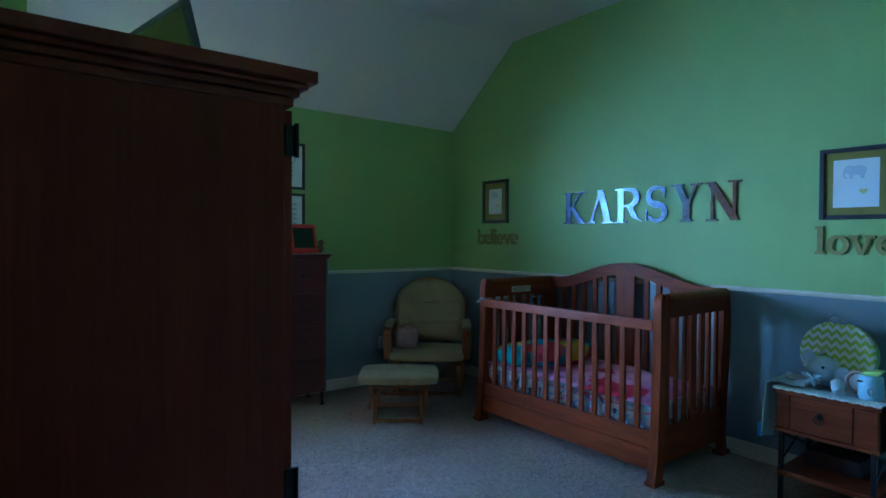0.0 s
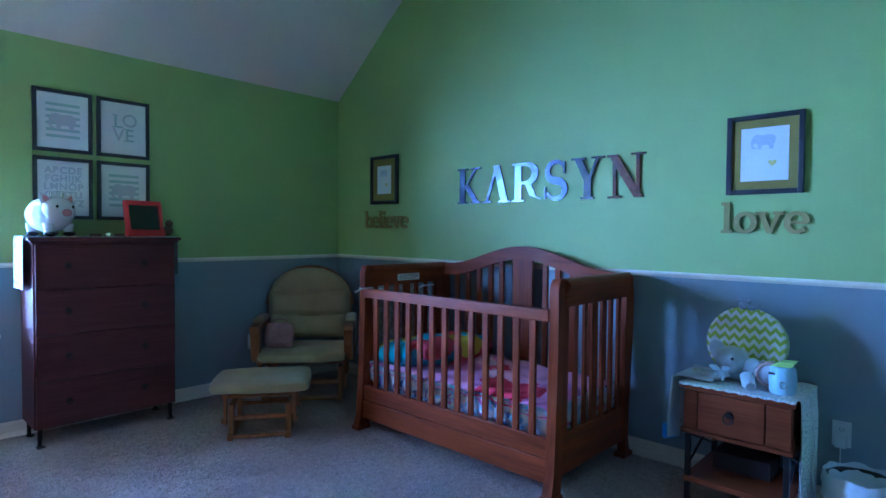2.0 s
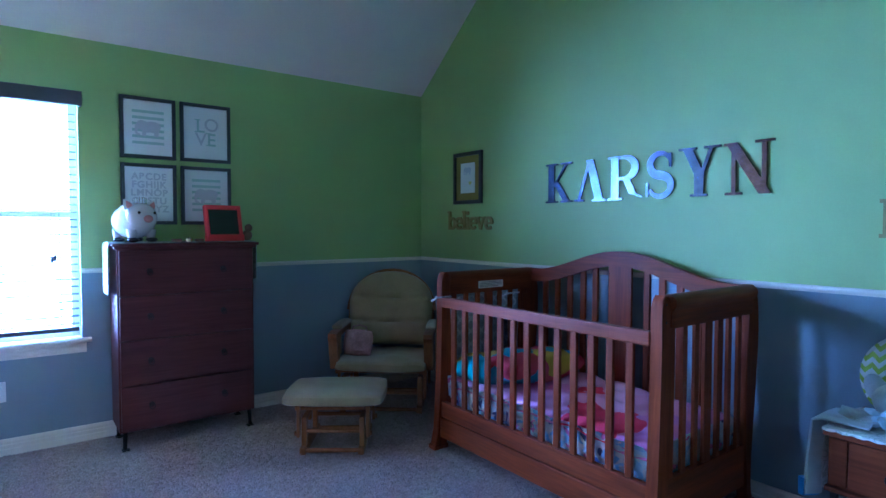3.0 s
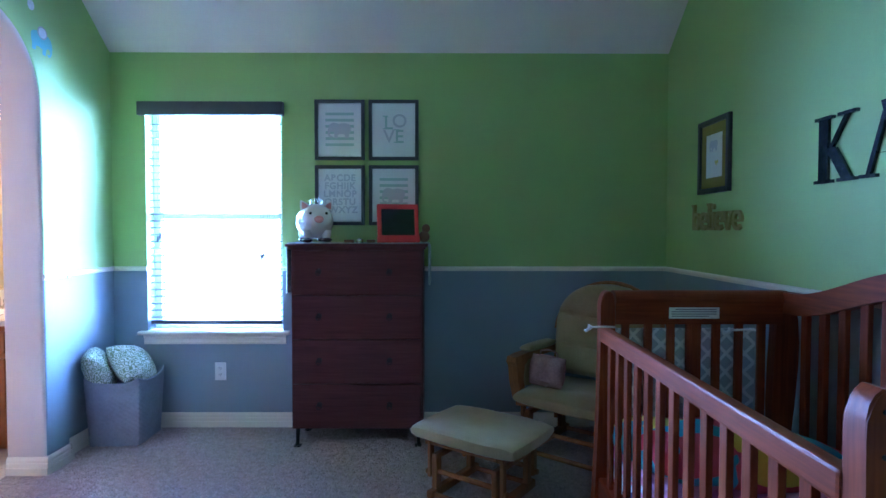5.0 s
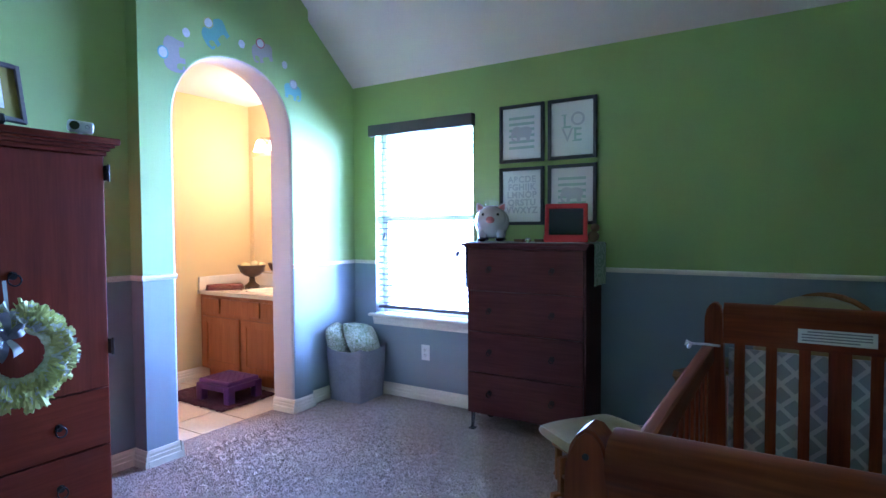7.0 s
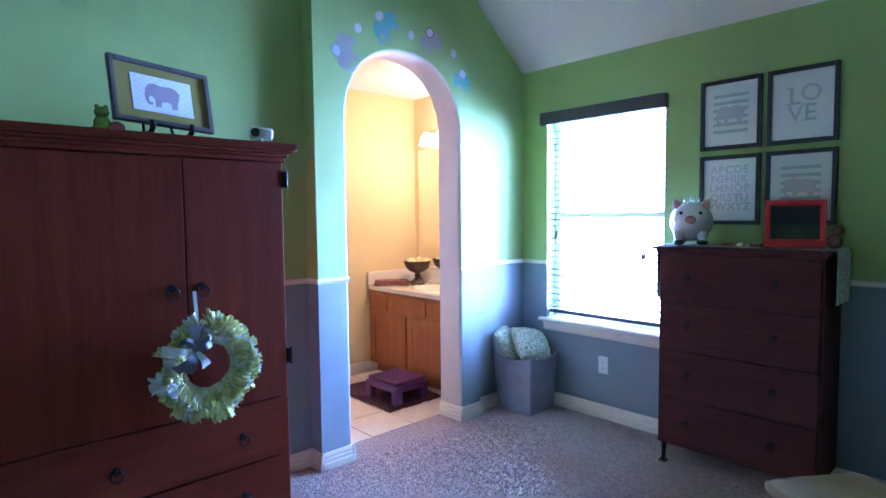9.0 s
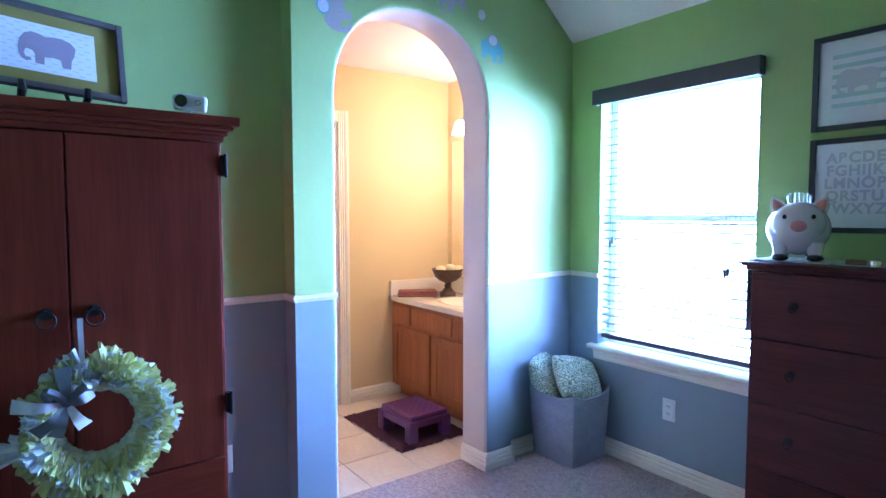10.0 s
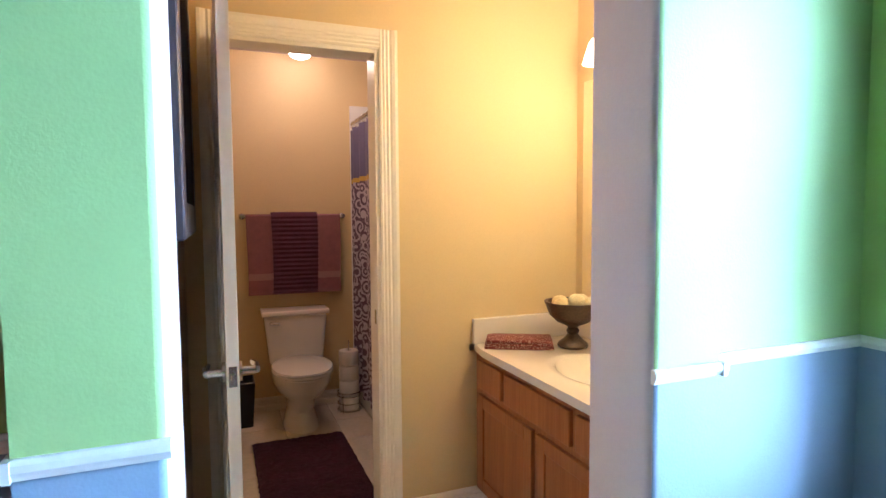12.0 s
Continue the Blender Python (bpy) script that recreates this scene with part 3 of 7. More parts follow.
# front side
bm = B()
box(bm, -HX - 0.010, -HY + 0.05, 0.845, -HX + 0.026, HY - 0.05, 0.905, bev=0.008)
part("front_rail", bm, CHERRY_Y, crib)
bm = B()
box(bm, -HX - 0.010, -HY + 0.05, 0.195, -HX + 0.024, HY - 0.05, 0.285, bev=0.005)
part("lower_rail", bm, CHERRY_Y, crib)
bm = B()
box(bm, -HX - 0.018, -HY + 0.05, 0.075, -HX + 0.018, HY - 0.05, 0.192, bev=0.006)
part("drawer_front", bm, CHERRY_Y, crib)
for i in range(13):
    y = -HY + 0.05 + (i + 1) * (2 * HY - 0.1) / 14
    bm = B()
    box(bm, -HX - 0.001, y - 0.017, 0.285, -HX + 0.017, y + 0.017, 0.845, bev=0.003)
    part("slat", bm, CHERRY, crib)

# arched back
def back_top(y):
    t = min(1, abs(y) / (HY - 0.03))
    return 1.045 + 0.135 * (0.5 + 0.5 * math.cos(math.pi * min(1, t * 1.08)))

bm = B()
ys = [-HY + 0.03 + i * (2 * HY - 0.06) / 36 for i in range(37)]
poly = [(y, back_top(y)) for y in ys] + [(y, back_top(y) - 0.085 - 0.0 * abs(y)) for y in reversed(ys)]
for i in range(36):
    a, b, c, d = poly[i], poly[i + 1], poly[-2 - i], poly[-1 - i]
    prism(bm, [a, b, c, d], lambda u, v, w: (w, u, v), HX - 0.03, HX + 0.015)
bmesh.ops.remove_doubles(bm, verts=bm.verts, dist=0.0005)
inner = {}
for f in list(bm.faces):
    inner.setdefault(tuple(round(c, 4) for c in f.calc_center_median()), []).append(f)
bmesh.ops.delete(bm, geom=[f for fs in inner.values() if len(fs) > 1 for f in fs], context="FACES_ONLY")
bmesh.ops.delete(bm, geom=[f for f in bm.faces if abs(f.normal.y) > 0.99 and abs(f.calc_center_median().y) < HY - 0.05], context="FACES_ONLY")
part("headboard_rail", bm, CHERRY_Y, crib, smooth=True)
for y, w in [(-0.56, 0.018), (-0.46, 0.018), (-0.36, 0.018), (-0.26, 0.018), (-0.17, 0.018), (0.0, 0.075), (0.17, 0.018), (0.26, 0.018), (0.36, 0.018), (0.46, 0.018), (0.56, 0.018)]:
    bm = B()
    box(bm, HX - 0.016, y - w, 0.24, HX + 0.002, y + w, back_top(y) - 0.075, bev=0.003)
    part("slat", bm, CHERRY, crib)
bm = B()
box(bm, HX - 0.02, -HY + 0.05, 0.10, HX + 0.01, HY - 0.05, 0.26, bev=0.004)
part("back_lower_rail", bm, CHERRY_Y, crib)
bm = B()
box(bm, -HX + 0.03, -HY + 0.06, 0.235, HX - 0.03, HY - 0.06, 0.26)
part("mattress_support", bm, CHERRY_Y, crib)

bm = B()
box(bm, -HX + 0.04, -HY + 0.065, 0.262, HX - 0.04, HY - 0.065, 0.385, bev=0.03, seg=3)
solid("crib_mattress", bm, QBORDER, at(CX, CY, 0), "crib mattress in a white and blue printed sheet", "mattress", smooth=True)

def quilt_pt(u, v):
    x, y = -HX + 0.028 + u * (2 * HX - 0.056), -HY + 0.06 + v * (2 * HY - 0.14)
    edge = min(u, 1 - u, v * 1.5, 1) / 0.08
    n = noise.noise((u * 3.2, v * 5.5, 2.0)) * 0.026 + (0.5 - abs(noise.noise((u * 4 + v * 3, v * 11 - u * 3, 5.0)))) * 0.03
    return (x, y, 0.408 + n - 0.055 * max(0, 1 - edge) ** 2 + 0.02 * math.sin(v * 3))
bm = B()
sheet(bm, quilt_pt, 36, 60, 0.016)
quilt = solid("crib_quilt", bm, QUILT, at(CX, CY, 0), "rumpled pink and red printed quilt on the crib mattress", "quilt", smooth=True)
for ys in (-1, 1):
    bm = B()
    def ruffle(u, v):
        y = -HY + 0.07 + u * (2 * HY - 0.15)
        x = ys * (HX - 0.032 - 0.006 * math.sin(u * 95) * v)
        return (x, y, 0.405 - 0.105 * v + 0.012 * noise.noise((u * 9, ys * 3.0, 1)))
    sheet(bm, ruffle, 110, 4, 0.003)
    part("quilt_border", bm, QBORDER, quilt, "white and blue printed edge", smooth=True)
    bm = B()
    def end_ruffle(u, v):
        x = -HX + 0.035 + u * (2 * HX - 0.07)
        return (x, ys * (HY - 0.052 - 0.006 * math.sin(u * 60) * v - 0.012 * v), 0.425 - 0.115 * v + 0.016 * noise.noise((u * 6, ys * 5.0, 3)))
    sheet(bm, end_ruffle, 60, 4, 0.003)
    part("quilt_border", bm, QBORDER, quilt, "white and blue printed edge", smooth=True)
bm = B()
pillow(bm, (CX - 0.03, CY + 0.40, 0.495), 0.66, 0.50, 0.19, m=pose(0, 0, 0, -10, 5, 4), rough=0.03)
solid("crib_pillow", bm, QUILT2, at(0, 0, 0), "plump red, teal and yellow printed pillow in the crib", "pillow", smooth=True)

# warning label, ribbons and the cloth hung outside the end
LABELINK = mat("grey_print", (0.25, 0.25, 0.27), 0.7)
lab = thing("crib_label", at(CX - 0.012, CY + HY - 0.0585, 0.945), "white printed warning label on the crib end", "label")
bm = B()
box(bm, -0.10, -0.0015, -0.022, 0.10, 0, 0.022)
part("sheet", bm, PAPER, lab)
for i in range(4):
    bm = B()
    box(bm, -0.09 if i else -0.075, -0.0028, 0.012 - i * 0.009, 0.088 - 0.03 * (i == 3), -0.0018, 0.016 - i * 0.009)
    part("print_bar", bm, LABELINK, lab)
for x, y, z in ((CX - HX + 0.0, CY + HY - 0.045, 0.89), (CX + 0.19, CY + HY - 0.03, 0.875)):
    bm = B()
    tube(bm, [(x - 0.045, y - 0.022, z), (x, y - 0.034, z + 0.004), (x + 0.045, y - 0.024, z)], 0.0045, 6)
    for s in (-1, 1):
        tube(bm, [(x - 0.045, y - 0.02, z), (x - 0.058, y - 0.022 * s, z - 0.008 + 0.014 * s), (x - 0.062, y - 0.028 * s, z - 0.012 + 0.006 * s)], [0.005, 0.007, 0.003], 6)
    solid("ribbon_tie", bm, RIBBON, at(0, 0, 0), "white ribbon tied round a crib slat", "ribbon", "crib ties", smooth=True)
bm = B()
sheet(bm, lambda u, v: (CX - 0.31 + u * 0.58, CY + HY + 0.018 + 0.012 * math.sin(u * 9) * v, 0.872 - v * (0.44 + 0.07 * math.sin(u * math.pi))), 30, 16, 0.012)
solid("hanging_cloth", bm, TRELLIS, at(0, 0, 0), "grey and white trellis cloth hung outside the crib end", "cloth", smooth=True)

# ---- chest of drawers ----
def ring_pull(bm, x, y, z, r=0.017):
    """Round rosette with a drop ring; faces -y."""
    tube(bm, [(x, y, z), (x, y - 0.004, z)], 0.016, 14)
    tube(bm, [(x, y - 0.004, z + 0.006), (x, y - 0.014, z + 0.006)], 0.006, 10)
    tube(bm, [(x + r * math.sin(a), y - 0.014 - 0.004 * (1 - math.cos(a)), z + 0.006 - r + r * math.cos(a)) for a in [2 * math.pi * k / 16 for k in range(16)]] + [(x, y - 0.014, z + 0.006)], 0.003, 6)
    return bm

AGED = mat("aged_bronze", (0.03, 0.014, 0.014), 0.65, 0.3, var=0.2, scale=20, fine=150, bump=0.2)
DW, DD, DH = 0.385, 0.33, 1.195
dresser = thing("chest_of_drawers", at(1.875, 4.215, 0), "dark-stained four-drawer wooden chest on black iron legs", "dresser")
bm = B()
box(bm, -DW, 0.02, 0.105, DW, DD, 1.165, bev=0.004)
part("body", bm, ESPRESSO, dresser)
bm = B()
box(bm, -DW - 0.028, -0.018, 1.178, DW + 0.028, DD + 0.005, DH, bev=0.005)
box(bm, -DW - 0.014, -0.004, 1.163, DW + 0.014, DD, 1.1785, bev=0.003)
part("top", bm, ESPRESSO_X, dresser)
zs = [0.115, 0.375, 0.637, 0.895, 1.158]
for i in range(4):
    bm = B()
    box(bm, -DW + 0.010, 0.0, zs[i] + 0.003, DW - 0.010, 0.03, zs[i + 1] - 0.003, bev=0.003)
    d = part("drawer", bm, ESPRESSO_X, dresser)
    for x in (-0.22, 0.19):
        bm = B()
        ring_pull(bm, x, 0.0, (zs[i] + zs[i + 1]) / 2 + 0.01, 0.014)
        part("ring_pull", bm, AGED, d, "black iron ring pull", smooth=True)
for x in (-DW + 0.03, DW - 0.03):
    for y in (0.035, DD - 0.03):
        bm = B()
        s = 1 if x > 0 else -1
        tube(bm, [(x, y, 0.108), (x + s * 0.003, y, 0.02), (x + s * 0.006, y - 0.012, 0.004)], [0.013, 0.011, 0.012], 8)
        box(bm, x - 0.02, y - 0.03, 0, x + 0.02, y + 0.012, 0.008, bev=0.003)
        part("leg", bm, IRON, dresser)

LACE = pattern("lace_cloth", "scroll", [(0.72, 0.74, 0.72), (0.50, 0.55, 0.52)], 22.0, width=0.72)
RUNNER = pattern("runner_cloth", "scroll", [(0.62, 0.66, 0.60), (0.42, 0.50, 0.42)], 16.0, width=0.5)
bm = B()
def runner(u, v):
    L = 2 * (DW + 0.034)
    s = u * (L + 0.55) - 0.30
    y = 0.06 + v * 0.24
    wav = 0.006 * math.sin(v * 17)
    if s < 0:
        return (-L / 2 - 0.004 - wav, y, DH + 0.006 + s)
    if s > L:
        return (L / 2 + 0.004 + wav, y + 0.0, DH + 0.006 - (s - L))
    return (-L / 2 + s, y, DH + 0.006)
sheet(bm, runner, 60, 14, 0.004)
solid("table_runner", bm, RUNNER, at(1.875, 4.215, 0), "pale patterned runner hanging over both ends of the chest", "table runner", smooth=True)

# piggy bank
PIGW = mat("glazed_white_ceramic", (0.74, 0.69, 0.66), 0.12, var=0.04, coat=0.6)
PIGP = mat("pink_glaze", (0.70, 0.30, 0.28), 0.2, var=0.05, coat=0.4)
GLOSSBLK = mat("black_glaze", (0.01, 0.01, 0.012), 0.1, var=0.0, coat=0.5)
SILVER = mat("silver_foil", (0.75, 0.75, 0.72), 0.2, 1.0, var=0.1)
pig = thing("piggy_bank", at(1.60, 4.365, DH + 0.006, 22) @ Matrix.Diagonal((1.03, 1.02, 1.0, 1)), "glossy white ceramic piggy bank with pink snout and tiara", "piggy bank")
bm = B()
blob(bm, (0, 0, 0.125), (0.108, 0.135, 0.105), 28)
blob(bm, (0, -0.075, 0.145), (0.088, 0.07, 0.085), 24)
part("body", bm, PIGW, pig, smooth=True)
bm = B()
blob(bm, (0, -0.147, 0.137), (0.027, 0.016, 0.022), 14)
for s in (-1, 1):
    blob(bm, (s * 0.009, -0.162, 0.137), (0.004, 0.003, 0.006), 8)
part("snout", bm, PIGP, pig, smooth=True)
for s in (-1, 1):
    bm = B()
    lathe(bm, [(0.03, 0), (0.024, 0.025), (0.004, 0.055)], 10, (0, 0, 0), 1, 0.4)
    bmesh.ops.transform(bm, matrix=pose(s * 0.062, -0.065, 0.2, -8, s * 28, 0), verts=bm.verts)
    part("ear", bm, PIGW, pig, smooth=True)
    bm = B()
    lathe(bm, [(0.019, 0), (0.015, 0.018), (0.003, 0.038)], 10, (0, 0, 0), 1, 0.3)
    bmesh.ops.transform(bm, matrix=pose(s * 0.063, -0.076, 0.205, -8, s * 28, 0), verts=bm.verts)
    part("inner_ear", bm, PIGP, pig, smooth=True)
    bm = B()
    blob(bm, (s * 0.045, -0.133, 0.172), (0.008, 0.006, 0.009), 10)
    part("eye", bm, GLOSSBLK, pig, smooth=True)
    for y in (-0.075, 0.07):
        bm = B()
        lathe(bm, [(0.02, 0.02), (0.026, 0.045), (0.03, 0.075)], 14, (s * 0.055, y, 0))
        part("leg", bm, PIGW, pig, smooth=True)
        bm = B()
        blob(bm, (s * 0.055, y - 0.01, 0.015), (0.03, 0.036, 0.015), 14)
        part("shoe", bm, GLOSSBLK, pig, "shiny black shoe", smooth=True)
bm = B()
for k in range(9):
    a = math.pi * (k / 8) + math.pi
    x, y = 0.036 * math.cos(a), -0.06 + 0.03 * math.sin(a)
    h = 0.016 + 0.016 * math.sin(math.pi * k / 8)
    tube(bm, [(x, y, 0.222), (x * 1.05, y, 0.228 + h)], 0.0014, 6)
    blob(bm, (x * 1.05, y, 0.23 + h), (0.0036, 0.0036, 0.0036), 8)
tube(bm, [(0.036 * math.cos(math.pi + math.pi * k / 10), -0.06 + 0.03 * math.sin(math.pi + math.pi * k / 10), 0.225) for k in range(11)], 0.003, 6)
part("tiara", bm, SILVER, pig, "silver tiara", smooth=True)

# tablet in its red case
REDCASE = mat("red_silicone", (0.74, 0.04, 0.035), 0.5, var=0.06)
SCREEN = mat("dark_screen", (0.008, 0.009, 0.014), 0.08, var=0.0, bump=0.0)
tab = thing("tablet", at(2.115, 4.30, DH + 0.006, 14, -10), "tablet in a chunky red case standing with a dark screen", "tablet")
bm = B()
for q in ((-0.125, 0, 0.035, -0.1, 0.03, 0.225), (0.1, 0, 0.035, 0.125, 0.03, 0.225), (-0.125, 0, 0.205, 0.125, 0.03, 0.235), (-0.128, -0.006, 0.0, 0.128, 0.034, 0.045)):
    box(bm, *q, bev=0.008, seg=3)
box(bm, -0.115, 0.018, 0.02, 0.115, 0.031, 0.22)
part("case", bm, REDCASE, tab)
bm = B()
box(bm, -0.1, 0.008, 0.04, 0.1, 0.017, 0.207)
part("screen", bm, SCREEN, tab)
bm = B()
box(bm, -0.06, 0.03, 0.0, 0.06, 0.085, 0.03, bev=0.008)
part("stand", bm, REDCASE, tab)
# odds and ends on the chest
WOODBIT = mat("small_brown_wood", (0.16, 0.08, 0.04), 0.5)
for x, y, w, col, nm, lb in ((1.82, 4.30, 0.028, WOODBIT, "trinket_box", "small brown trinket box on the chest"), (1.885, 4.28, 0.02, SILVER, "jewel_tin", "small round silver tin on the chest"), (1.95, 4.30, 0.025, WOODBIT, "trinket_box", "small brown trinket box on the chest")):
    bm = B()
    if nm == "jewel_tin":
        lathe(bm, [(w, 0), (w, 0.016), (w * 0.9, 0.02), (w * 0.3, 0.026)], 16)
    else:
        box(bm, -w, -w * 0.7, 0, w, w * 0.7, 0.018, bev=0.003)
    solid(nm, bm, col, at(x, y, DH + 0.006), lb, "trinket", smooth=nm == "jewel_tin")
bm = B()
for dx, dz, r in ((0, 0.035, 0.035), (0.012, 0.085, 0.026)):
    blob(bm, (dx, 0, dz), (r, r * 0.8, r), 14)
solid("plush_toy", bm, WOODBIT, at(2.262, 4.36, DH + 0.006), "little brown plush toy behind the tablet", "plush toy", smooth=True)

# ---- armoire ----
AX, AYL, AYR, AH = 0.735, 1.32, 2.405, 1.68
AW = (AYR - AYL) / 2
arm = thing("armoire", at(AX, (AYL + AYR) / 2, 0, 90), "tall dark-stained wooden armoire with two doors over drawers", "armoire")
# local: x along the front (to the north), -y out of the front
bm = B()
box(bm, -AW, 0.02, 0.09, AW, AX - XWS - 0.022, AH - 0.06, bev=0.004)
part("body", bm, WALNUT, arm)
bm = B()
for o, z0, z1 in ((0.006, AH - 0.075, AH - 0.055), (0.016, AH - 0.055, AH - 0.04), (0.03, AH - 0.04, AH - 0.028), (0.045, AH - 0.028, AH)):
    box(bm, -AW - o, -o + 0.01, z0, AW + o, AX - XWS - 0.02, z1 - 0.0005, bev=0.004)
part("crown_moulding", bm, WALNUT_X, arm)
SPLIT = 1.995 - (AYL + AYR) / 2
for x0, x1, kx in ((-AW + 0.012, SPLIT - 0.002, SPLIT - 0.055), (SPLIT + 0.002, AW - 0.012, SPLIT + 0.055)):
    bm = B()
    box(bm, x0, 0.0, 0.615, x1, 0.024, AH - 0.08, bev=0.003)
    d = part("door", bm, WALNUT, arm)
    bm = B()
    ring_pull(bm, kx, 0.0, 1.115, 0.022)
    part("ring_pull", bm, IRON, d, "black iron ring pull", smooth=True)
for z0, z1 in ((0.365, 0.607), (0.115, 0.357)):
    bm = B()
    box(bm, -AW + 0.012, 0.0, z0, AW - 0.012, 0.024, z1, bev=0.003)
    d = part("drawer", bm, WALNUT_X, arm)
    for kx in (-0.13, 0.33):
        bm = B()
        ring_pull(bm, kx, 0.0, (z0 + z1) / 2 + 0.0, 0.02)
        part("ring_pull", bm, IRON, d, "black iron ring pull", smooth=True)
for s in (-1, 1):
    for z in (1.50, 0.75):
        bm = B()
        box(bm, s * AW - 0.004, -0.004, z, s * AW + 0.01, 0.022, z + 0.065, bev=0.002)
        tube(bm, [(s * (AW + 0.008), -0.002, z - 0.004), (s * (AW + 0.008), -0.002, z + 0.069)], 0.005, 8)
        part("hinge", bm, IRON, arm)
    for y in (0.03, AX - XWS - 0.06):
        bm = B()
        box(bm, s * (AW - 0.025) - 0.025, y, 0, s * (AW - 0.025) + 0.025, y + 0.05, 0.092, bev=0.004)
        part("foot", bm, WALNUT, arm)

# tulle wreath hung from the door pull
TULLE_G = mat("green_tulle", (0.72, 0.74, 0.30), 0.9, var=0.12, scale=30, fine=300)
TULLE_W = mat("white_tulle", (0.82, 0.86, 0.86), 0.9, var=0.06, scale=30, fine=300)
GREYRIB = mat("grey_ribbon", (0.17, 0.175, 0.20), 0.55, var=0.15)
wr = thing("tulle_wreath", at(AX + 0.04, 2.05, 0.815, 90), "green and white tulle wreath with a grey bow", "wreath")
for mt_t in (TULLE_G, TULLE_W):
    for nd in mt_t.node_tree.nodes:
        if nd.type == "BSDF_PRINCIPLED":
            nd.inputs["Alpha"].default_value = 0.72
RINGC = mat("wrapped_green_tulle", (0.50, 0.56, 0.25), 0.9, var=0.3, scale=60, fine=300, alt=(0.58, 0.63, 0.48))
RW = 0.106
rng = random.Random(4)
bm = B()
tube(bm, [(RW * math.cos(2 * math.pi * k / 96), 0, RW * math.sin(2 * math.pi * k / 96)) for k in range(97)], [0.020 + 0.005 * rng.random() for k in range(97)], 10)
part("ring", bm, RINGC, wr, smooth=True)
greens, whites = B(), B()
for k in range(66):
    a0 = 2 * math.pi * (k + rng.random() * 0.7) / 66
    bmt = whites if k % 7 in (1, 4) else greens
    reach = rng.uniform(0.65, 1.15) * (1.18 if math.pi < a0 < 1.6 * math.pi else 1.0)
    for j in range(8):
        a = a0 + rng.uniform(-0.08, 0.08)
        lift = rng.uniform(-1.2, 0.2)
        sw = rng.uniform(-0.5, 0.5)
        out = Vector((math.cos(a + sw), lift, math.sin(a + sw))).normalized()
        rb = RW + rng.uniform(-0.012, 0.014)
        base = Vector((rb * math.cos(a), -0.018 + rng.uniform(-0.004, 0.006), rb * math.sin(a)))
        L = rng.uniform(0.06, 0.105) * reach * (1.0 - 0.35 * max(0.0, -lift))
        side = out.cross(Vector((rng.uniform(-0.4, 0.4), 1, rng.uniform(-0.4, 0.4)))).normalized()
        nor = out.cross(side)
        w, ph, cr = rng.uniform(0.018, 0.034), rng.uniform(0, 6), rng.uniform(0.003, 0.009)
        tip = [rng.uniform(0.86, 1.0) for i in range(8)]
        def tuft(u, v):
            q = (u - 0.5) * 2
            return base + out * (L * v * tip[int(round(u * 7))]) + side * (q * w * (0.12 + 0.88 * v ** 1.3)) + nor * (cr * math.sin(q * 6 + ph) * v)
        sheet(bmt, tuft, 7, 4, 0.0008)
part("green_tuft", greens, TULLE_G, wr)
part("white_tuft", whites, TULLE_W, wr)
c0 = Vector((-0.075, -0.085, 0.085))
for a, L in ((95, 0.095), (172, 0.115), (222, 0.095), (250, 0.085), (300, 0.075), (25, 0.06)):
    d = Vector((math.cos(radians(a)), 0, math.sin(radians(a))))
    n = Vector((-d.z, 0, d.x))
    bm = B()
    sheet(bm, lambda u, v: c0 + d * (L * u) + n * ((v - 0.5) * (0.014 + 0.022 * u)) + Vector((0, -0.03 * math.sin(u * 3.1), 0)), 8, 3, 0.002)
    part("bow_tail", bm, GREYRIB if a not in (300, 172) else RIBBON, wr, "satin ribbon tail", smooth=True)
for a in (35, 145):
    d = Vector((math.cos(radians(a)), 0, math.sin(radians(a))))
    bm = B()
    tube(bm, [c0 + d * (0.055 * math.sin(math.pi * t / 10)) + Vector((0, -0.03 * math.sin(2 * math.pi * t / 10), 0.02 * math.sin(2 * math.pi * t / 10))) for t in range(11)], 0.011, 6)
    part("bow_loop", bm, GREYRIB, wr, "satin grey loop", smooth=True)
bm = B()
sheet(bm, lambda u, v: (-0.035 + (v - 0.5) * 0.013, 0.02 - 0.02 * u, 0.285 - 0.12 * u), 6, 2, 0.0015)
part("hanging_ribbon", bm, TULLE_W, wr)

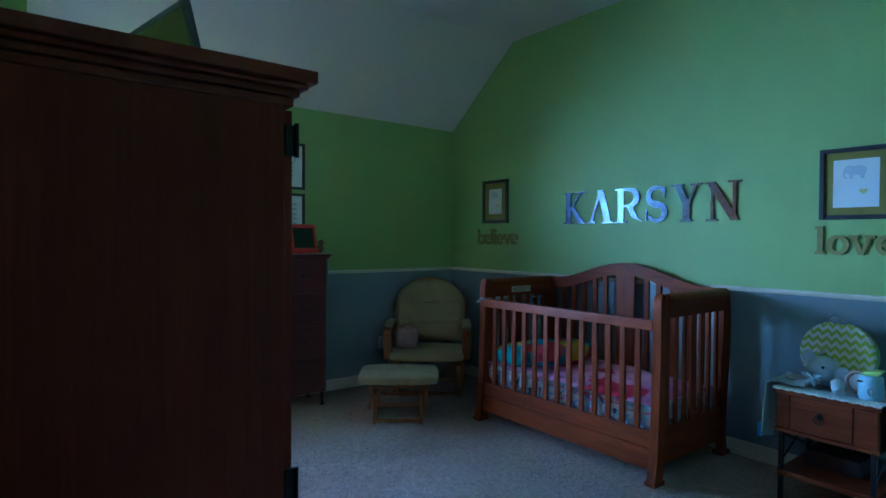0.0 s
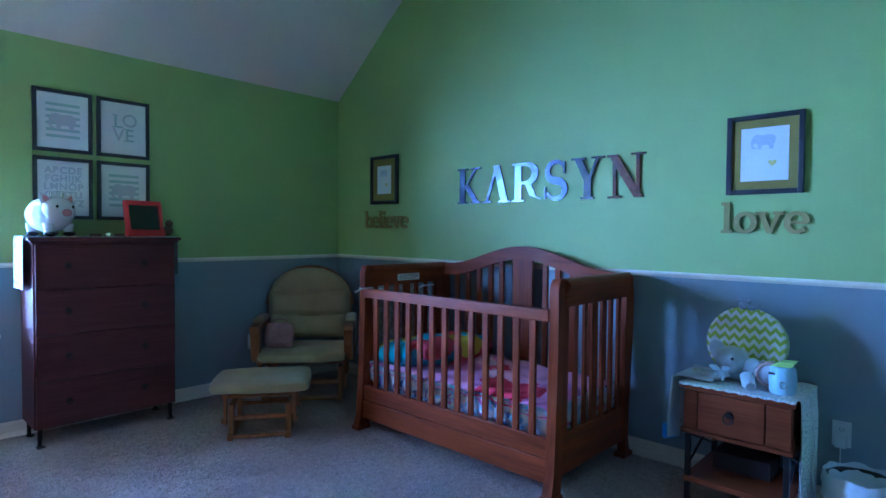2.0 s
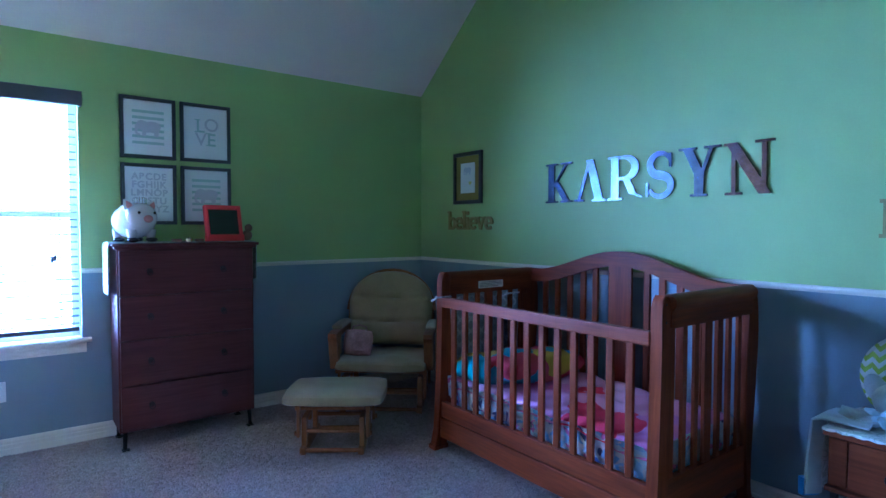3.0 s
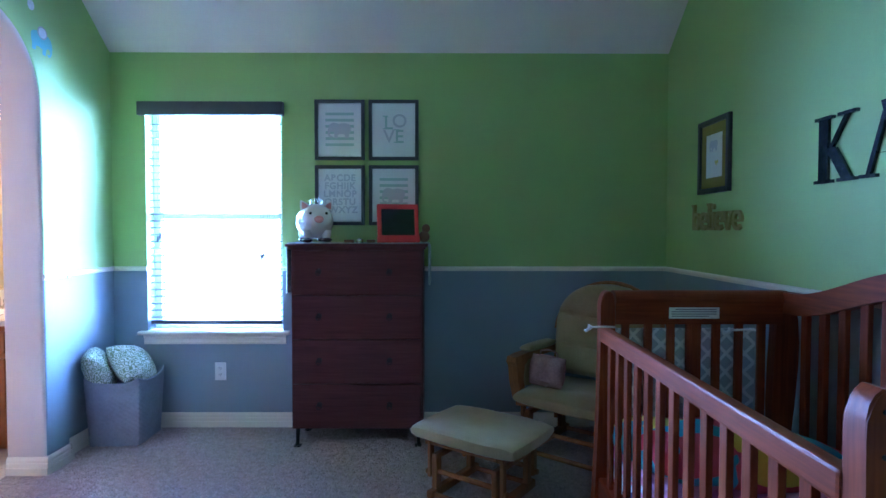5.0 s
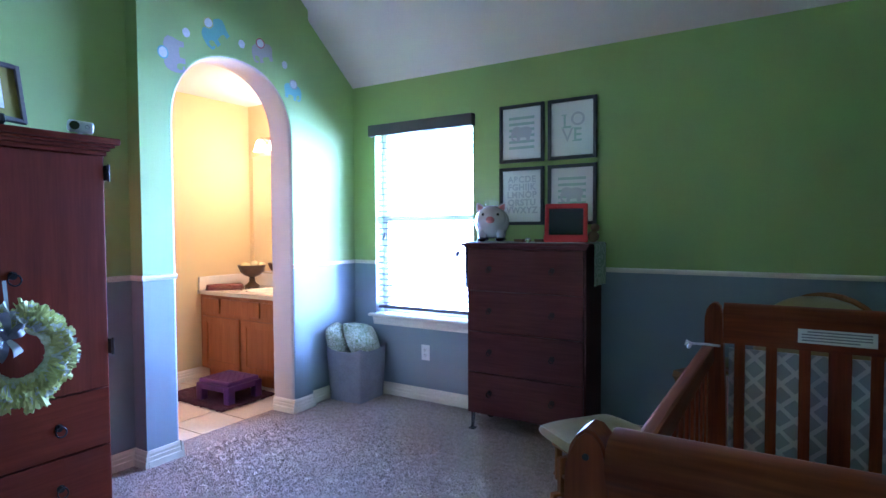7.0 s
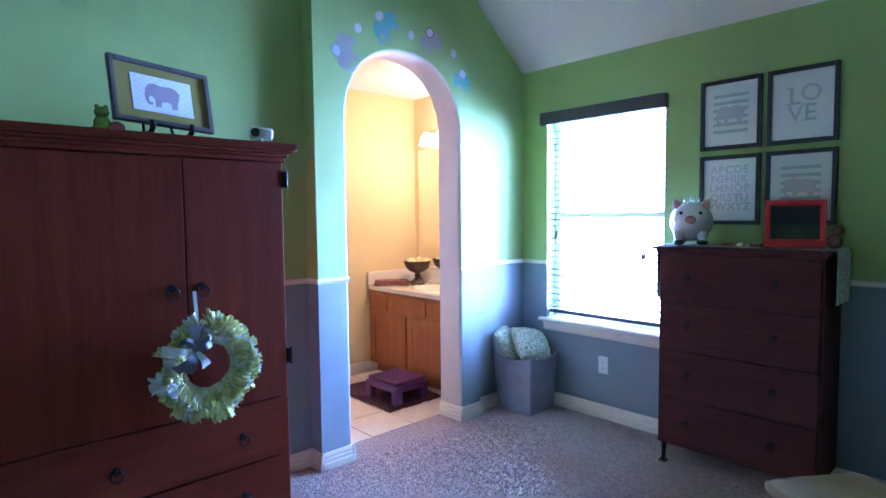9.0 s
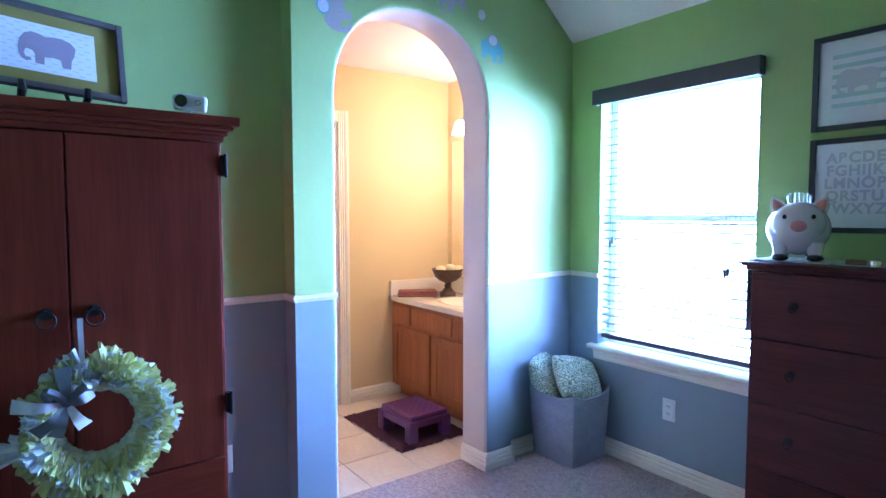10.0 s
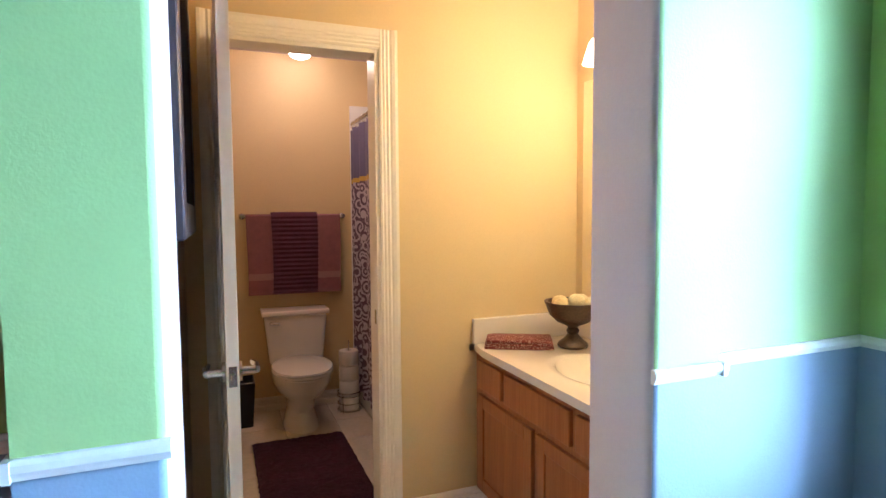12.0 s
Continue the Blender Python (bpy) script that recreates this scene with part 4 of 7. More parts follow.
# ---- glider chair and ottoman ----
def glider(m):
    ch = thing("glider_chair", m, "wooden glider rocking chair with tufted olive cushions", "chair")
    # local: front is -y
    bm = B()
    pillow(bm, (0, -0.04, 0.335), 0.63, 0.57, 0.095, e=0.24, rough=0.012)
    part("seat_cushion", bm, OLIVE, ch, smooth=True)
    bm = B()
    M = pose(0, 0.165, 0.40, -13, 0, 0)
    def back(u, v, s):
        w = 0.315 * (0.88 + 0.12 * math.sin(math.pi / 2 * v / 0.55) if v < 0.55 else math.sqrt(max(0.0, 1 - ((v - 0.55) / 0.452) ** 2.2)))
        x = (2 * u - 1) * w
        q = (2 * u - 1)
        k = max(0, (1 - q ** 4)) ** 0.4 * max(0, 1 - (2 * v - 1) ** 8) ** 0.5
        tuft = 1.0 - 0.34 * math.exp(-((v - 0.30 - 0.02 * q * q) / 0.028) ** 2) * (0.6 + 0.4 * math.cos(q * 9)) - 0.34 * math.exp(-((v - 0.62 - 0.03 * q * q) / 0.028) ** 2) * (0.6 + 0.4 * math.cos(q * 9))
        if v < 0.62:
            tuft -= 0.12 * math.exp(-(q / 0.06) ** 2)
        return M @ Vector((x, -s * 0.095 * k * (tuft if s > 0 else 0.35), v * 0.575))
    for s in (1, -1):
        g = [[bm.verts.new(back(i / 20, j / 34, s)) for j in range(35)] for i in range(21)]
        for i in range(20):
            for j in range(34):
                bm.faces.new((g[i][j], g[i + 1][j], g[i + 1][j + 1], g[i][j + 1])[::s])
    bmesh.ops.remove_doubles(bm, verts=bm.verts, dist=0.0008)
    part("back_cushion", bm, OLIVE, ch, smooth=True)
    bm = B()
    tube(bm, [M @ Vector((0.325 * math.cos(a), 0.03, 0.27 + 0.318 * math.sin(a))) for a in [math.pi * k / 18 for k in range(19)]], 0.016, 8)
    part("back_hoop", bm, MAPLE, ch, smooth=True)
    for s in (-1, 1):
        bm = B()
        tube(bm, [M @ Vector((s * 0.312, 0.03, 0.28)), M @ Vector((s * 0.30, 0.03, -0.1))], 0.015, 8)
        part("back_post", bm, MAPLE, ch, smooth=True)
        # curved wooden arm with a padded top
        bm = B()
        prism(bm, [(-0.275, 0.505), (-0.295, 0.535), (-0.285, 0.562), (-0.2, 0.57), (0.2, 0.565), (0.24, 0.55), (0.2, 0.53), (-0.15, 0.53), (-0.19, 0.50), (-0.205, 0.42), (-0.17, 0.30), (-0.225, 0.30), (-0.265, 0.42)], lambda u, v, w: (w, u, v), s * 0.322 - 0.03, s * 0.322 + 0.03)
        part("arm", bm, MAPLE, ch)
        bm = B()
        pillow(bm, (s * 0.328, 0.03, 0.582), 0.075, 0.34, 0.045, n=10, e=0.3)
        part("arm_pad", bm, OLIVE, ch, smooth=True)
        bm = B()
        sheet(bm, lambda u, v: (s * (0.359 + 0.006 * math.sin(u * 14)), -0.1 + u * 0.24, 0.56 - v * 0.22), 12, 4, 0.006)
        part("arm_pocket", bm, OLIVE, ch, smooth=True)
        # base runners and swing links
        bm = B()
        box(bm, s * 0.26 - 0.02, -0.27, 0.0, s * 0.26 + 0.02, 0.27, 0.045, bev=0.008)
        part("base_runner", bm, MAPLE, ch)
        for y in (-0.2, 0.2):
            bm = B()
            box(bm, s * 0.26 - 0.016, y - 0.025, 0.045, s * 0.26 + 0.016, y + 0.025, 0.235, bev=0.005)
            part("upright", bm, MAPLE, ch)
            bm = B()
            box(bm, s * 0.295 - 0.01, y - 0.018, 0.09, s * 0.295 + 0.01, y + 0.018, 0.32, bev=0.005)
            part("swing_link", bm, MAPLE, ch)
        bm = B()
        box(bm, s * 0.26 - 0.014, -0.22, 0.22, s * 0.26 + 0.014, 0.22, 0.25, bev=0.004)
        part("side_rail", bm, MAPLE, ch)
        bm = B()
        box(bm, s * 0.295 - 0.016, -0.26, 0.275, s * 0.295 + 0.016, 0.27, 0.315, bev=0.005)
        part("seat_rail", bm, MAPLE, ch)
    for y, z in ((-0.24, 0.022), (0.24, 0.022), (-0.2, 0.13), (-0.25, 0.295), (0.25, 0.295)):
        bm = B()
        tube(bm, [(-0.28, y, z), (0.28, y, z)], 0.014, 8)
        part("stretcher", bm, MAPLE, ch, smooth=True)
    return ch

glider(at(3.205, 4.14, 0, -40) @ Matrix.Diagonal((1.03, 1, 0.985, 1)))
bm = B()
BAGP = mat("pink_vinyl", (0.36, 0.19, 0.17), 0.25, var=0.3, scale=14, coat=0.5)
pillow(bm, (0, 0, 0.085), 0.20, 0.18, 0.08, n=14, e=0.3, m=pose(0, 0, 0, 80, 0, 0), rough=0.02)
bag = solid("toy_bag", bm, BAGP, at(2.965, 4.145, 0.385, -24, 0, 6), "small pink vinyl toy bag with shiny piping on the glider seat", "bag", smooth=True)
bm = B()
tube(bm, [(0.098 * math.copysign(abs(math.cos(a)) ** 0.5, math.cos(a)), -0.002, 0.085 + 0.088 * math.copysign(abs(math.sin(a)) ** 0.5, math.sin(a))) for a in [2 * math.pi * k / 40 for k in range(41)]], 0.005, 6)
part("piping", bm, mat("shiny_pink_piping", (0.62, 0.26, 0.28), 0.2, var=0.1, coat=0.5), bag, "shiny pink piping", smooth=True)
bm = B()
tube(bm, [(-0.055, 0, 0.165), (-0.045, -0.01, 0.20), (0, -0.012, 0.212), (0.045, -0.01, 0.20), (0.055, 0, 0.165)], 0.005, 6)
part("strap", bm, BAGP, bag, smooth=True)

ot = thing("ottoman", at(2.565, 3.645, 0, -36), "wooden gliding ottoman with an olive cushion", "ottoman")
bm = B()
pillow(bm, (0, 0, 0.308), 0.59, 0.44, 0.078, e=0.22, rough=0.006, sq=5)
part("cushion", bm, OLIVE, ot, smooth=True)
for s in (-1, 1):
    bm = B()
    box(bm, s * 0.165 - 0.018, -0.21, 0.0, s * 0.165 + 0.018, 0.21, 0.04, bev=0.008)
    part("base_runner", bm, MAPLE, ot)
    for y in (-0.15, 0.15):
        bm = B()
        box(bm, s * 0.165 - 0.014, y - 0.022, 0.04, s * 0.165 + 0.014, y + 0.022, 0.20, bev=0.004)
        part("upright", bm, MAPLE, ot)
        bm = B()
        box(bm, s * 0.20 - 0.009, y - 0.017, 0.085, s * 0.20 + 0.009, y + 0.017, 0.262, bev=0.004)
        lk = part("swing_link", bm, MAPLE, ot)
        bm = B()
        tube(bm, [(s * 0.209, y, 0.105), (s * 0.222, y, 0.105)], 0.014, 10)
        part("pivot_cap", bm, MAPLE, lk)
    bm = B()
    box(bm, s * 0.20 - 0.014, -0.18, 0.248, s * 0.20 + 0.014, 0.18, 0.272, bev=0.004)
    part("seat_rail", bm, MAPLE, ot)
    bm = B()
    box(bm, s * 0.165 - 0.013, -0.17, 0.18, s * 0.165 + 0.013, 0.17, 0.205, bev=0.004)
    part("side_rail", bm, MAPLE, ot)
for y, z in ((-0.185, 0.02), (0.185, 0.02), (-0.15, 0.12), (0.15, 0.12), (-0.17, 0.26), (0.17, 0.26)):
    bm = B()
    tube(bm, [(-0.18, y, z), (0.18, y, z)], 0.013, 8)
    part("stretcher", bm, MAPLE, ot, smooth=True)

# ---- nightstand ----
ns = thing("nightstand", at(3.555, 1.135, 0, -90), "brown wooden nightstand with one drawer and black iron legs", "nightstand")
# local: front -y, x to the right of the front; x+ is south
NW_, ND, NZ = 0.215, 0.205, 0.575
bm = B()
box(bm, -NW_ - 0.012, -ND - 0.012, NZ - 0.022, NW_ + 0.012, ND, NZ, bev=0.004)
part("top", bm, NSTAND, ns)
bm = B()
box(bm, -NW_, -ND + 0.012, NZ - 0.205, NW_, ND - 0.006, NZ - 0.022, bev=0.003)
part("body", bm, NSTAND, ns)
bm = B()
box(bm, -NW_ + 0.065, -ND, NZ - 0.198, NW_ - 0.10, -ND + 0.02, NZ - 0.03, bev=0.003)
d = part("drawer", bm, NSTAND, ns)
bm = B()
ring_pull(bm, -0.02, -ND, NZ - 0.105, 0.02)
part("ring_pull", bm, IRON, d, "black iron ring pull", smooth=True)
for x0, x1 in ((-NW_ + 0.004, -NW_ + 0.061), (NW_ - 0.096, NW_ - 0.004)):
    bm = B()
    box(bm, x0, -ND + 0.002, NZ - 0.198, x1, -ND + 0.02, NZ - 0.03, bev=0.003)
    part("side_panel", bm, NSTAND, ns)
bm = B()
box(bm, -NW_ - 0.006, -ND - 0.006, NZ - 0.222, NW_ + 0.006, ND, NZ - 0.205, bev=0.003)
part("lower_moulding", bm, NSTAND, ns)
for x in (-NW_ + 0.02, NW_ - 0.02):
    for y in (-ND + 0.02, ND - 0.02):
        bm = B()
        box(bm, x - 0.011, y - 0.011, 0, x + 0.011, y + 0.011, NZ - 0.221, bev=0.003)
        part("leg", bm, IRON, ns)
    for z0, z1 in ((0.20, NZ - 0.23), (NZ - 0.23, 0.20)):
        bm = B()
        tube(bm, [(x, -ND + 0.02, z0), (x, ND - 0.02, z1)], 0.005, 6)
        part("cross_brace", bm, IRON, ns)
bm = B()
box(bm, -NW_ + 0.005, -ND + 0.005, 0.13, NW_ - 0.005, ND - 0.005, 0.155, bev=0.003)
part("shelf", bm, NSTAND, ns)
bm = B()
box(bm, -0.14, -0.02, 0.156, 0.10, 0.17, 0.235, bev=0.006)
solid("storage_box", bm, mat("dark_brown_card", (0.022, 0.012, 0.010), 0.8, var=0.2), at(3.555, 1.135, 0, -90), "dark brown box on the nightstand's lower shelf", "box")
NT = at(3.555, 1.135, NZ, -90)
bm = B()
def lace(u, v):
    s = u * 1.0 - 0.24
    L = 2 * NW_ + 0.03
    y = -0.168 + v * 0.33
    wv = 0.009 * math.sin(v * 21 + 1) + 0.004 * math.sin(v * 47)
    z = 0.004 + 0.002 * math.sin(u * 60) * math.sin(v * 20)
    if s < 0:
        return (-L / 2 - 0.006 - wv * min(1, -s * 8), y, 0.004 + s)
    if s > L:
        return (L / 2 + 0.006 + wv * min(1, (s - L) * 8), y - 0.02 * (s - L), 0.004 - (s - L))
    return (-L / 2 + s, y + 0.0, z)
sheet(bm, lambda u, v: lace(u * 1.25, v), 80, 20, 0.002)
for v in bm.verts:
    if v.co.y < -0.165 and abs(v.co.x) < 0.24:
        v.co.y -= 0.004 * math.sin(v.co.x * 190)
lace_cloth = solid("lace_runner", bm, LACE, NT, "white lace runner hanging to both sides of the nightstand", "table runner", smooth=True)
bm = B()
sheet(bm, lambda u, v: (-0.228 + 0.456 * u, -0.170 - 0.049 * min(1, v * 2.2) - 0.003 * math.sin(u * 70) * v, 0.0045 - (0.004 + 0.005 * abs(math.sin(u * 31))) * max(0.0, v * 1.8 - 0.8)), 90, 10, 0.002)
part("scalloped_edge", bm, LACE, lace_cloth, smooth=True)
# chevron hat box
CHEV = pattern("chevron_cloth", "zigzag_flat", [(0.76, 0.78, 0.74), (0.40, 0.52, 0.06)], 24.0, width=0.5)
GREENW = mat("pale_green_cloth", (0.45, 0.58, 0.30), 0.8)
hb = thing("round_box", NT @ pose(-0.03, 0.075, 0.168, 80, 0, 0), "round green and white chevron box standing on edge", "hat box")
bm = B()
lathe(bm, [(0.15, -0.0), (0.163, 0.004), (0.163, 0.045), (0.15, 0.05)], 40, (0, 0, 0))
part("lid", bm, CHEV, hb)
bm = B()
for k in range(4):
    lathe(bm, [(0.157, -0.012 - k * 0.018), (0.161, -0.008 - k * 0.018), (0.161, -0.002 - k * 0.018), (0.157, 0.0 - k * 0.018)], 40)
part("side_trim", bm, GREENW, hb, smooth=True)
PLUSH = mat("pale_blue_plush", (0.46, 0.52, 0.55), 0.95, var=0.12, scale=30, fine=200, bump=0.6, dist=0.004, sheen=0.4)
PLUSHD = mat("grey_plush", (0.30, 0.34, 0.38), 0.95, var=0.15, scale=30, fine=200, bump=0.6, dist=0.004)
bm = B()
blob(bm, (-0.04, 0.05, 0.345), (0.022, 0.02, 0.02), 14)
for s in (-1, 1):
    blob(bm, (-0.04 + s * 0.02, 0.05, 0.363), (0.011, 0.006, 0.011), 10)
tube(bm, [(-0.02, 0.05, 0.335), (0.005, 0.05, 0.335), (0.02, 0.05, 0.345)], [0.012, 0.011, 0.006], 8)
solid("plush_topper", bm, PLUSHD, NT, "tiny grey plush perched on the chevron box", "plush toy", smooth=True)
# stuffed elephant lying over the front edge
bm = B()
blob(bm, (-0.062, -0.035, 0.102), (0.072, 0.062, 0.062), 22)
blob(bm, (-0.128, -0.02, 0.135), (0.036, 0.018, 0.052), 16, pose(0, 0, 0, 0, -18, 0))
blob(bm, (-0.03, 0.0, 0.05), (0.085, 0.055, 0.046), 18)
blob(bm, (0.025, -0.055, 0.078), (0.040, 0.016, 0.050), 16, pose(0, 0, 0, 0, 22, 0))
tube(bm, [(-0.12, -0.07, 0.03), (-0.17, -0.08, 0.035), (-0.215, -0.09, 0.05)], [0.026, 0.022, 0.016], 12)
tube(bm, [(0.02, -0.10, 0.05), (0.035, -0.14, 0.03), (0.05, -0.165, 0.022)], [0.03, 0.027, 0.02], 12)
tube(bm, [(-0.06, -0.10, 0.06), (-0.10, -0.12, 0.04), (-0.15, -0.12, 0.025)], [0.026, 0.02, 0.014], 10)
plush = solid("stuffed_elephant", bm, PLUSH, NT, "pale blue stuffed elephant with a ribbon on the nightstand", "plush toy", smooth=True)
bm = B()
blob(bm, (-0.045, -0.0935, 0.116), (0.007, 0.005, 0.007), 10)
part("eye", bm, GLOSSBLK, plush, smooth=True)
bm = B()
for a in (20, 160, 235, 290):
    d = Vector((math.cos(radians(a)), -0.2, math.sin(radians(a))))
    tube(bm, [Vector((-0.085, -0.122, 0.066)) + d * t for t in (0, 0.022, 0.046)], [0.004, 0.014, 0.005], 8)
part("bow", bm, mat("pale_satin", (0.50, 0.62, 0.72), 0.3, var=0.1), plush, "pale blue satin bow", smooth=True)
BLANK = mat("pale_blue_fleece", (0.50, 0.56, 0.60), 0.95, var=0.1, scale=20, fine=200, bump=0.6, dist=0.003)
bm = B()
def drape(u, v):
    s = u * 0.44
    y = -0.17 + v * 0.15
    L = 0.15
    if s < L:
        return (-0.10 - s, y, 0.018 + 0.01 * math.sin(v * 8) * (1 - u))
    return (-0.262 - 0.02 * math.sin(v * 6 + s * 5) * (s - L) * 3 - 0.012, y - 0.05 * (s - L), 0.018 - (s - L))
sheet(bm, drape, 30, 14, 0.008)
bl = solid("baby_blanket", bm, BLANK, NT, "pale blue baby blanket draped over the nightstand edge", "blanket", smooth=True)
bm = B()
sheet(bm, lambda u, v: (Vector(drape(0.86 + 0.15 * u, v)) + Vector((-0.007, -0.002, -0.003))), 4, 14, 0.022)
part("satin_edge", bm, mat("blue_satin", (0.07, 0.30, 0.72), 0.35, var=0.1), bl, "blue satin edge", smooth=True)
# monitor, clock
mo = thing("night_light", NT @ pose(0.155, -0.10, 0.004), "pale blue rounded night light with a green top", "night light")
bm = B()
lathe(bm, [(0.042, 0), (0.05, 0.01), (0.052, 0.06), (0.048, 0.105), (0.04, 0.115)], 28)
part("body", bm, mat("pale_blue_plastic", (0.42, 0.62, 0.74), 0.35, var=0.04), mo, smooth=True)
bm = B()
prism(bm, [(-0.045, 0.113), (0.035, 0.118), (0.05, 0.14), (-0.005, 0.135)], lambda u, v, w: (u, w, v), -0.03, 0.035)
part("top_cap", bm, mat("lime_plastic", (0.42, 0.62, 0.15), 0.4), mo)
bm = B()
box(bm, -0.044, -0.046, 0.082, -0.018, -0.035, 0.09, bev=0.002)
part("display", bm, BLACK, mo)
bm = B()
tube(bm, [(0.012 + 0.011 * math.cos(2 * math.pi * k / 14), -0.053, 0.045 + 0.015 * math.sin(2 * math.pi * k / 14)) for k in range(15)], 0.002, 6)
part("mark", bm, LABELINK, mo)
bm = B()
tube(bm, [(0.21, -0.05, 0.01), (0.245, -0.06, 0.005), (0.262, -0.07, -0.08), (0.27, -0.06, -0.2), (0.262, -0.06, -0.32), (0.29, -0.05, -0.5), (0.36, -0.03, -0.63)], 0.0025, 6)
solid("white_cable", bm, PLASTIC, NT, "thin white cord hanging beside the nightstand", "cord", smooth=True)
ck = thing("alarm_clock", NT @ pose(0.098, -0.06, 0.066, 0, 0, 8), "small round clock in a pale wooden ring", "clock")
bm = B()
tube(bm, [(0.05 * math.cos(2 * math.pi * k / 28), 0, 0.05 * math.sin(2 * math.pi * k / 28)) for k in range(29)], 0.009, 8)
part("case", bm, mat("pale_wood", (0.50, 0.33, 0.27), 0.3), ck, smooth=True)
bm = B()
tube(bm, [(0, 0.012, 0), (0, 0.0, 0)], 0.048, 28)
part("dial", bm, PAPER, ck)
for a, L in ((30, 0.028), (150, 0.038)):
    bm = B()
    tube(bm, [(0, -0.003, 0), (L * math.sin(radians(a)), -0.003, L * math.cos(radians(a)))], 0.0014, 6)
    part("clock_pointer", bm, BLACK, ck)
# waste bin with a liner
LINER = mat("white_bin_liner", (0.62, 0.66, 0.70), 0.3, var=0.1, scale=14)
tb = thing("waste_bin", at(3.60, 0.72, 0), "small black waste bin with a white plastic liner", "waste bin")
bm = B()
lathe(bm, [(0.095, 0), (0.1, 0.004), (0.125, 0.25), (0.118, 0.25), (0.095, 0.01)], 28)
part("bin", bm, BLACK, tb, smooth=True)
bm = B()
def liner(u, v):
    a = 2 * math.pi * u
    wv = 1 + 0.014 * math.sin(a * 9) + 0.01 * math.sin(a * 17 + 1)
    if v < 0.5:
        r, z = 0.092 + 0.022 * v * 2, 0.05 + v * 2 * 0.215
    else:
        r, z = 0.134 + 0.004 * math.sin(v * 20), 0.266 - (v - 0.5) * 0.22
    return (r * wv * math.cos(a), r * wv * math.sin(a), z + 0.006 * math.sin(a * 7))
sheet(bm, liner, 56, 10, 0.001)
part("liner", bm, LINER, tb, "crinkled white plastic liner", smooth=True)

# ---- laundry basket with pillows ----
WICK = mat("grey_woven_basket", (0.30, 0.31, 0.35), 0.8, var=0.15, scale=14, fine=60)
bk = thing("storage_basket", at(0.435, 4.38, 0, 2), "grey woven square basket holding two cushions", "basket")
bm = B()
NB = 28                                   # strands along one side
def wall_ring(z):
    h = 0.147 + 0.02 * z / 0.37
    side = [(-1 + 2 * k / NB) for k in range(NB)]
    pts = [(t, -1) for t in side] + [(1, t) for t in side] + [(-t, 1) for t in side] + [(-1, -t) for t in side]
    return [(h * x * (1 - 0.05 * abs(x * y) ** 6), h * y * (1 - 0.05 * abs(x * y) ** 6)) for x, y in pts]
def rim_lift(x, y):
    return 0.035 * (min(abs(x), abs(y)) / 0.165) ** 3
rings = []
NR = 4 * NB
for i in range(54):
    z = 0.37 * i / 53
    row = []
    for k, (x, y) in enumerate(wall_ring(z)):
        w = 1 + (0.012 if (i // 2 + k // 2) % 2 else -0.012)
        row.append(bm.verts.new((x * w, y * w, z + rim_lift(x, y) * (z / 0.37) ** 6)))
    rings.append(row)
inner_ = [[bm.verts.new((v.co.x * 0.95, v.co.y * 0.95, v.co.z)) for v in rings[-1]], [bm.verts.new((v.co.x * 0.94, v.co.y * 0.94, 0.02)) for v in rings[0]]]
allr = rings + inner_
for a, b in zip(allr, allr[1:]):
    for k in range(NR):
        bm.faces.new((a[k], a[(k + 1) % NR], b[(k + 1) % NR], b[k]))
bm.faces.new(rings[0][::-1]), bm.faces.new(inner_[-1])
part("woven_body", bm, WICK, bk, smooth=True)
bm = B()
tube(bm, [(x * 0.985, y * 0.985, 0.372 + rim_lift(x, y)) for x, y in wall_ring(0.37) + wall_ring(0.37)[:1]], 0.007, 6)
part("rim", bm, WICK, bk, smooth=True)
SCROLL = pattern("green_scroll_cloth", "scroll", [(0.66, 0.68, 0.55), (0.17, 0.22, 0.10)], 36.0, width=0.5)
RIGHT_, OUT_ = Vector((0.76, 0.65, 0)), Vector((0.65, -0.76, 0))
for r_, o_, z, nv, uv, turn in ((-0.125, -0.03, 0.425, (0.88, 0.24, 0.38), (0.42, 0.0, -0.91), 0), (0.05, 0.01, 0.445, (0.56, 0.52, 0.64), (0.80, 0.0, -0.60), 40)):
    nrm_ = (RIGHT_ * nv[0] + OUT_ * nv[1] + Vector((0, 0, nv[2]))).normalized()
    u_ = RIGHT_ * uv[0] + OUT_ * uv[1] + Vector((0, 0, uv[2]))
    u_ = (u_ - nrm_ * u_.dot(nrm_)).normalized()
    rot = Matrix((u_, nrm_.cross(u_), nrm_)).transposed().to_4x4() @ pose(0, 0, 0, 0, 0, turn)
    bm = B()
    pillow(bm, (0, 0, 0), 0.29, 0.27, 0.15, rough=0.015, e=0.5, sq=2.4)
    solid("throw_pillow", bm, SCROLL, Matrix.Translation(Vector((0.42, 4.385, z)) + RIGHT_ * r_ + OUT_ * o_) @ rot, "green and cream scroll-print cushion in the basket", "cushion", "basket cushions", smooth=True)

# ---- pictures and letters on the walls ----
PRINTG = mat("pale_green_print", (0.42, 0.56, 0.50), 0.8, var=0.04)
PRINTY = mat("grey_print_ink", (0.33, 0.33, 0.36), 0.8, var=0.05)
PRINTL = mat("pale_grey_ink", (0.56, 0.56, 0.58), 0.8, var=0.05)
PRINTM = mat("mauve_print", (0.32, 0.25, 0.30), 0.8, var=0.05)
YELLOW = mat("yellow_ink", (0.66, 0.60, 0.20), 0.8)


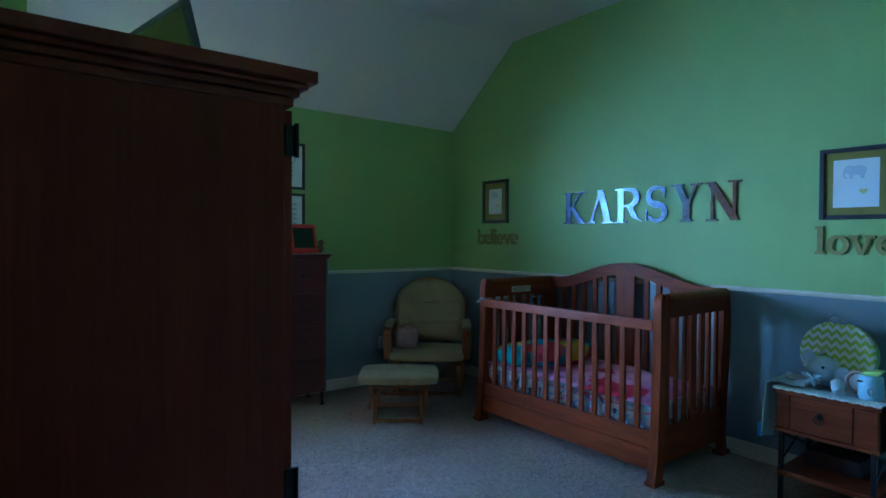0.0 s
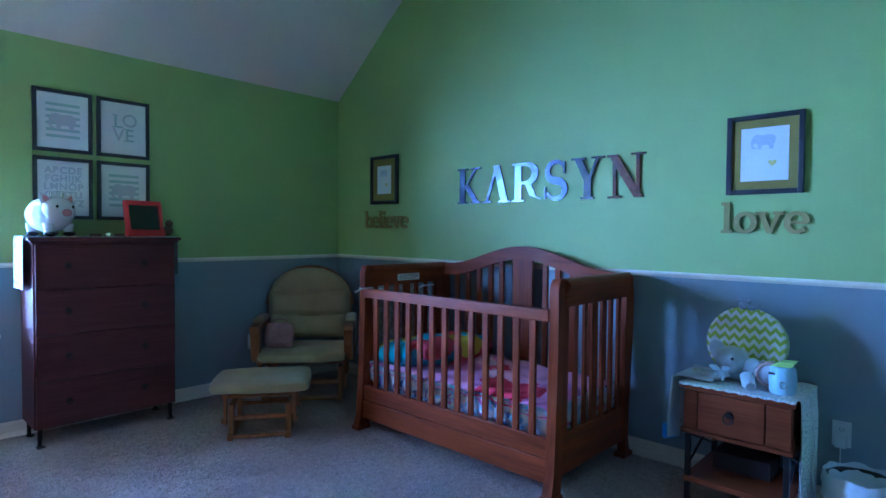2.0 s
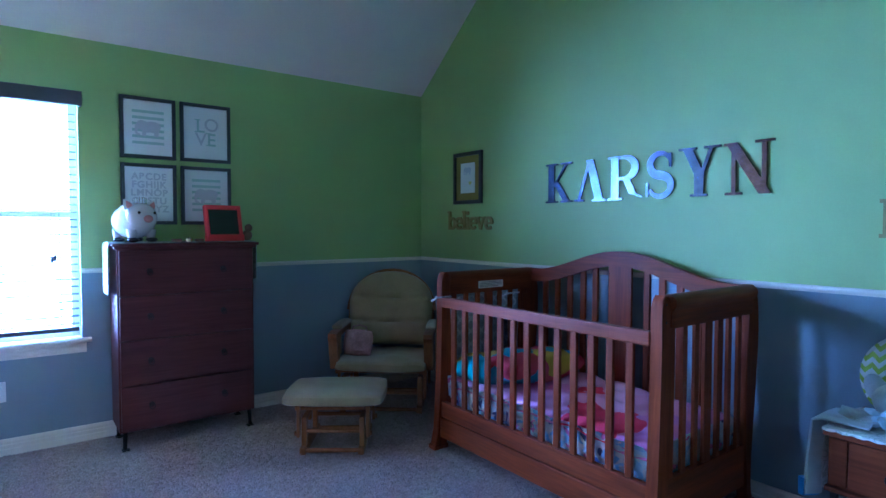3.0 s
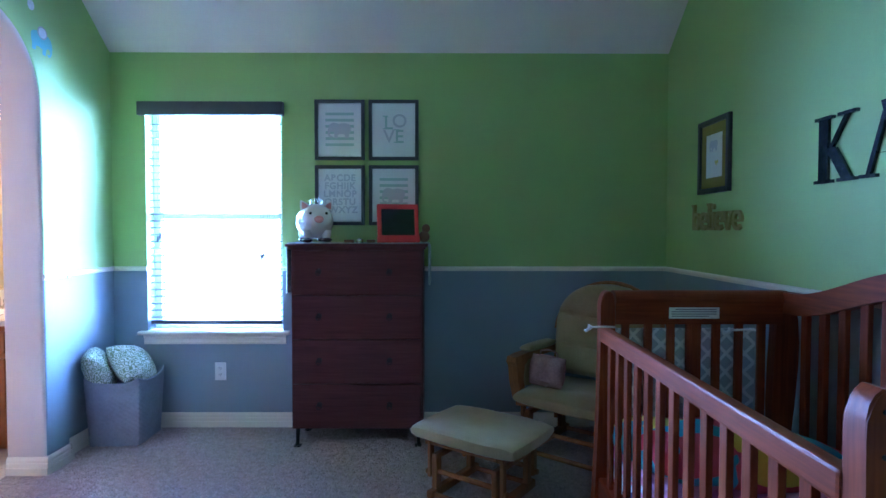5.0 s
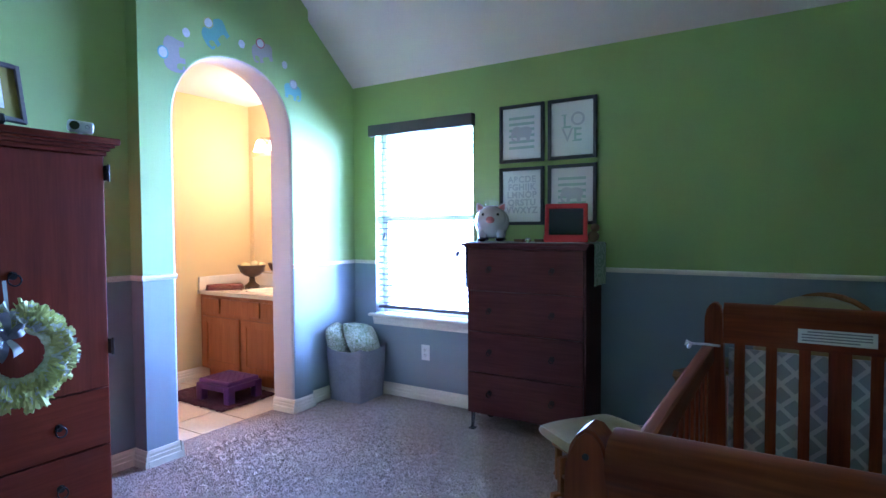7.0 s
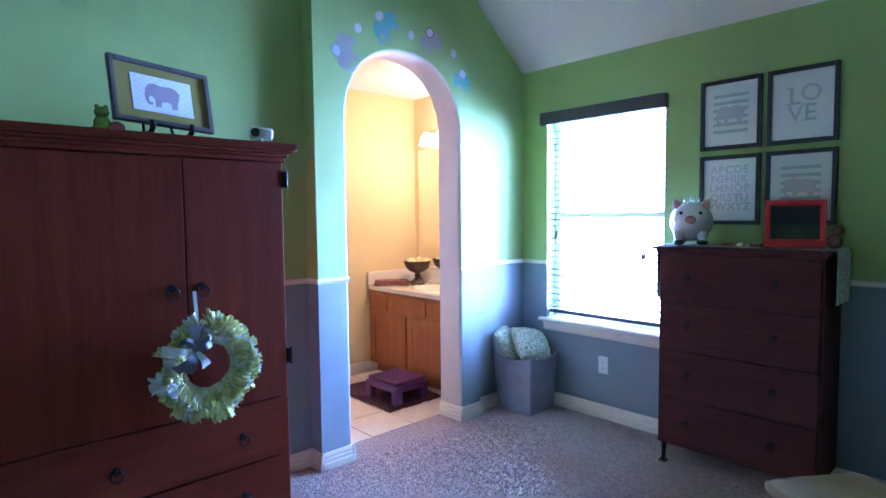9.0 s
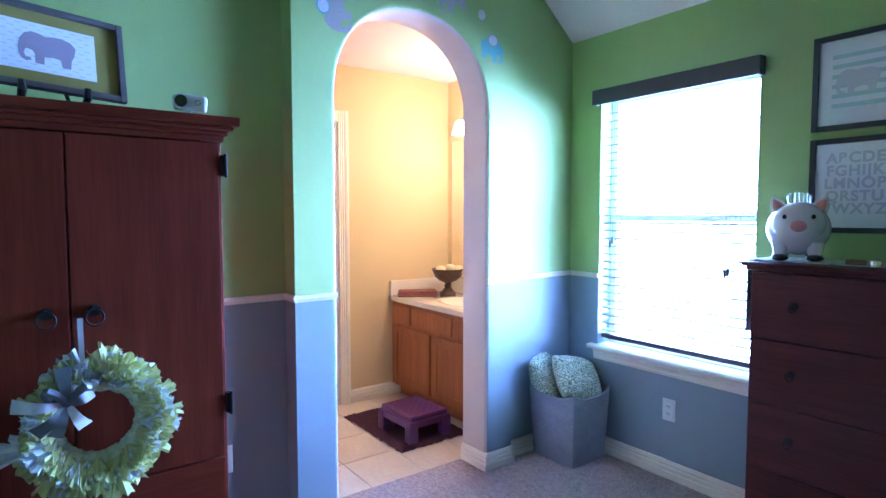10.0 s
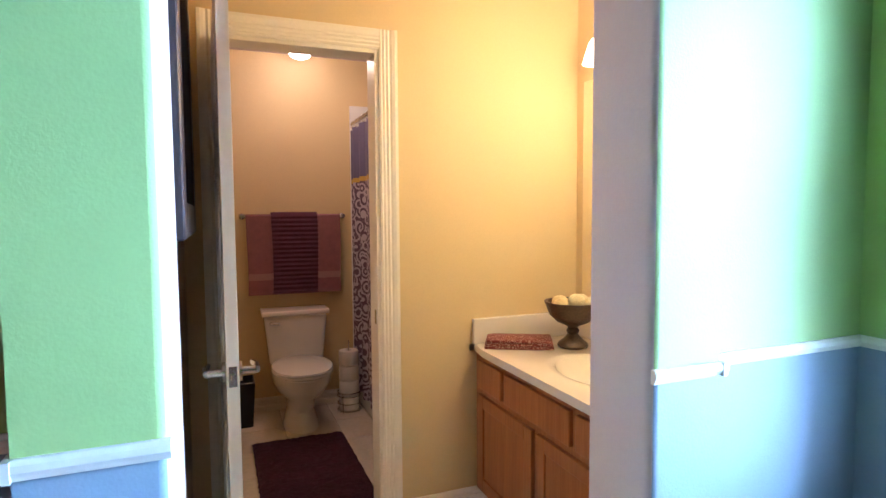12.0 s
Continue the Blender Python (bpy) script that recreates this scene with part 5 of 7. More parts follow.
def disc(bm, cx, cz, rx, rz, y, a=0.0, n=20):
    ca, sa = math.cos(radians(a)), math.sin(radians(a))
    vs = []
    for k in range(n):
        u, v = rx * math.cos(2 * math.pi * k / n), rz * math.sin(2 * math.pi * k / n)
        vs.append((cx + u * ca - v * sa, cz + u * sa + v * ca))
    prism(bm, vs, lambda p, q, w: (p, w, q), y, y + 0.0006)


def elephant(bm, cx, cz, s, y, flip=1):
    """A flat silhouette, s wide: back, head and trunk, belly and legs in one outline."""
    out = [(0.46, 0.12), (0.38, 0.22), (0.25, 0.27), (0.1, 0.27), (-0.04, 0.24), (-0.14, 0.28), (-0.26, 0.30), (-0.38, 0.24), (-0.45, 0.12), (-0.48, -0.02), (-0.48, -0.16), (-0.44, -0.27),
           (-0.36, -0.31), (-0.28, -0.28), (-0.30, -0.23), (-0.37, -0.23), (-0.40, -0.15), (-0.36, -0.06), (-0.26, -0.08), (-0.22, -0.14), (-0.22, -0.33), (-0.08, -0.33), (-0.07, -0.18),
           (0.08, -0.16), (0.20, -0.18), (0.22, -0.33), (0.36, -0.33), (0.38, -0.15), (0.43, -0.05)]
    prism(bm, out, lambda u, v, w: (cx + flip * u * s, w, cz + v * s), y, y + 0.0006)


def picture(m, w, h, border, kind, label, matw=0.0, frame_mat=None):
    """A framed print; local x right, z up, back at y = 0, origin at the middle."""
    fr = thing("framed_picture", m, label, "picture")
    d = 0.022
    for x0, z0, x1, z1 in ((-w / 2, -h / 2, -w / 2 + border, h / 2), (w / 2 - border, -h / 2, w / 2, h / 2), (-w / 2 + border, h / 2 - border, w / 2 - border, h / 2), (-w / 2 + border, -h / 2, w / 2 - border, -h / 2 + border)):
        bm = B()
        box(bm, x0, -d, z0, x1, -0.001, z1, bev=0.003)
        part("frame_rail", bm, frame_mat or FRAMEBLK, fr)
    bm = B()
    box(bm, -w / 2 + border * 0.8, -0.010, -h / 2 + border * 0.8, w / 2 - border * 0.8, -0.002, h / 2 - border * 0.8)
    part("mat_board" if matw else "print", bm, MATBOARD if matw else PAPER, fr)
    iw, ih = w - 2 * border, h - 2 * border
    y = -0.0104
    if matw:
        iw, ih = iw - 2 * matw, ih - 2 * matw * (0.58 if kind == "elephant" else 1.0)
        bm = B()
        box(bm, -iw / 2, -0.0115, -ih / 2, iw / 2, -0.0101, ih / 2)
        part("print", bm, PAPER, fr)
        y = -0.0119
    if kind == "stripes":
        for k in range(6):
            bm = B()
            z = ih * 0.30 - k * ih * 0.115
            box(bm, -iw * 0.33, y, z - ih * 0.025, iw * 0.33, y + 0.0008, z + ih * 0.025)
            part("print_stripe", bm, PRINTG, fr)
        bm = B()
        elephant(bm, 0, 0.0, iw * 0.58, y - 0.0003)
        part("print_elephant", bm, PRINTL, fr)
    elif kind == "love":
        for ch, x, z, mt, r in (("L", -0.034, 0.006, PRINTG, 0), ("O", 0.028, 0.008, PRINTL, -14), ("V", -0.030, -0.080, PRINTL, 0), ("E", 0.036, -0.080, PRINTG, 0)):
            o = new("print_letter", text_mesh("print_letter", ch, 0.118, 0.0004, mt, 0.001))
            o.parent = fr
            o.matrix_basis = pose(x, y, z + (0.012 if r else 0), 90, 0, 0) @ pose(0, 0, 0, 0, 0, r)
            if ch in "LE":
                for dz in (0.0, 0.079):
                    bm = B()
                    box(bm, x - 0.036, y - 0.0006, z + dz, x + 0.0, y, z + dz + 0.006)
                    part("serif", bm, mt, fr)
    elif kind == "alphabet":
        for k, row in enumerate(("ABCDE", "FGHIJK", "LMNOP", "QRSTU", "VWXYZ")):
            o = new("print_letters", text_mesh("print_letters", row, 0.058, 0.0004, PRINTL, 0.002, spacing=1.12))
            o.parent = fr
            o.matrix_basis = pose(0, y, 0.092 - k * 0.051, 90, 0, 0)
    elif kind == "heart":
        bm = B()
        elephant(bm, -iw * 0.02, ih * 0.24, iw * 0.56, y)
        part("print_elephant", bm, mat("faint_blue_ink", (0.58, 0.60, 0.66), 0.8), fr)
        bm = B()
        s = 0.02 if iw > 0.1 else 0.013
        prism(bm, [(0, -1.1), (0.95, 0.1), (0.8, 0.75), (0.35, 0.8), (0, 0.4), (-0.35, 0.8), (-0.8, 0.75), (-0.95, 0.1)], lambda u, v, ww: (iw * 0.17 + u * s, ww, -ih * 0.17 + v * s * 0.8), y, y + 0.0008)
        part("print_heart", bm, YELLOW, fr)
    elif kind == "elephant":
        for r in range(12):
            z = ih * 0.44 - r * ih * 0.08
            for c in range(7):
                x = -iw * 0.46 + (c + 0.5 * (r % 2)) * iw * 0.14
                if x + iw * 0.06 < iw * 0.48:
                    bm = B()
                    box(bm, x, y, z - 0.002, x + iw * 0.06, y + 0.0006, z)
                    part("print_dash", bm, PRINTL, fr)
        bm = B()
        elephant(bm, 0, 0.0, iw * 0.62, y - 0.0003)
        part("print_elephant", bm, PRINTM, fr)
    return fr

FW, FH = 0.318, 0.383
for x, z, kind, lb in ((1.56, 2.105, "stripes", "black-framed print of a grey elephant on green stripes"), (2.222 - FW, 2.105, "love", "black-framed print of the word love"),
                       (1.56, 1.69, "alphabet", "black-framed print of the alphabet"), (2.222 - FW, 1.69, "stripes", "black-framed print of a grey elephant on green stripes")):
    picture(at(x + FW / 2, YN, z - FH / 2), FW, FH, 0.022, kind, lb)
picture(at(XE, 3.935, 1.67, -90), 0.335, 0.395, 0.028, "heart", "dark-framed picture with a wide olive mat", 0.055)
picture(at(XE, 1.155, 1.635, -90), 0.335, 0.385, 0.024, "heart", "dark-framed picture with an olive mat and a heart", 0.04)

# large metal letters: strokes with slab serifs
TIN = mat("galvanised_tin", (0.034, 0.036, 0.05), 0.2, 1.0, var=0.3, scale=9, fine=40, bump=0.15, alt=(0.10, 0.11, 0.155))
H_ = 0.25
LET = {
    "K": (0.215, [((0.045, 0), (0.045, 1), 0.05), ((0.06, 0.38), (0.17, 0.98), 0.02), ((0.085, 0.52), (0.175, 0.02), 0.05)], [(0.0, 0.095, 0), (0.0, 0.095, 1), (0.125, 0.215, 0), (0.125, 0.215, 1)]),
    "A": (0.235, [((0.035, 0.02), (0.115, 0.98), 0.02), ((0.115, 1.0), (0.19, 0.0), 0.055), ((0.06, 0.32), (0.16, 0.32), 0.02)], [(0.0, 0.075, 0), (0.14, 0.235, 0)]),
    "R": (0.225, [((0.045, 0), (0.045, 1), 0.05), ((0.12, 0.48), (0.165, 0.12), 0.045), ((0.165, 0.14), (0.215, 0.05), 0.025)], [(0.0, 0.095, 0), (0.0, 0.06, 1)]),
    "S": (0.175, [], []),
    "Y": (0.22, [((0.11, 0.0), (0.11, 0.48), 0.05), ((0.045, 1.0), (0.115, 0.42), 0.052), ((0.175, 0.98), (0.12, 0.42), 0.02)], [(0.065, 0.155, 0), (0.0, 0.095, 1), (0.135, 0.22, 1)]),
    "N": (0.23, [((0.045, 0.02), (0.045, 0.98), 0.02), ((0.185, 0.02), (0.185, 1), 0.022), ((0.035, 1.0), (0.19, 0.0), 0.055)], [(0.005, 0.085, 0), (0.0, 0.06, 1), (0.145, 0.23, 1)]),
}
def stroke(bm, p, q, w, y):
    (x0, z0), (x1, z1) = p, q
    prism(bm, [(x0 - w / 2, z0), (x0 + w / 2, z0), (x1 + w / 2, z1), (x1 - w / 2, z1)], lambda u, v, t: (u, t, v), y, 0.0)
def ribbon(bm, pts, y):
    n = len(pts)
    for i in range(n - 1):
        (x0, z0, w0), (x1, z1, w1) = pts[i], pts[i + 1]
        def nrm(j):
            a, b = pts[max(j - 1, 0)], pts[min(j + 1, n - 1)]
            d = Vector((b[0] - a[0], b[1] - a[1])).normalized()
            return (-d.y, d.x)
        m0, m1 = nrm(i), nrm(i + 1)
        prism(bm, [(x0 + m0[0] * w0 / 2, z0 + m0[1] * w0 / 2), (x1 + m1[0] * w1 / 2, z1 + m1[1] * w1 / 2), (x1 - m1[0] * w1 / 2, z1 - m1[1] * w1 / 2), (x0 - m0[0] * w0 / 2, z0 - m0[1] * w0 / 2)], lambda u, v, t: (u, t, v), y, 0.0)
def big_letter(ch, m, lean):
    wd, strokes, serifs = LET[ch]
    bm = B()
    y = -0.012
    for k, (p, q, w) in enumerate(strokes):
        stroke(bm, (p[0], p[1] * H_), (q[0], q[1] * H_), w, y - 0.0006 * k)
    for k, (a, b, top) in enumerate(serifs):
        z = H_ - 0.012 if top else 0.0
        box(bm, a, y - 0.0031 - 0.0003 * k, z, b, 0.0, z + 0.012)
    if ch == "R":
        ribbon(bm, [(0.05, H_ * 0.965, 0.018), (0.10, H_ * 0.965, 0.018)] + [(0.11 + 0.07 * math.sin(a), H_ * 0.725 + H_ * 0.24 * math.cos(a), 0.018 + 0.03 * math.sin(a)) for a in [math.pi * k / 10 for k in range(11)]] + [(0.06, H_ * 0.485, 0.018)], y - 0.0022)
    if ch == "S":
        pts = []
        for k in range(13):
            a = radians(20 + k * 250 / 12)
            pts.append((0.087 + 0.062 * math.cos(a), H_ * 0.725 + H_ * 0.235 * math.sin(a), 0.02 + 0.028 * (k / 12)))
        for k in range(13):
            a = radians(90 - k * 250 / 12)
            pts.append((0.087 + 0.064 * math.cos(a), H_ * 0.265 + H_ * 0.225 * math.sin(a), 0.048 - 0.028 * (k / 12)))
        ribbon(bm, pts, y - 0.0008)
        box(bm, 0.005, y - 0.002, 0.01, 0.017, 0.0, 0.085)
        box(bm, 0.138, y - 0.002, H_ - 0.085, 0.15, 0.0, H_ - 0.012)
    bmesh.ops.transform(bm, matrix=Matrix.Translation((-wd / 2, 0, 0)), verts=bm.verts)
    solid("wall_letter", bm, TIN, m @ pose(0, 0, 0, 0, lean, 0), "galvanised metal capital letter %s on the green wall" % ch, "letter", "metal name letters")
    return wd
gap = (1.392 - sum(v[0] for v in LET.values())) / 5
yy = 3.13
for ch, lean in zip("KARSYN", (0, 0.5, -0.6, 0.4, 0, -0.5)):
    wd = LET[ch][0]
    big_letter(ch, at(XE, yy - wd / 2, 1.45, -90), lean)
    yy -= wd + gap

def slab_letter(bm, ch, x, h, y):
    """One lower-case slab letter from x on, h the x-height; gives its width."""
    t, sf = 0.27 * h, 0.15 * h
    def bar(a, b, z0, z1, k=0.0):
        box(bm, x + a * h, y - k, z0 * h, x + b * h, 0.0, z1 * h)
    def arc(cx, cz, rx, rz, a0, a1, k, n=18):
        pts = []
        for i in range(n + 1):
            a = radians(a0 + (a1 - a0) * i / n)
            pts.append((x + (cx + rx * math.cos(a)) * h, (cz + rz * math.sin(a)) * h, (0.17 + 0.11 * abs(math.cos(a))) * h))
        ribbon(bm, pts, y - k)
    if ch == "l" or ch == "b":
        bar(0.12, 0.39, 0.0, 1.48)
        bar(0.0, 0.2, 1.33, 1.48, 0.0004)
        if ch == "l":
            bar(0.0, 0.52, 0.0, 0.15, 0.0008)
            return 0.55 * h
        arc(0.62, 0.5, 0.36, 0.42, -170, 170, 0.0008, 24)
        return 1.14 * h
    if ch == "i":
        bar(0.12, 0.39, 0.0, 1.0)
        bar(0.0, 0.2, 0.85, 1.0, 0.0004)
        bar(0.0, 0.52, 0.0, 0.15, 0.0008)
        prism(bm, [(x + (0.25 + 0.16 * math.cos(radians(a))) * h, (1.29 + 0.16 * math.sin(radians(a))) * h) for a in range(0, 360, 30)], lambda u, v, w: (u, w, v), y, 0.0)
        return 0.55 * h
    if ch == "o":
        arc(0.52, 0.5, 0.39, 0.42, 0, 360, 0.0, 30)
        return 1.06 * h
    if ch == "e":
        arc(0.52, 0.5, 0.39, 0.42, 0, 318, 0.0, 28)
        bar(0.14, 0.98, 0.42, 0.57, 0.0004)
        return 1.05 * h
    for sg in (-1, 1):
        stroke(bm, (x + 0.52 * h, 0.0), (x + (0.52 + sg * 0.36) * h, 0.92 * h), (0.26 if sg < 0 else 0.2) * h, y - 0.0004 * (sg > 0))
        bar(0.52 + sg * 0.37 - 0.24, 0.52 + sg * 0.37 + 0.24, 0.85, 1.0, 0.0008)
    return 1.1 * h


def word(s, m, h, label, width):
    bm = B()
    x = 0.0
    for ch in s:
        x += slab_letter(bm, ch, x, h, -0.014) + (0.01 * h if s == "love" else -0.06 * h)
    k = width / x
    for v in bm.verts:
        v.co.x = v.co.x * k - width / 2
    solid("wooden_word", bm, OLIVEWORD, m, label, "word sign")
word("believe", at(XE, 3.918, 1.275, -90), 0.098, "olive painted wooden word believe on the green wall", 0.53)
word("love", at(XE, 1.150, 1.252, -90), 0.105, "olive painted wooden word love on the green wall", 0.385)

# stickers over the arch
STB = mat("blue_sticker", (0.17, 0.42, 0.40), 0.5, var=0.08)
STP = mat("mauve_sticker", (0.42, 0.36, 0.33), 0.5, var=0.08)
STW = mat("white_sticker", (0.66, 0.62, 0.64), 0.5, var=0.15, scale=40)
STR = mat("red_sticker", (0.55, 0.10, 0.12), 0.5)
STY = mat("sand_sticker", (0.50, 0.44, 0.16), 0.5)
for y, z, s, mt, rim, a in ((3.005, 2.265, 0.21, STP, STB, 95), (3.275, 2.46, 0.21, STB, STY, 46), (3.63, 2.435, 0.19, STP, STR, 20), (3.885, 2.235, 0.17, STB, STP, -8)):
    el = thing("wall_sticker", at(XB, y, z, 90) @ pose(0, 0, 0, 0, -a, 0), "elephant wall sticker with a dotted saddle over the arch", "sticker", "elephant stickers")
    bm = B()
    elephant(bm, 0, 0, s, -0.0012, 1 if a > 0 else -1)
    part("elephant", bm, mt, el)
    for r_, m2, yo in ((0.036, rim, -0.0018), (0.028, STW, -0.0024)):
        bm = B()
        disc(bm, 0.0, s * 0.30, r_, r_ * 0.9, yo)
        part("saddle", bm, m2, el)
for y, z in ((3.085, 2.405), (3.465, 2.445), (3.815, 2.40)):
    ds = thing("dot_sticker", at(XB, y, z, 90), "round white dotted sticker over the arch", "sticker", "dot stickers")
    bm = B()
    disc(bm, 0, 0, 0.024, 0.026, -0.0012)
    part("disc", bm, STW, ds)

# ---- on top of the armoire ----
AT = AH
el = picture(pose(AX - 0.13, 1.972, AT + 0.158, 0, 0, 90 + 12) @ pose(0, 0, 0, -13, 0, 0) @ pose(0, 0, 0, 0, 2.0, 0), 0.385, 0.245, 0.018, "elephant", "framed elephant print on a small easel", 0.058, mat("weathered_grey_wood", (0.10, 0.085, 0.08), 0.5, var=0.25, stretch=(2, 2, 12)))
es = thing("display_easel", at(AX - 0.105, 1.975, AT, 102), "small black plastic display easel on the armoire", "easel")
bm = B()
box(bm, -0.085, -0.03, 0, 0.085, 0.05, 0.012, bev=0.004)
part("base", bm, BLACK, es)
for s in (-1, 1):
    bm = B()
    tube(bm, [(s * 0.075, 0.05, 0.008), (s * 0.075, -0.035, 0.012), (s * 0.076, -0.052, 0.03), (s * 0.077, -0.05, 0.055)], [0.008, 0.01, 0.011, 0.008], 8)
    part("prong", bm, BLACK, es, smooth=True)
    bm = B()
    tube(bm, [(s * 0.06, 0.045, 0.01), (s * 0.03, 0.11, 0.20)], 0.006, 6)
    part("back_leg", bm, BLACK, es, smooth=True)
LIMEG = mat("lime_glaze", (0.20, 0.29, 0.04), 0.2, var=0.25, scale=20, coat=0.4)
ORNR = mat("red_glaze", (0.45, 0.07, 0.05), 0.25, coat=0.4)
og = thing("ceramic_frog", at(AX - 0.07, 1.755, AT, 80) @ Matrix.Diagonal((0.8, 0.8, 0.82, 1)), "green glazed ceramic frog ornament on the armoire", "ornament")
bm = B()
blob(bm, (0, 0, 0.035), (0.034, 0.03, 0.036), 16)
blob(bm, (0, -0.006, 0.082), (0.03, 0.026, 0.024), 16)
for s in (-1, 1):
    blob(bm, (s * 0.017, -0.012, 0.104), (0.01, 0.01, 0.01), 10)
    blob(bm, (s * 0.028, -0.016, 0.012), (0.014, 0.02, 0.012), 10)
part("body", bm, LIMEG, og, smooth=True)
bm = B()
blob(bm, (0.055, 0.0, 0.022), (0.034, 0.028, 0.026), 14)
part("flower", bm, ORNR, og, smooth=True)
cm = thing("baby_monitor", at(AX - 0.035, 2.32, AT, 74) @ Matrix.Diagonal((0.86, 0.9, 0.86, 1)), "white baby monitor camera on the armoire", "baby monitor")
bm = B()
lathe(bm, [(0.036, 0), (0.036, 0.004), (0.012, 0.009), (0.007, 0.022)], 20)
part("stand", bm, PLASTIC, cm, smooth=True)
bm = B()
box(bm, -0.056, -0.020, 0.018, 0.056, 0.020, 0.076, bev=0.0195, seg=6, m=pose(0, 0, 0, 0, 4, 0))
body_ = part("body", bm, PLASTIC, cm, smooth=True)
bm = B()
tube(bm, [(-0.026, -0.016, 0.049), (-0.026, -0.0235, 0.049)], 0.021, 24)
part("lens", bm, GLOSSBLK, body_)
bm = B()
tube(bm, [(0.028 + 0.009 * math.cos(2 * math.pi * k / 16), -0.0205, 0.045 + 0.009 * math.sin(2 * math.pi * k / 16)) for k in range(17)], 0.0012, 6)
part("speaker_ring", bm, LABELINK, body_)

# ---- bathroom ----
DY0, DY1, DZ = 3.085, 3.695, 2.035       # door opening
TX, TN, TS = -2.82, 4.72, 2.75           # toilet room
bm = B()
box(bm, BX - 0.12, BS - 0.3, 0, BX, DY0, 2.44)
box(bm, BX - 0.12, DY1, 0, BX, BN, 2.44)
box(bm, BX - 0.12, DY0, DZ, BX, DY1, 2.44)
structure("wall_bath_1", bm, BEIGE, "tan bathroom wall with a doorway")
bm = B()
box(bm, BX, BN, 0, XBI, BN + 0.12, 2.44)
structure("wall_bath_2", bm, BEIGE, "tan bathroom wall behind the vanity")
bm = B()
box(bm, BX, BS - 0.1, 0, XBI, BS, 2.44)
structure("wall_bath_3", bm, BEIGE, "tan bathroom side wall")
bm = B()
box(bm, TX - 0.12, TS, 0, TX, TN + 0.1, 2.44)
structure("wall_bath_4", bm, BEIGE, "tan wall behind the toilet")
bm = B()
box(bm, TX, TS - 0.1, 0, BX - 0.12, TS, 2.44)
structure("wall_bath_5", bm, BEIGE, "plain tan bathroom wall")
bm = B()
box(bm, TX, TN, 0, BX - 0.12, TN + 0.1, 2.44)
structure("wall_bath_6", bm, WHITE, "plain white wall behind the bathtub")
bm = B()
box(bm, TX - 0.12, TS - 0.1, 2.44, XBI, BN + 0.12, 2.5)
structure("ceiling_bath", bm, CEIL, "off-white bathroom ceiling")
bm = B()
box(bm, BX - 0.013, BS, -0.1, 0.115, BN, -0.004)
box(bm, TX, TS, -0.1, BX - 0.013, TN, -0.004)
bath_floor = structure("floor_bath", bm, GROUT, "cream square floor tiles with pale joints")
for a, b, c, s, ax in ((DY1 + 0.085, BN, BX, 1, "y"), (BX, XBI, BS, 1, "x"), (TS, 3.93, TX, 1, "y")):
    bm = B()
    (run_y if ax == "y" else run_x)(bm, a, b, c, s, BPROF)
    structure("baseboard", bm, TRIM, "cream moulded baseboard")

# door casing, fluted
door = tagged(new("door_1"), "white panel door standing open with fluted casing", "door", kind="structure")
door.matrix_basis = at(0, 0, 0)
CAS = [(0, 0.0), (0.012, 0.0), (0.016, 0.008), (0.012, 0.014), (0.016, 0.022), (0.012, 0.03), (0.017, 0.038), (0.013, 0.046), (0.018, 0.054), (0.022, 0.066), (0.022, 0.078), (0, 0.08)]
for y, s in ((DY0, -1), (DY1, 1)):
    bm = B()
    prism(bm, CAS, lambda u, v, w: (BX + u, y + s * v, w), 0, DZ + 0.08)
    part("casing", bm, TRIM, door)
bm = B()
prism(bm, CAS, lambda u, v, w: (BX + u + 0.0005, w, DZ + v), DY0 - 0.001, DY1 + 0.001)
part("casing", bm, TRIM, door)
for q in ((BX - 0.12, DY0 - 0.001, 0, BX + 0.001, DY0 + 0.016, DZ), (BX - 0.12, DY1 - 0.016, 0, BX + 0.001, DY1 + 0.001, DZ), (BX - 0.12, DY0 + 0.016, DZ - 0.016, BX + 0.001, DY1 - 0.016, DZ + 0.001)):
    bm = B()
    box(bm, *q, bev=0.002)
    part("jamb", bm, TRIM, door)
bm = B()
box(bm, BX - 0.045, DY1 - 0.0185, 0.885, BX - 0.02, DY1 - 0.016, 0.945, bev=0.002)
part("strike_plate", bm, CHROME, door)
leaf = thing("door_leaf", at(BX + 0.012, DY0 + 0.004, 0, 1.5), "white six-panel door leaf standing open", "door")
LW = 0.60
bm = B()
box(bm, 0.0, -0.035, 0.012, LW, 0.0, DZ - 0.02, bev=0.002)
for x0, x1 in ((0.09, 0.27), (0.33, 0.51)):
    for z0, z1 in ((0.15, 0.75), (0.9, 1.5), (1.62, 1.92)):
        for yy_, d in ((0.0, 0.006), (-0.035, -0.006)):
            box(bm, x0, yy_ - abs(d) if d > 0 else yy_, z0, x1, yy_ if d > 0 else yy_ + abs(d), z1, bev=0.004)
            box(bm, x0 + 0.03, yy_ - 0.001, z0 + 0.03, x1 - 0.03, yy_ + d, z1 - 0.03, bev=0.004)
part("panel", bm, WHITE, leaf)
bm = B()
box(bm, LW - 0.001, -0.029, 0.865, LW + 0.0015, -0.006, 0.925, bev=0.001)
lt = part("latch_plate", bm, CHROME, leaf)
bm = B()
box(bm, LW, -0.024, 0.885, LW + 0.008, -0.011, 0.905, bev=0.003)
part("latch_bolt", bm, CHROME, lt)
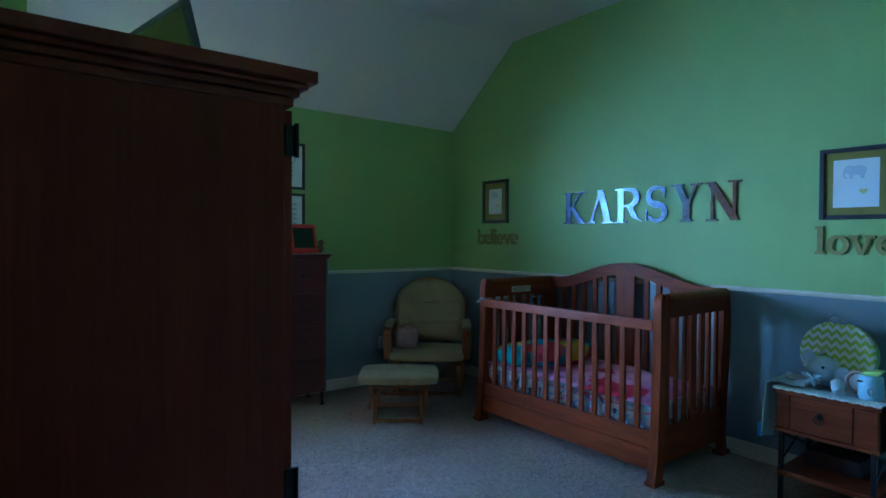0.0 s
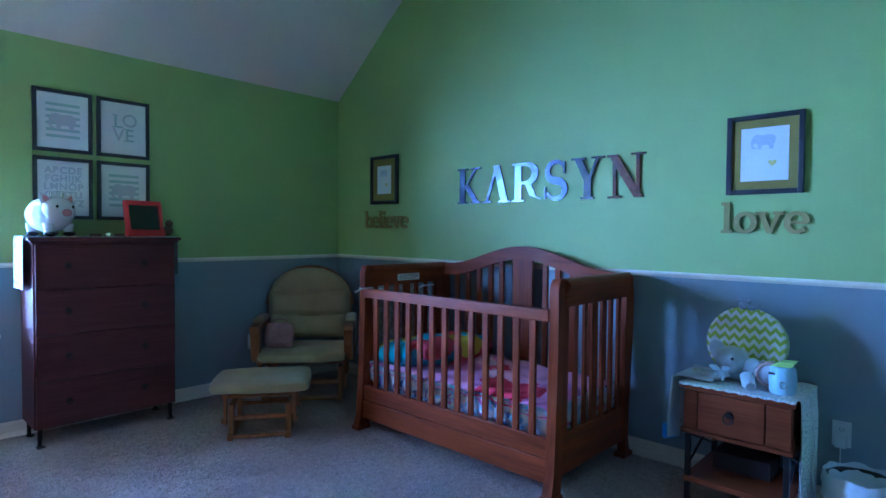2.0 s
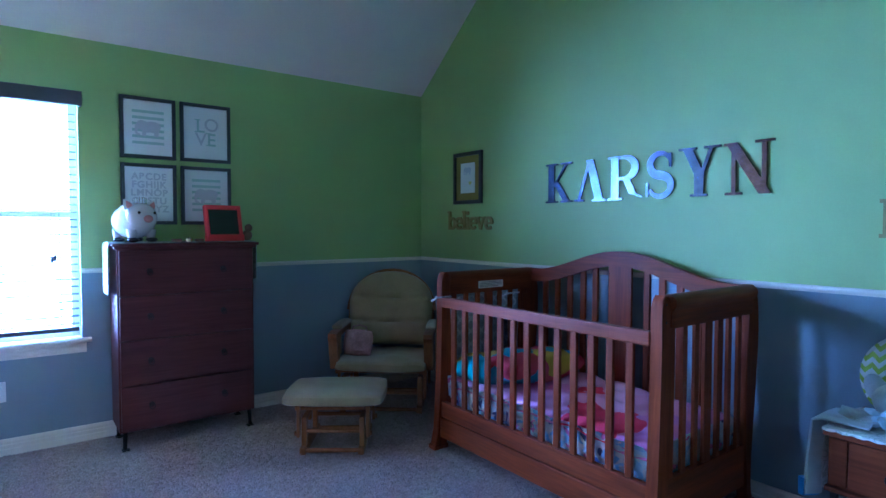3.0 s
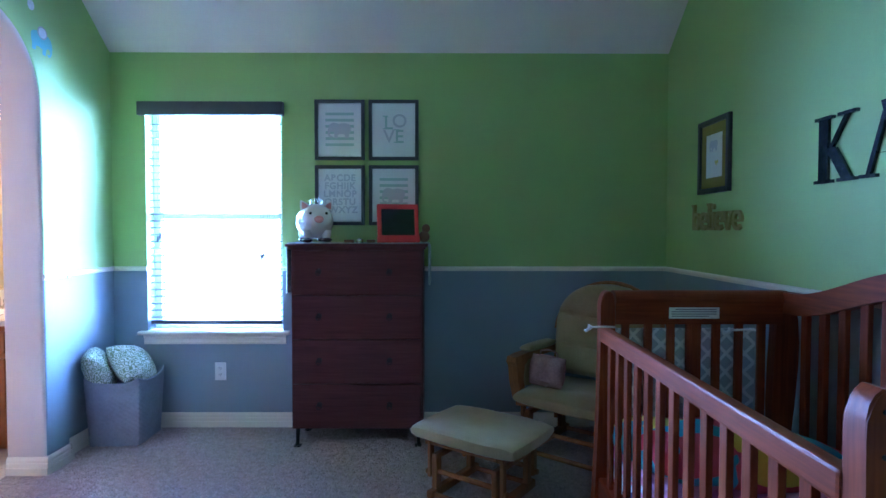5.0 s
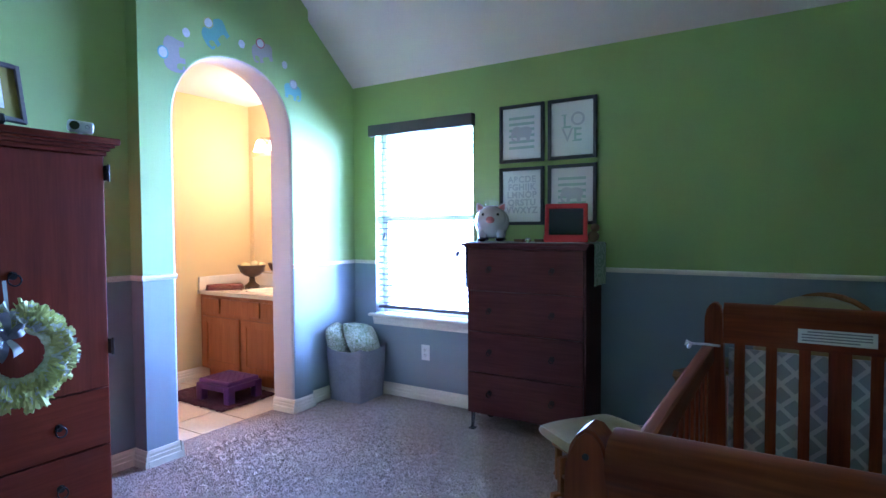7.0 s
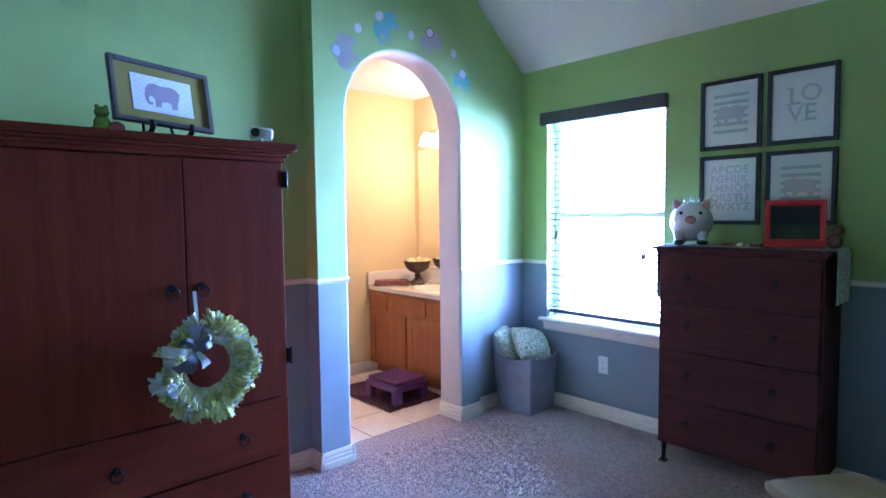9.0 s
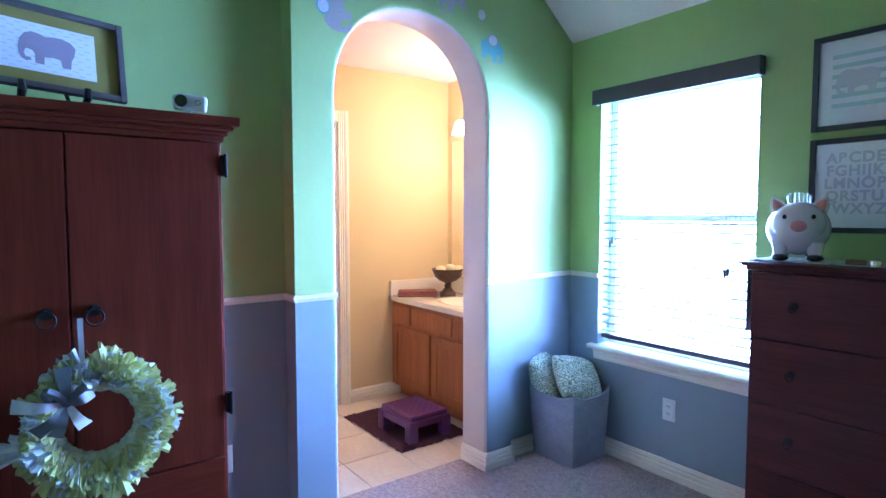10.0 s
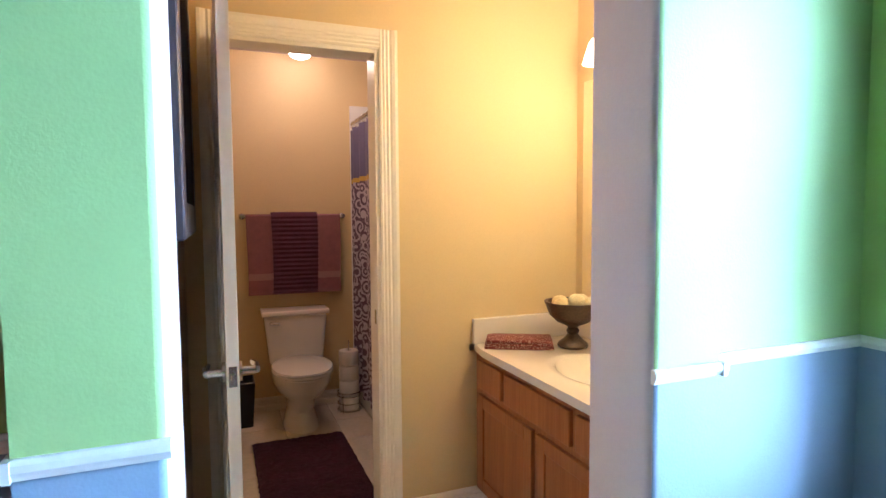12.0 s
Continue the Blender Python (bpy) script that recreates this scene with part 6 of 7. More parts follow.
for s in (1, -1):
    bm = B()
    y0 = 0.0 if s > 0 else -0.035
    tube(bm, [(LW - 0.06, y0, 0.895), (LW - 0.06, y0 + s * 0.01, 0.895)], 0.03, 18)
    tube(bm, [(LW - 0.06, y0 + s * 0.01, 0.895), (LW - 0.06, y0 + s * 0.05, 0.895)], 0.012, 12)
    tube(bm, [(LW - 0.055, y0 + s * 0.05, 0.896), (LW - 0.11, y0 + s * 0.054, 0.896), (LW - 0.165, y0 + s * 0.048, 0.892)], [0.012, 0.010, 0.008], 10)
    part("lever_handle", bm, CHROME, leaf, "brushed nickel lever", smooth=True)
for z in (0.25, 1.0, 1.8):
    bm = B()
    tube(bm, [(0.0, 0.004, z), (0.0, 0.004, z + 0.09)], 0.007, 8)
    part("hinge", bm, CHROME, leaf)

# dark picture on the side wall
pb = thing("dark_framed_picture", at(-0.48, BS, 1.72, 180), "large dark wooden picture frame on the bathroom wall", "picture")
for x0, z0, x1, z1 in ((-0.30, -0.42, -0.21, 0.42), (0.21, -0.42, 0.30, 0.42), (-0.21, 0.33, 0.21, 0.42), (-0.21, -0.42, 0.21, -0.33)):
    bm = B()
    box(bm, x0, -0.055, z0, x1, -0.001, z1, bev=0.012, seg=3)
    part("frame_rail", bm, FRAMEBLK, pb)
bm = B()
box(bm, -0.212, -0.02, -0.332, 0.212, -0.002, 0.332)
part("print", bm, mat("sepia_print", (0.30, 0.18, 0.10), 0.5, var=0.3, scale=4), pb)

# vanity
VF, VT = 4.105, 0.765
van = thing("vanity_cabinet", at(0, 0, 0), "honey oak bathroom vanity cabinet with doors and drawers", "cabinet")
bm = B()
box(bm, BX + 0.002, VF + 0.035, 0.09, XBI - 0.002, BN - 0.002, VT - 0.16)
box(bm, BX + 0.002, VF + 0.035, VT - 0.17, XBI - 0.002, VF + 0.055, VT - 0.033)
box(bm, BX + 0.002, VF + 0.05, VT - 0.17, BX + 0.02, BN - 0.03, VT - 0.033)
box(bm, BX + 0.002, VF + 0.10, 0.0, XBI - 0.002, BN - 0.01, 0.092)
part("body", bm, OAK, van)
for x0, x1 in ((BX + 0.045, BX + 0.265), (BX + 0.30, BX + 0.76), (BX + 0.795, BX + 1.015)):
    bm = B()
    box(bm, x0, VF + 0.018, 0.575, x1, VF + 0.038, 0.70, bev=0.005)
    part("drawer_front", bm, OAK, van)
for x0, x1 in ((BX + 0.045, BX + 0.515), (BX + 0.55, BX + 1.015)):
    bm = B()
    t_ = 0.055
    for q in ((x0, 0.115, x0 + t_, 0.545), (x1 - t_, 0.115, x1, 0.545), (x0 + t_, 0.49, x1 - t_, 0.545), (x0 + t_, 0.115, x1 - t_, 0.17)):
        box(bm, q[0], VF + 0.018, q[1], q[2], VF + 0.038, q[3], bev=0.004)
    d = part("door", bm, OAK, van)
    bm = B()
    box(bm, x0 + t_ - 0.005, VF + 0.026, 0.165, x1 - t_ + 0.005, VF + 0.036, 0.495)
    part("door_panel", bm, OAK, d)
CULT = mat("cultured_marble", (0.76, 0.70, 0.60), 0.15, var=0.03, coat=0.4, bump=0.01)
ct = thing("bathroom_countertop", at(0, 0, 0), "cream cultured marble vanity top with a moulded sink", "vanity top")
bm = B()
SX, SY, SA, SB = BX + 0.62, 4.385, 0.235, 0.17
n = 48
def rim(k, a, b):
    t = 2 * math.pi * k / n
    return SX + a * math.cos(t), SY + b * math.sin(t)
x0, x1, y0, y1 = BX + 0.003, XBI - 0.003, VF, BN - 0.022
def border_pt(k):
    t = 2 * math.pi * k / n
    dx, dy = math.cos(t), math.sin(t)
    f = min((x1 - SX) / dx if dx > 1e-6 else 9, (x0 - SX) / dx if dx < -1e-6 else 9, (y1 - SY) / dy if dy > 1e-6 else 9, (y0 - SY) / dy if dy < -1e-6 else 9)
    return SX + dx * f, SY + dy * f
rings = []
for r in (1.25, 1.18, 1.05, 1.0, 0.93, 0.8, 0.6, 0.35, 0.08):
    z = {1.25: 0.0, 1.18: 0.004, 1.05: 0.004, 1.0: 0.0, 0.93: -0.03, 0.8: -0.075, 0.6: -0.11, 0.35: -0.128, 0.08: -0.132}[r]
    rings.append([bm.verts.new((*rim(k, SA * r, SB * r), VT + z)) for k in range(n)])
outer = [bm.verts.new((*border_pt(k), VT)) for k in range(n)]
low = [bm.verts.new((*border_pt(k), VT - 0.032)) for k in range(n)]
for a, b in [(low, outer), (outer, rings[0])] + list(zip(rings, rings[1:])):
    for k in range(n):
        bm.faces.new((a[k], a[(k + 1) % n], b[(k + 1) % n], b[k]))
bm.faces.new(rings[-1])
for cx_, cy_, p in ((x0, y0, 0), (x1, y0, 0), (x1, y1, 0), (x0, y1, 0)):
    near = sorted(range(n), key=lambda k: (outer[k].co.x - cx_) ** 2 + (outer[k].co.y - cy_) ** 2)[:2]
    a, b = outer[near[0]], outer[near[1]]
    c = bm.verts.new((cx_, cy_, VT))
    c2 = bm.verts.new((cx_, cy_, VT - 0.032))
    if (a.co - c.co).length > 1e-4:
        bm.faces.new((a, b, c))
        bm.faces.new((low[near[0]], a, c, c2)), bm.faces.new((low[near[1]], b, c, c2))
part("sink_top", bm, CULT, ct, smooth=True)
bm = B()
box(bm, BX + 0.002, VF + 0.012, VT - 0.001, BX + 0.024, BN - 0.002, VT + 0.115, bev=0.006)
part("side_splash", bm, CULT, ct)
bm = B()
box(bm, BX + 0.025, BN - 0.022, VT - 0.001, XBI - 0.004, BN - 0.001, VT + 0.115, bev=0.006)
part("back_splash", bm, CULT, ct)
fa = thing("faucet", at(SX, BN - 0.085, VT + 0.001), "chrome bathroom faucet with two handles", "faucet")
bm = B()
box(bm, -0.075, -0.025, 0, 0.075, 0.025, 0.02, bev=0.008)
part("base", bm, CHROME, fa, smooth=True)
bm = B()
tube(bm, [(0, 0, 0.02), (0, 0, 0.07), (0, -0.04, 0.10), (0, -0.10, 0.095), (0, -0.12, 0.075)], [0.014, 0.013, 0.012, 0.011, 0.01], 12)
part("spout", bm, CHROME, fa, smooth=True)
for s in (-1, 1):
    bm = B()
    lathe(bm, [(0.018, 0.02), (0.014, 0.04), (0.02, 0.055), (0.012, 0.066)], 16, (s * 0.055, 0, 0))
    part("handle", bm, CHROME, fa, smooth=True)
bm = B()
box(bm, BX + 0.06, BN - 0.008, VT + 0.125, XBI - 0.10, BN - 0.001, 1.965)
solid("wall_mirror", bm, MIRROR, at(0, 0, 0), "large frameless wall mirror over the vanity", "mirror")
# vanity light
SHADE = emit("lit_glass_shade", (1.0, 0.80, 0.50), 4.0)
vl = thing("vanity_light", at(-0.66, BN, 2.10), "brass vanity light with three lit glass shades", "wall lamp")
bm = B()
box(bm, -0.26, -0.025, -0.03, 0.26, -0.001, 0.03, bev=0.01, seg=3)
part("back_plate", bm, CHROME, vl)
for x in (-0.18, 0.0, 0.18):
    bm = B()
    tube(bm, [(x, -0.02, 0), (x, -0.09, 0.015), (x, -0.10, -0.01)], 0.008, 8)
    part("arm", bm, CHROME, vl, smooth=True)
    bm = B()
    lathe(bm, [(0.02, 0.0), (0.035, -0.02), (0.05, -0.07), (0.062, -0.105), (0.058, -0.104), (0.03, -0.03), (0.012, -0.012)], 20, (x, -0.10, -0.005))
    part("shade", bm, SHADE, vl, smooth=True)
lamp = new("vanity_bulbs", bpy.data.lights.new("vanity_bulbs", "POINT"))
lamp.data.shadow_soft_size, lamp.data.energy, lamp.data.color = 0.12, VANITY, (1.0, 0.73, 0.35)
lamp.matrix_world = Matrix.Translation((-0.32, BN - 0.36, 1.93))
# fruit bowl, towel
BRONZE = mat("bronze_resin", (0.075, 0.045, 0.028), 0.4, 0.4, var=0.4, scale=30, fine=120, bump=0.5, dist=0.003)
bw = thing("pedestal_bowl", at(BX + 0.235, 4.50, VT) @ Matrix.Diagonal((1.12, 1.12, 0.98, 1)), "dark bronze fluted pedestal bowl of decorative balls", "bowl")
bm = B()
lathe(bm, [(0.055, 0), (0.06, 0.01), (0.055, 0.022), (0.035, 0.04), (0.02, 0.06), (0.026, 0.075), (0.018, 0.09), (0.03, 0.1), (0.06, 0.115), (0.088, 0.145), (0.1, 0.18), (0.11, 0.2), (0.112, 0.208), (0.1, 0.206), (0.09, 0.17), (0.04, 0.125)], 32)
for v in bm.verts:
    if 0.1 < v.co.z < 0.19:
        a = math.atan2(v.co.y, v.co.x)
        v.co.x *= 1 + 0.03 * math.cos(a * 16)
        v.co.y *= 1 + 0.03 * math.cos(a * 16)
part("bowl", bm, BRONZE, bw, smooth=True)
RATT = mat("cream_rattan", (0.62, 0.52, 0.28), 0.7, var=0.25, scale=40, fine=150, bump=0.8, dist=0.004)
for x, y, z in ((0.05, -0.02, 0.215), (-0.045, -0.03, 0.195), (-0.02, 0.05, 0.2), (0.015, -0.06, 0.195), (0.06, 0.05, 0.2)):
    bm = B()
    blob(bm, (x, y, z), (0.034, 0.034, 0.034), 16)
    part("ball", bm, RATT, bw, smooth=True)
soap = thing("soap_bottle", at(BX + 0.47, 4.60, VT), "small brown soap bottle beside the faucet", "bottle")
bm = B()
lathe(bm, [(0.03, 0), (0.033, 0.01), (0.033, 0.075), (0.015, 0.095), (0.012, 0.11)], 18)
part("bottle", bm, mat("amber_plastic", (0.40, 0.18, 0.10), 0.25), soap, smooth=True)
bm = B()
tube(bm, [(0, 0, 0.11), (0, 0, 0.135), (0, -0.035, 0.137)], 0.006, 8)
part("pump", bm, PLASTIC, soap, smooth=True)
DAMASK = pattern("damask_towel_cloth", "scroll", [(0.15, 0.02, 0.024), (0.38, 0.22, 0.18)], 40.0, width=0.72)
bm = B()
for k in range(3):
    box(bm, -0.15 + 0.004 * k, -0.075, k * 0.014, 0.15 - 0.003 * k, 0.075, 0.013 + k * 0.014, bev=0.006)
solid("folded_towel", bm, DAMASK, at(BX + 0.135, 4.285, VT + 0.001, 62), "folded maroon damask hand towel on the vanity top", "towel", smooth=True)

# mats and step stool
PURP = mat("dark_purple_shag", (0.055, 0.012, 0.028), 0.95, var=0.4, scale=20, fine=160, bump=1.0, dist=0.01)
def mat_rug(m, w, d, label):
    bm = B()
    nx, ny = int(w / 0.012), int(d / 0.012)
    rg = random.Random(7)
    def top(u, v):
        e = min(u * w, (1 - u) * w, v * d, (1 - v) * d)
        return ((u - 0.5) * w + rg.uniform(-0.003, 0.003), (v - 0.5) * d + rg.uniform(-0.003, 0.003), min(0.022, 0.008 + e * 0.8) + rg.uniform(-0.005, 0.005))
    sheet(bm, top, nx, ny, 0.007)
    return solid("bath_mat", bm, PURP, m, label, "bath mat", "bath mats", smooth=True)
mat_rug(at(-0.50, 3.85, 0.0, 0), 0.72, 0.50, "dark purple shaggy bath mat under the step stool")
mat_rug(at(-1.74, 3.47, 0.0, 0), 0.96, 0.53, "dark purple shaggy bath mat before the toilet")
VIOLET = mat("purple_plastic", (0.085, 0.022, 0.12), 0.4, var=0.1, fine=60)
st = thing("step_stool", at(-0.35, 3.83, 0.02, 2), "low purple plastic step stool on the bath mat", "step stool")
bm = B()
box(bm, -0.165, -0.14, 0.125, 0.165, 0.14, 0.16, bev=0.012, seg=3)
part("tread", bm, VIOLET, st)
for i in range(11):
    bm = B()
    for j in range(9):
        x, y = -0.13 + i * 0.026, -0.104 + j * 0.026
        box(bm, -0.008, -0.0018, 0.159, 0.008, 0.0018, 0.163, m=pose(x, y, 0, 0, 0, 45 if (i + j) % 2 else -45))
    part("grip_row", bm, VIOLET, st)
for s in (-1, 1):
    for a in (-1, 1):
        bm = B()
        box(bm, s * 0.15 - 0.03, a * 0.125 - 0.03, 0, s * 0.15 + 0.03, a * 0.125 + 0.03, 0.13, bev=0.01)
        part("leg", bm, VIOLET, st)
    bm = B()
    box(bm, s * 0.16 - 0.012, -0.12, 0.085, s * 0.16 + 0.012, 0.12, 0.13, bev=0.008)
    part("side_skirt", bm, VIOLET, st)
for a in (-1, 1):
    bm = B()
    box(bm, -0.14, a * 0.14 - 0.012, 0.085, 0.14, a * 0.14 + 0.012, 0.13, bev=0.008)
    part("front_skirt", bm, VIOLET, st)

# toilet
to = thing("toilet", at(TX, 3.52, 0, 90) @ Matrix.Diagonal((0.98, 1.06, 1, 1)), "white two-piece porcelain toilet with the lid down", "toilet")
# local -y is forward (to +x), x to the side
bm = B()
box(bm, -0.21, -0.20, 0.36, 0.21, -0.012, 0.69, bev=0.03, seg=4)
for v in bm.verts:
    k = 0.84 + 0.16 * (v.co.z - 0.36) / 0.33
    v.co.x *= k
part("tank", bm, PORCELAIN, to, smooth=True)
bm = B()
box(bm, -0.225, -0.212, 0.688, 0.225, -0.006, 0.722, bev=0.012, seg=3)
part("tank_lid", bm, PORCELAIN, to, smooth=True)
bm = B()
tube(bm, [(-0.165, -0.2, 0.645), (-0.165, -0.215, 0.645), (-0.11, -0.222, 0.64)], [0.012, 0.009, 0.007], 10)
part("flush_lever", bm, CHROME, to, smooth=True)
def bowl_ring(z, w, y0, y1, n=32):
    out = []
    for k in range(n):
        a = 2 * math.pi * k / n
        c, s = math.cos(a), math.sin(a)
        yc = (y0 + y1) / 2
        out.append((w * math.copysign(abs(c) ** 0.9, c), yc + (y1 - y0) / 2 * s, z))
    return out
def loft(bm, rings):
    rs = [[bm.verts.new(p) for p in r] for r in rings]
    for a, b in zip(rs, rs[1:]):
        for k in range(len(a)):
            bm.faces.new((a[k], a[(k + 1) % len(a)], b[(k + 1) % len(a)], b[k]))
    bm.faces.new(rs[0][::-1]), bm.faces.new(rs[-1])
bm = B()
loft(bm, [bowl_ring(0.0, 0.115, -0.50, -0.13), bowl_ring(0.03, 0.11, -0.49, -0.13), bowl_ring(0.12, 0.085, -0.46, -0.14), bowl_ring(0.2, 0.10, -0.50, -0.13), bowl_ring(0.26, 0.155, -0.59, -0.12), bowl_ring(0.32, 0.18, -0.64, -0.12), bowl_ring(0.37, 0.185, -0.655, -0.15), bowl_ring(0.38, 0.18, -0.65, -0.16)])
box(bm, -0.12, -0.22, 0.30, 0.12, -0.05, 0.375, bev=0.02)
part("bowl", bm, PORCELAIN, to, smooth=True)
bm = B()
loft(bm, [bowl_ring(0.381, 0.182, -0.66, -0.21), bowl_ring(0.386, 0.19, -0.668, -0.205), bowl_ring(0.396, 0.19, -0.668, -0.205), bowl_ring(0.4, 0.185, -0.664, -0.21)])
part("seat", bm, PORCELAIN, to, smooth=True)
bm = B()
loft(bm, [bowl_ring(0.403, 0.183, -0.664, -0.205), bowl_ring(0.407, 0.19, -0.67, -0.2), bowl_ring(0.418, 0.186, -0.666, -0.2), bowl_ring(0.424, 0.16, -0.64, -0.22)])
part("lid", bm, PORCELAIN, to, smooth=True)
# paper stand, bin
TPAPER = mat("toilet_paper", (0.74, 0.68, 0.60), 0.9, var=0.05, fine=200)
ps = thing("toilet_paper_stand", at(TX + 0.21, 3.865, 0) @ Matrix.Diagonal((1.12, 1.12, 1, 1)), "wire stand holding three toilet paper rolls", "paper stand")
bm = B()
for z in (0.01, 0.06, 0.11, 0.135):
    tube(bm, [(0.07 * math.cos(2 * math.pi * k / 24), 0.07 * math.sin(2 * math.pi * k / 24), z) for k in range(25)], 0.003, 6)
for k in range(4):
    a = math.pi / 4 + k * math.pi / 2
    tube(bm, [(0.07 * math.cos(a), 0.07 * math.sin(a), 0), (0.07 * math.cos(a), 0.07 * math.sin(a), 0.135)], 0.003, 6)
tube(bm, [(0, 0, 0.01), (0, 0, 0.45), (0.01, 0, 0.475), (0, 0, 0.49)], 0.004, 6)
part("wire_frame", bm, CHROME, ps, smooth=True)
for k in range(4):
    bm = B()
    lathe(bm, [(0.02, 0.012 + k * 0.103), (0.058, 0.014 + k * 0.103), (0.06, 0.02 + k * 0.103), (0.06, 0.105 + k * 0.103), (0.057, 0.112 + k * 0.103), (0.02, 0.113 + k * 0.103), (0.019, 0.06 + k * 0.103)], 24)
    part("paper_roll", bm, TPAPER, ps, smooth=True)
bm = B()
lathe(bm, [(0.105, 0), (0.11, 0.005), (0.135, 0.29), (0.128, 0.295), (0.105, 0.02)], 4)
bmesh.ops.rotate(bm, verts=bm.verts, cent=(0, 0, 0), matrix=Matrix.Rotation(radians(45), 3, "Z"))
solid("bathroom_bin", bm, BLACK, at(TX + 0.21, 3.15, 0), "black plastic waste bin beside the toilet", "waste bin")
# towel bar with towels
TZ = 1.345
br = thing("towel_bar", at(TX, 3.54, TZ, 90), "chrome towel bar on the tan wall", "towel bar")
bm = B()
tube(bm, [(-0.34, -0.06, 0), (0.34, -0.06, 0)], 0.008, 10)
part("rail", bm, CHROME, br, smooth=True)
for s in (-1, 1):
    bm = B()
    lathe(bm, [(0.022, 0), (0.02, 0.008), (0.01, 0.014), (0.009, 0.06), (0.013, 0.07)], 14)
    bmesh.ops.transform(bm, matrix=pose(s * 0.335, 0, 0, 90, 0, 0), verts=bm.verts)
    part("bracket", bm, CHROME, br, smooth=True)
MAUVE = mat("mauve_terry", (0.24, 0.10, 0.105), 0.95, var=0.15, scale=25, fine=220, bump=0.9, dist=0.003)
MAUVE2 = mat("mauve_band", (0.34, 0.17, 0.165), 0.8, var=0.08)
PLUM = mat("plum_terry", (0.085, 0.025, 0.045), 0.95, var=0.2, scale=25, fine=220, bump=0.9, dist=0.003)
def hung(w, drop, r, ribs):
    def f(u, v):
        x = (u - 0.5) * w + 0.004 * math.sin(v * 9 + u * 5)
        s = v * (2 * drop + math.pi * r)
        k = 0.0035 * math.sin(s * 2 * math.pi / 0.03) if ribs else 0.004 * math.sin(u * 12) * min(1, abs(v - 0.5) * 3)
        if s < drop:
            return (x, -r - k, -drop + s)
        if s > drop + math.pi * r:
            return (x, r * 0.6, -(s - drop - math.pi * r))
        a = (s - drop) / r
        return (x, -r * math.cos(a) * (1 if a < math.pi / 2 else 0.6), r * math.sin(a))
    return f
BR = at(TX, 3.54, TZ, 90) @ pose(0, -0.06, 0)
bm = B()
sheet(bm, hung(0.62, 0.53, 0.014, False), 24, 60, 0.008)
tw = solid("bath_towel", bm, MAUVE, BR, "mauve bath towel folded over the towel bar", "towel", smooth=True)
for dx in (-0.225, 0.225):
    bm = B()
    sheet(bm, lambda u, v: (dx + (u - 0.5) * 0.16, -0.0172 - 0.001, -0.43 + v * 0.045), 6, 2, 0.002)
    part("woven_band", bm, MAUVE2, tw, "paler woven band")
bm = B()
sheet(bm, hung(0.30, 0.52, 0.028, True), 10, 170, 0.006)
solid("ribbed_towel", bm, PLUM, BR, "ribbed plum hand towel over the bath towel", "towel", smooth=True)
# bathtub, rod and curtain
tub = thing("bathtub", at(0, 0, 0), "white bathtub behind the shower curtain", "bathtub")
bm = B()
box(bm, TX + 0.002, 3.965, 0, BX - 0.122, 4.03, 0.40, bev=0.012)
part("apron", bm, PORCELAIN, tub)
bm = B()
box(bm, TX + 0.002, 4.03, 0.0, BX - 0.122, TN - 0.002, 0.08)
box(bm, TX + 0.002, TN - 0.08, 0.08, BX - 0.122, TN - 0.002, 0.40)
part("basin", bm, PORCELAIN, tub)
bm = B()
box(bm, TX + 0.001, 3.945, 0, TX + 0.012, TN, 2.12)
structure("tub_surround", bm, WHITE, "white tub surround panel on the wall")
rod = thing("shower_curtain_rod", at(0, 0, 0), "chrome shower curtain rod with rings", "curtain rod")
bm = B()
tube(bm, [(TX + 0.012, 3.96, 1.99), (BX - 0.122, 3.96, 1.99)], 0.012, 12)
part("rod", bm, CHROME, rod, smooth=True)
for k in range(14):
    x = TX + 0.08 + k * 0.105
    bm = B()
    tube(bm, [(x, 3.96 + 0.022 * math.cos(2 * math.pi * j / 12), 1.975 + 0.03 * math.sin(2 * math.pi * j / 12)) for j in range(13)], 0.003, 6)
    part("ring", bm, CHROME, rod, smooth=True)
PAIS = pattern("paisley_curtain_cloth", "scroll", [(0.42, 0.36, 0.42), (0.11, 0.07, 0.12)], 13.0, width=0.48)
SHEER = mat("violet_curtain_top", (0.10, 0.085, 0.16), 0.6, var=0.1)
GOLD = mat("gold_curtain_band", (0.48, 0.30, 0.06), 0.5, var=0.1)
cu = thing("shower_curtain", at(0, 0, 0), "violet-topped paisley shower curtain with a gold band", "curtain")
def fold(u, z):
    return 3.945 + 0.016 * math.sin(u * 46) + 0.008 * math.sin(u * 101 + z)
for nm, z0, z1, mt in (("top_band", 1.60, 1.945, SHEER), ("gold_band", 1.57, 1.60, GOLD), ("paisley_panel", 0.12, 1.57, PAIS)):
    bm = B()
    sheet(bm, lambda u, v: (TX + 0.03 + u * 1.50, fold(u, 0.0), z0 + v * (z1 - z0)), 150, 6, 0.003)
    part(nm, bm, mt, cu, smooth=True)
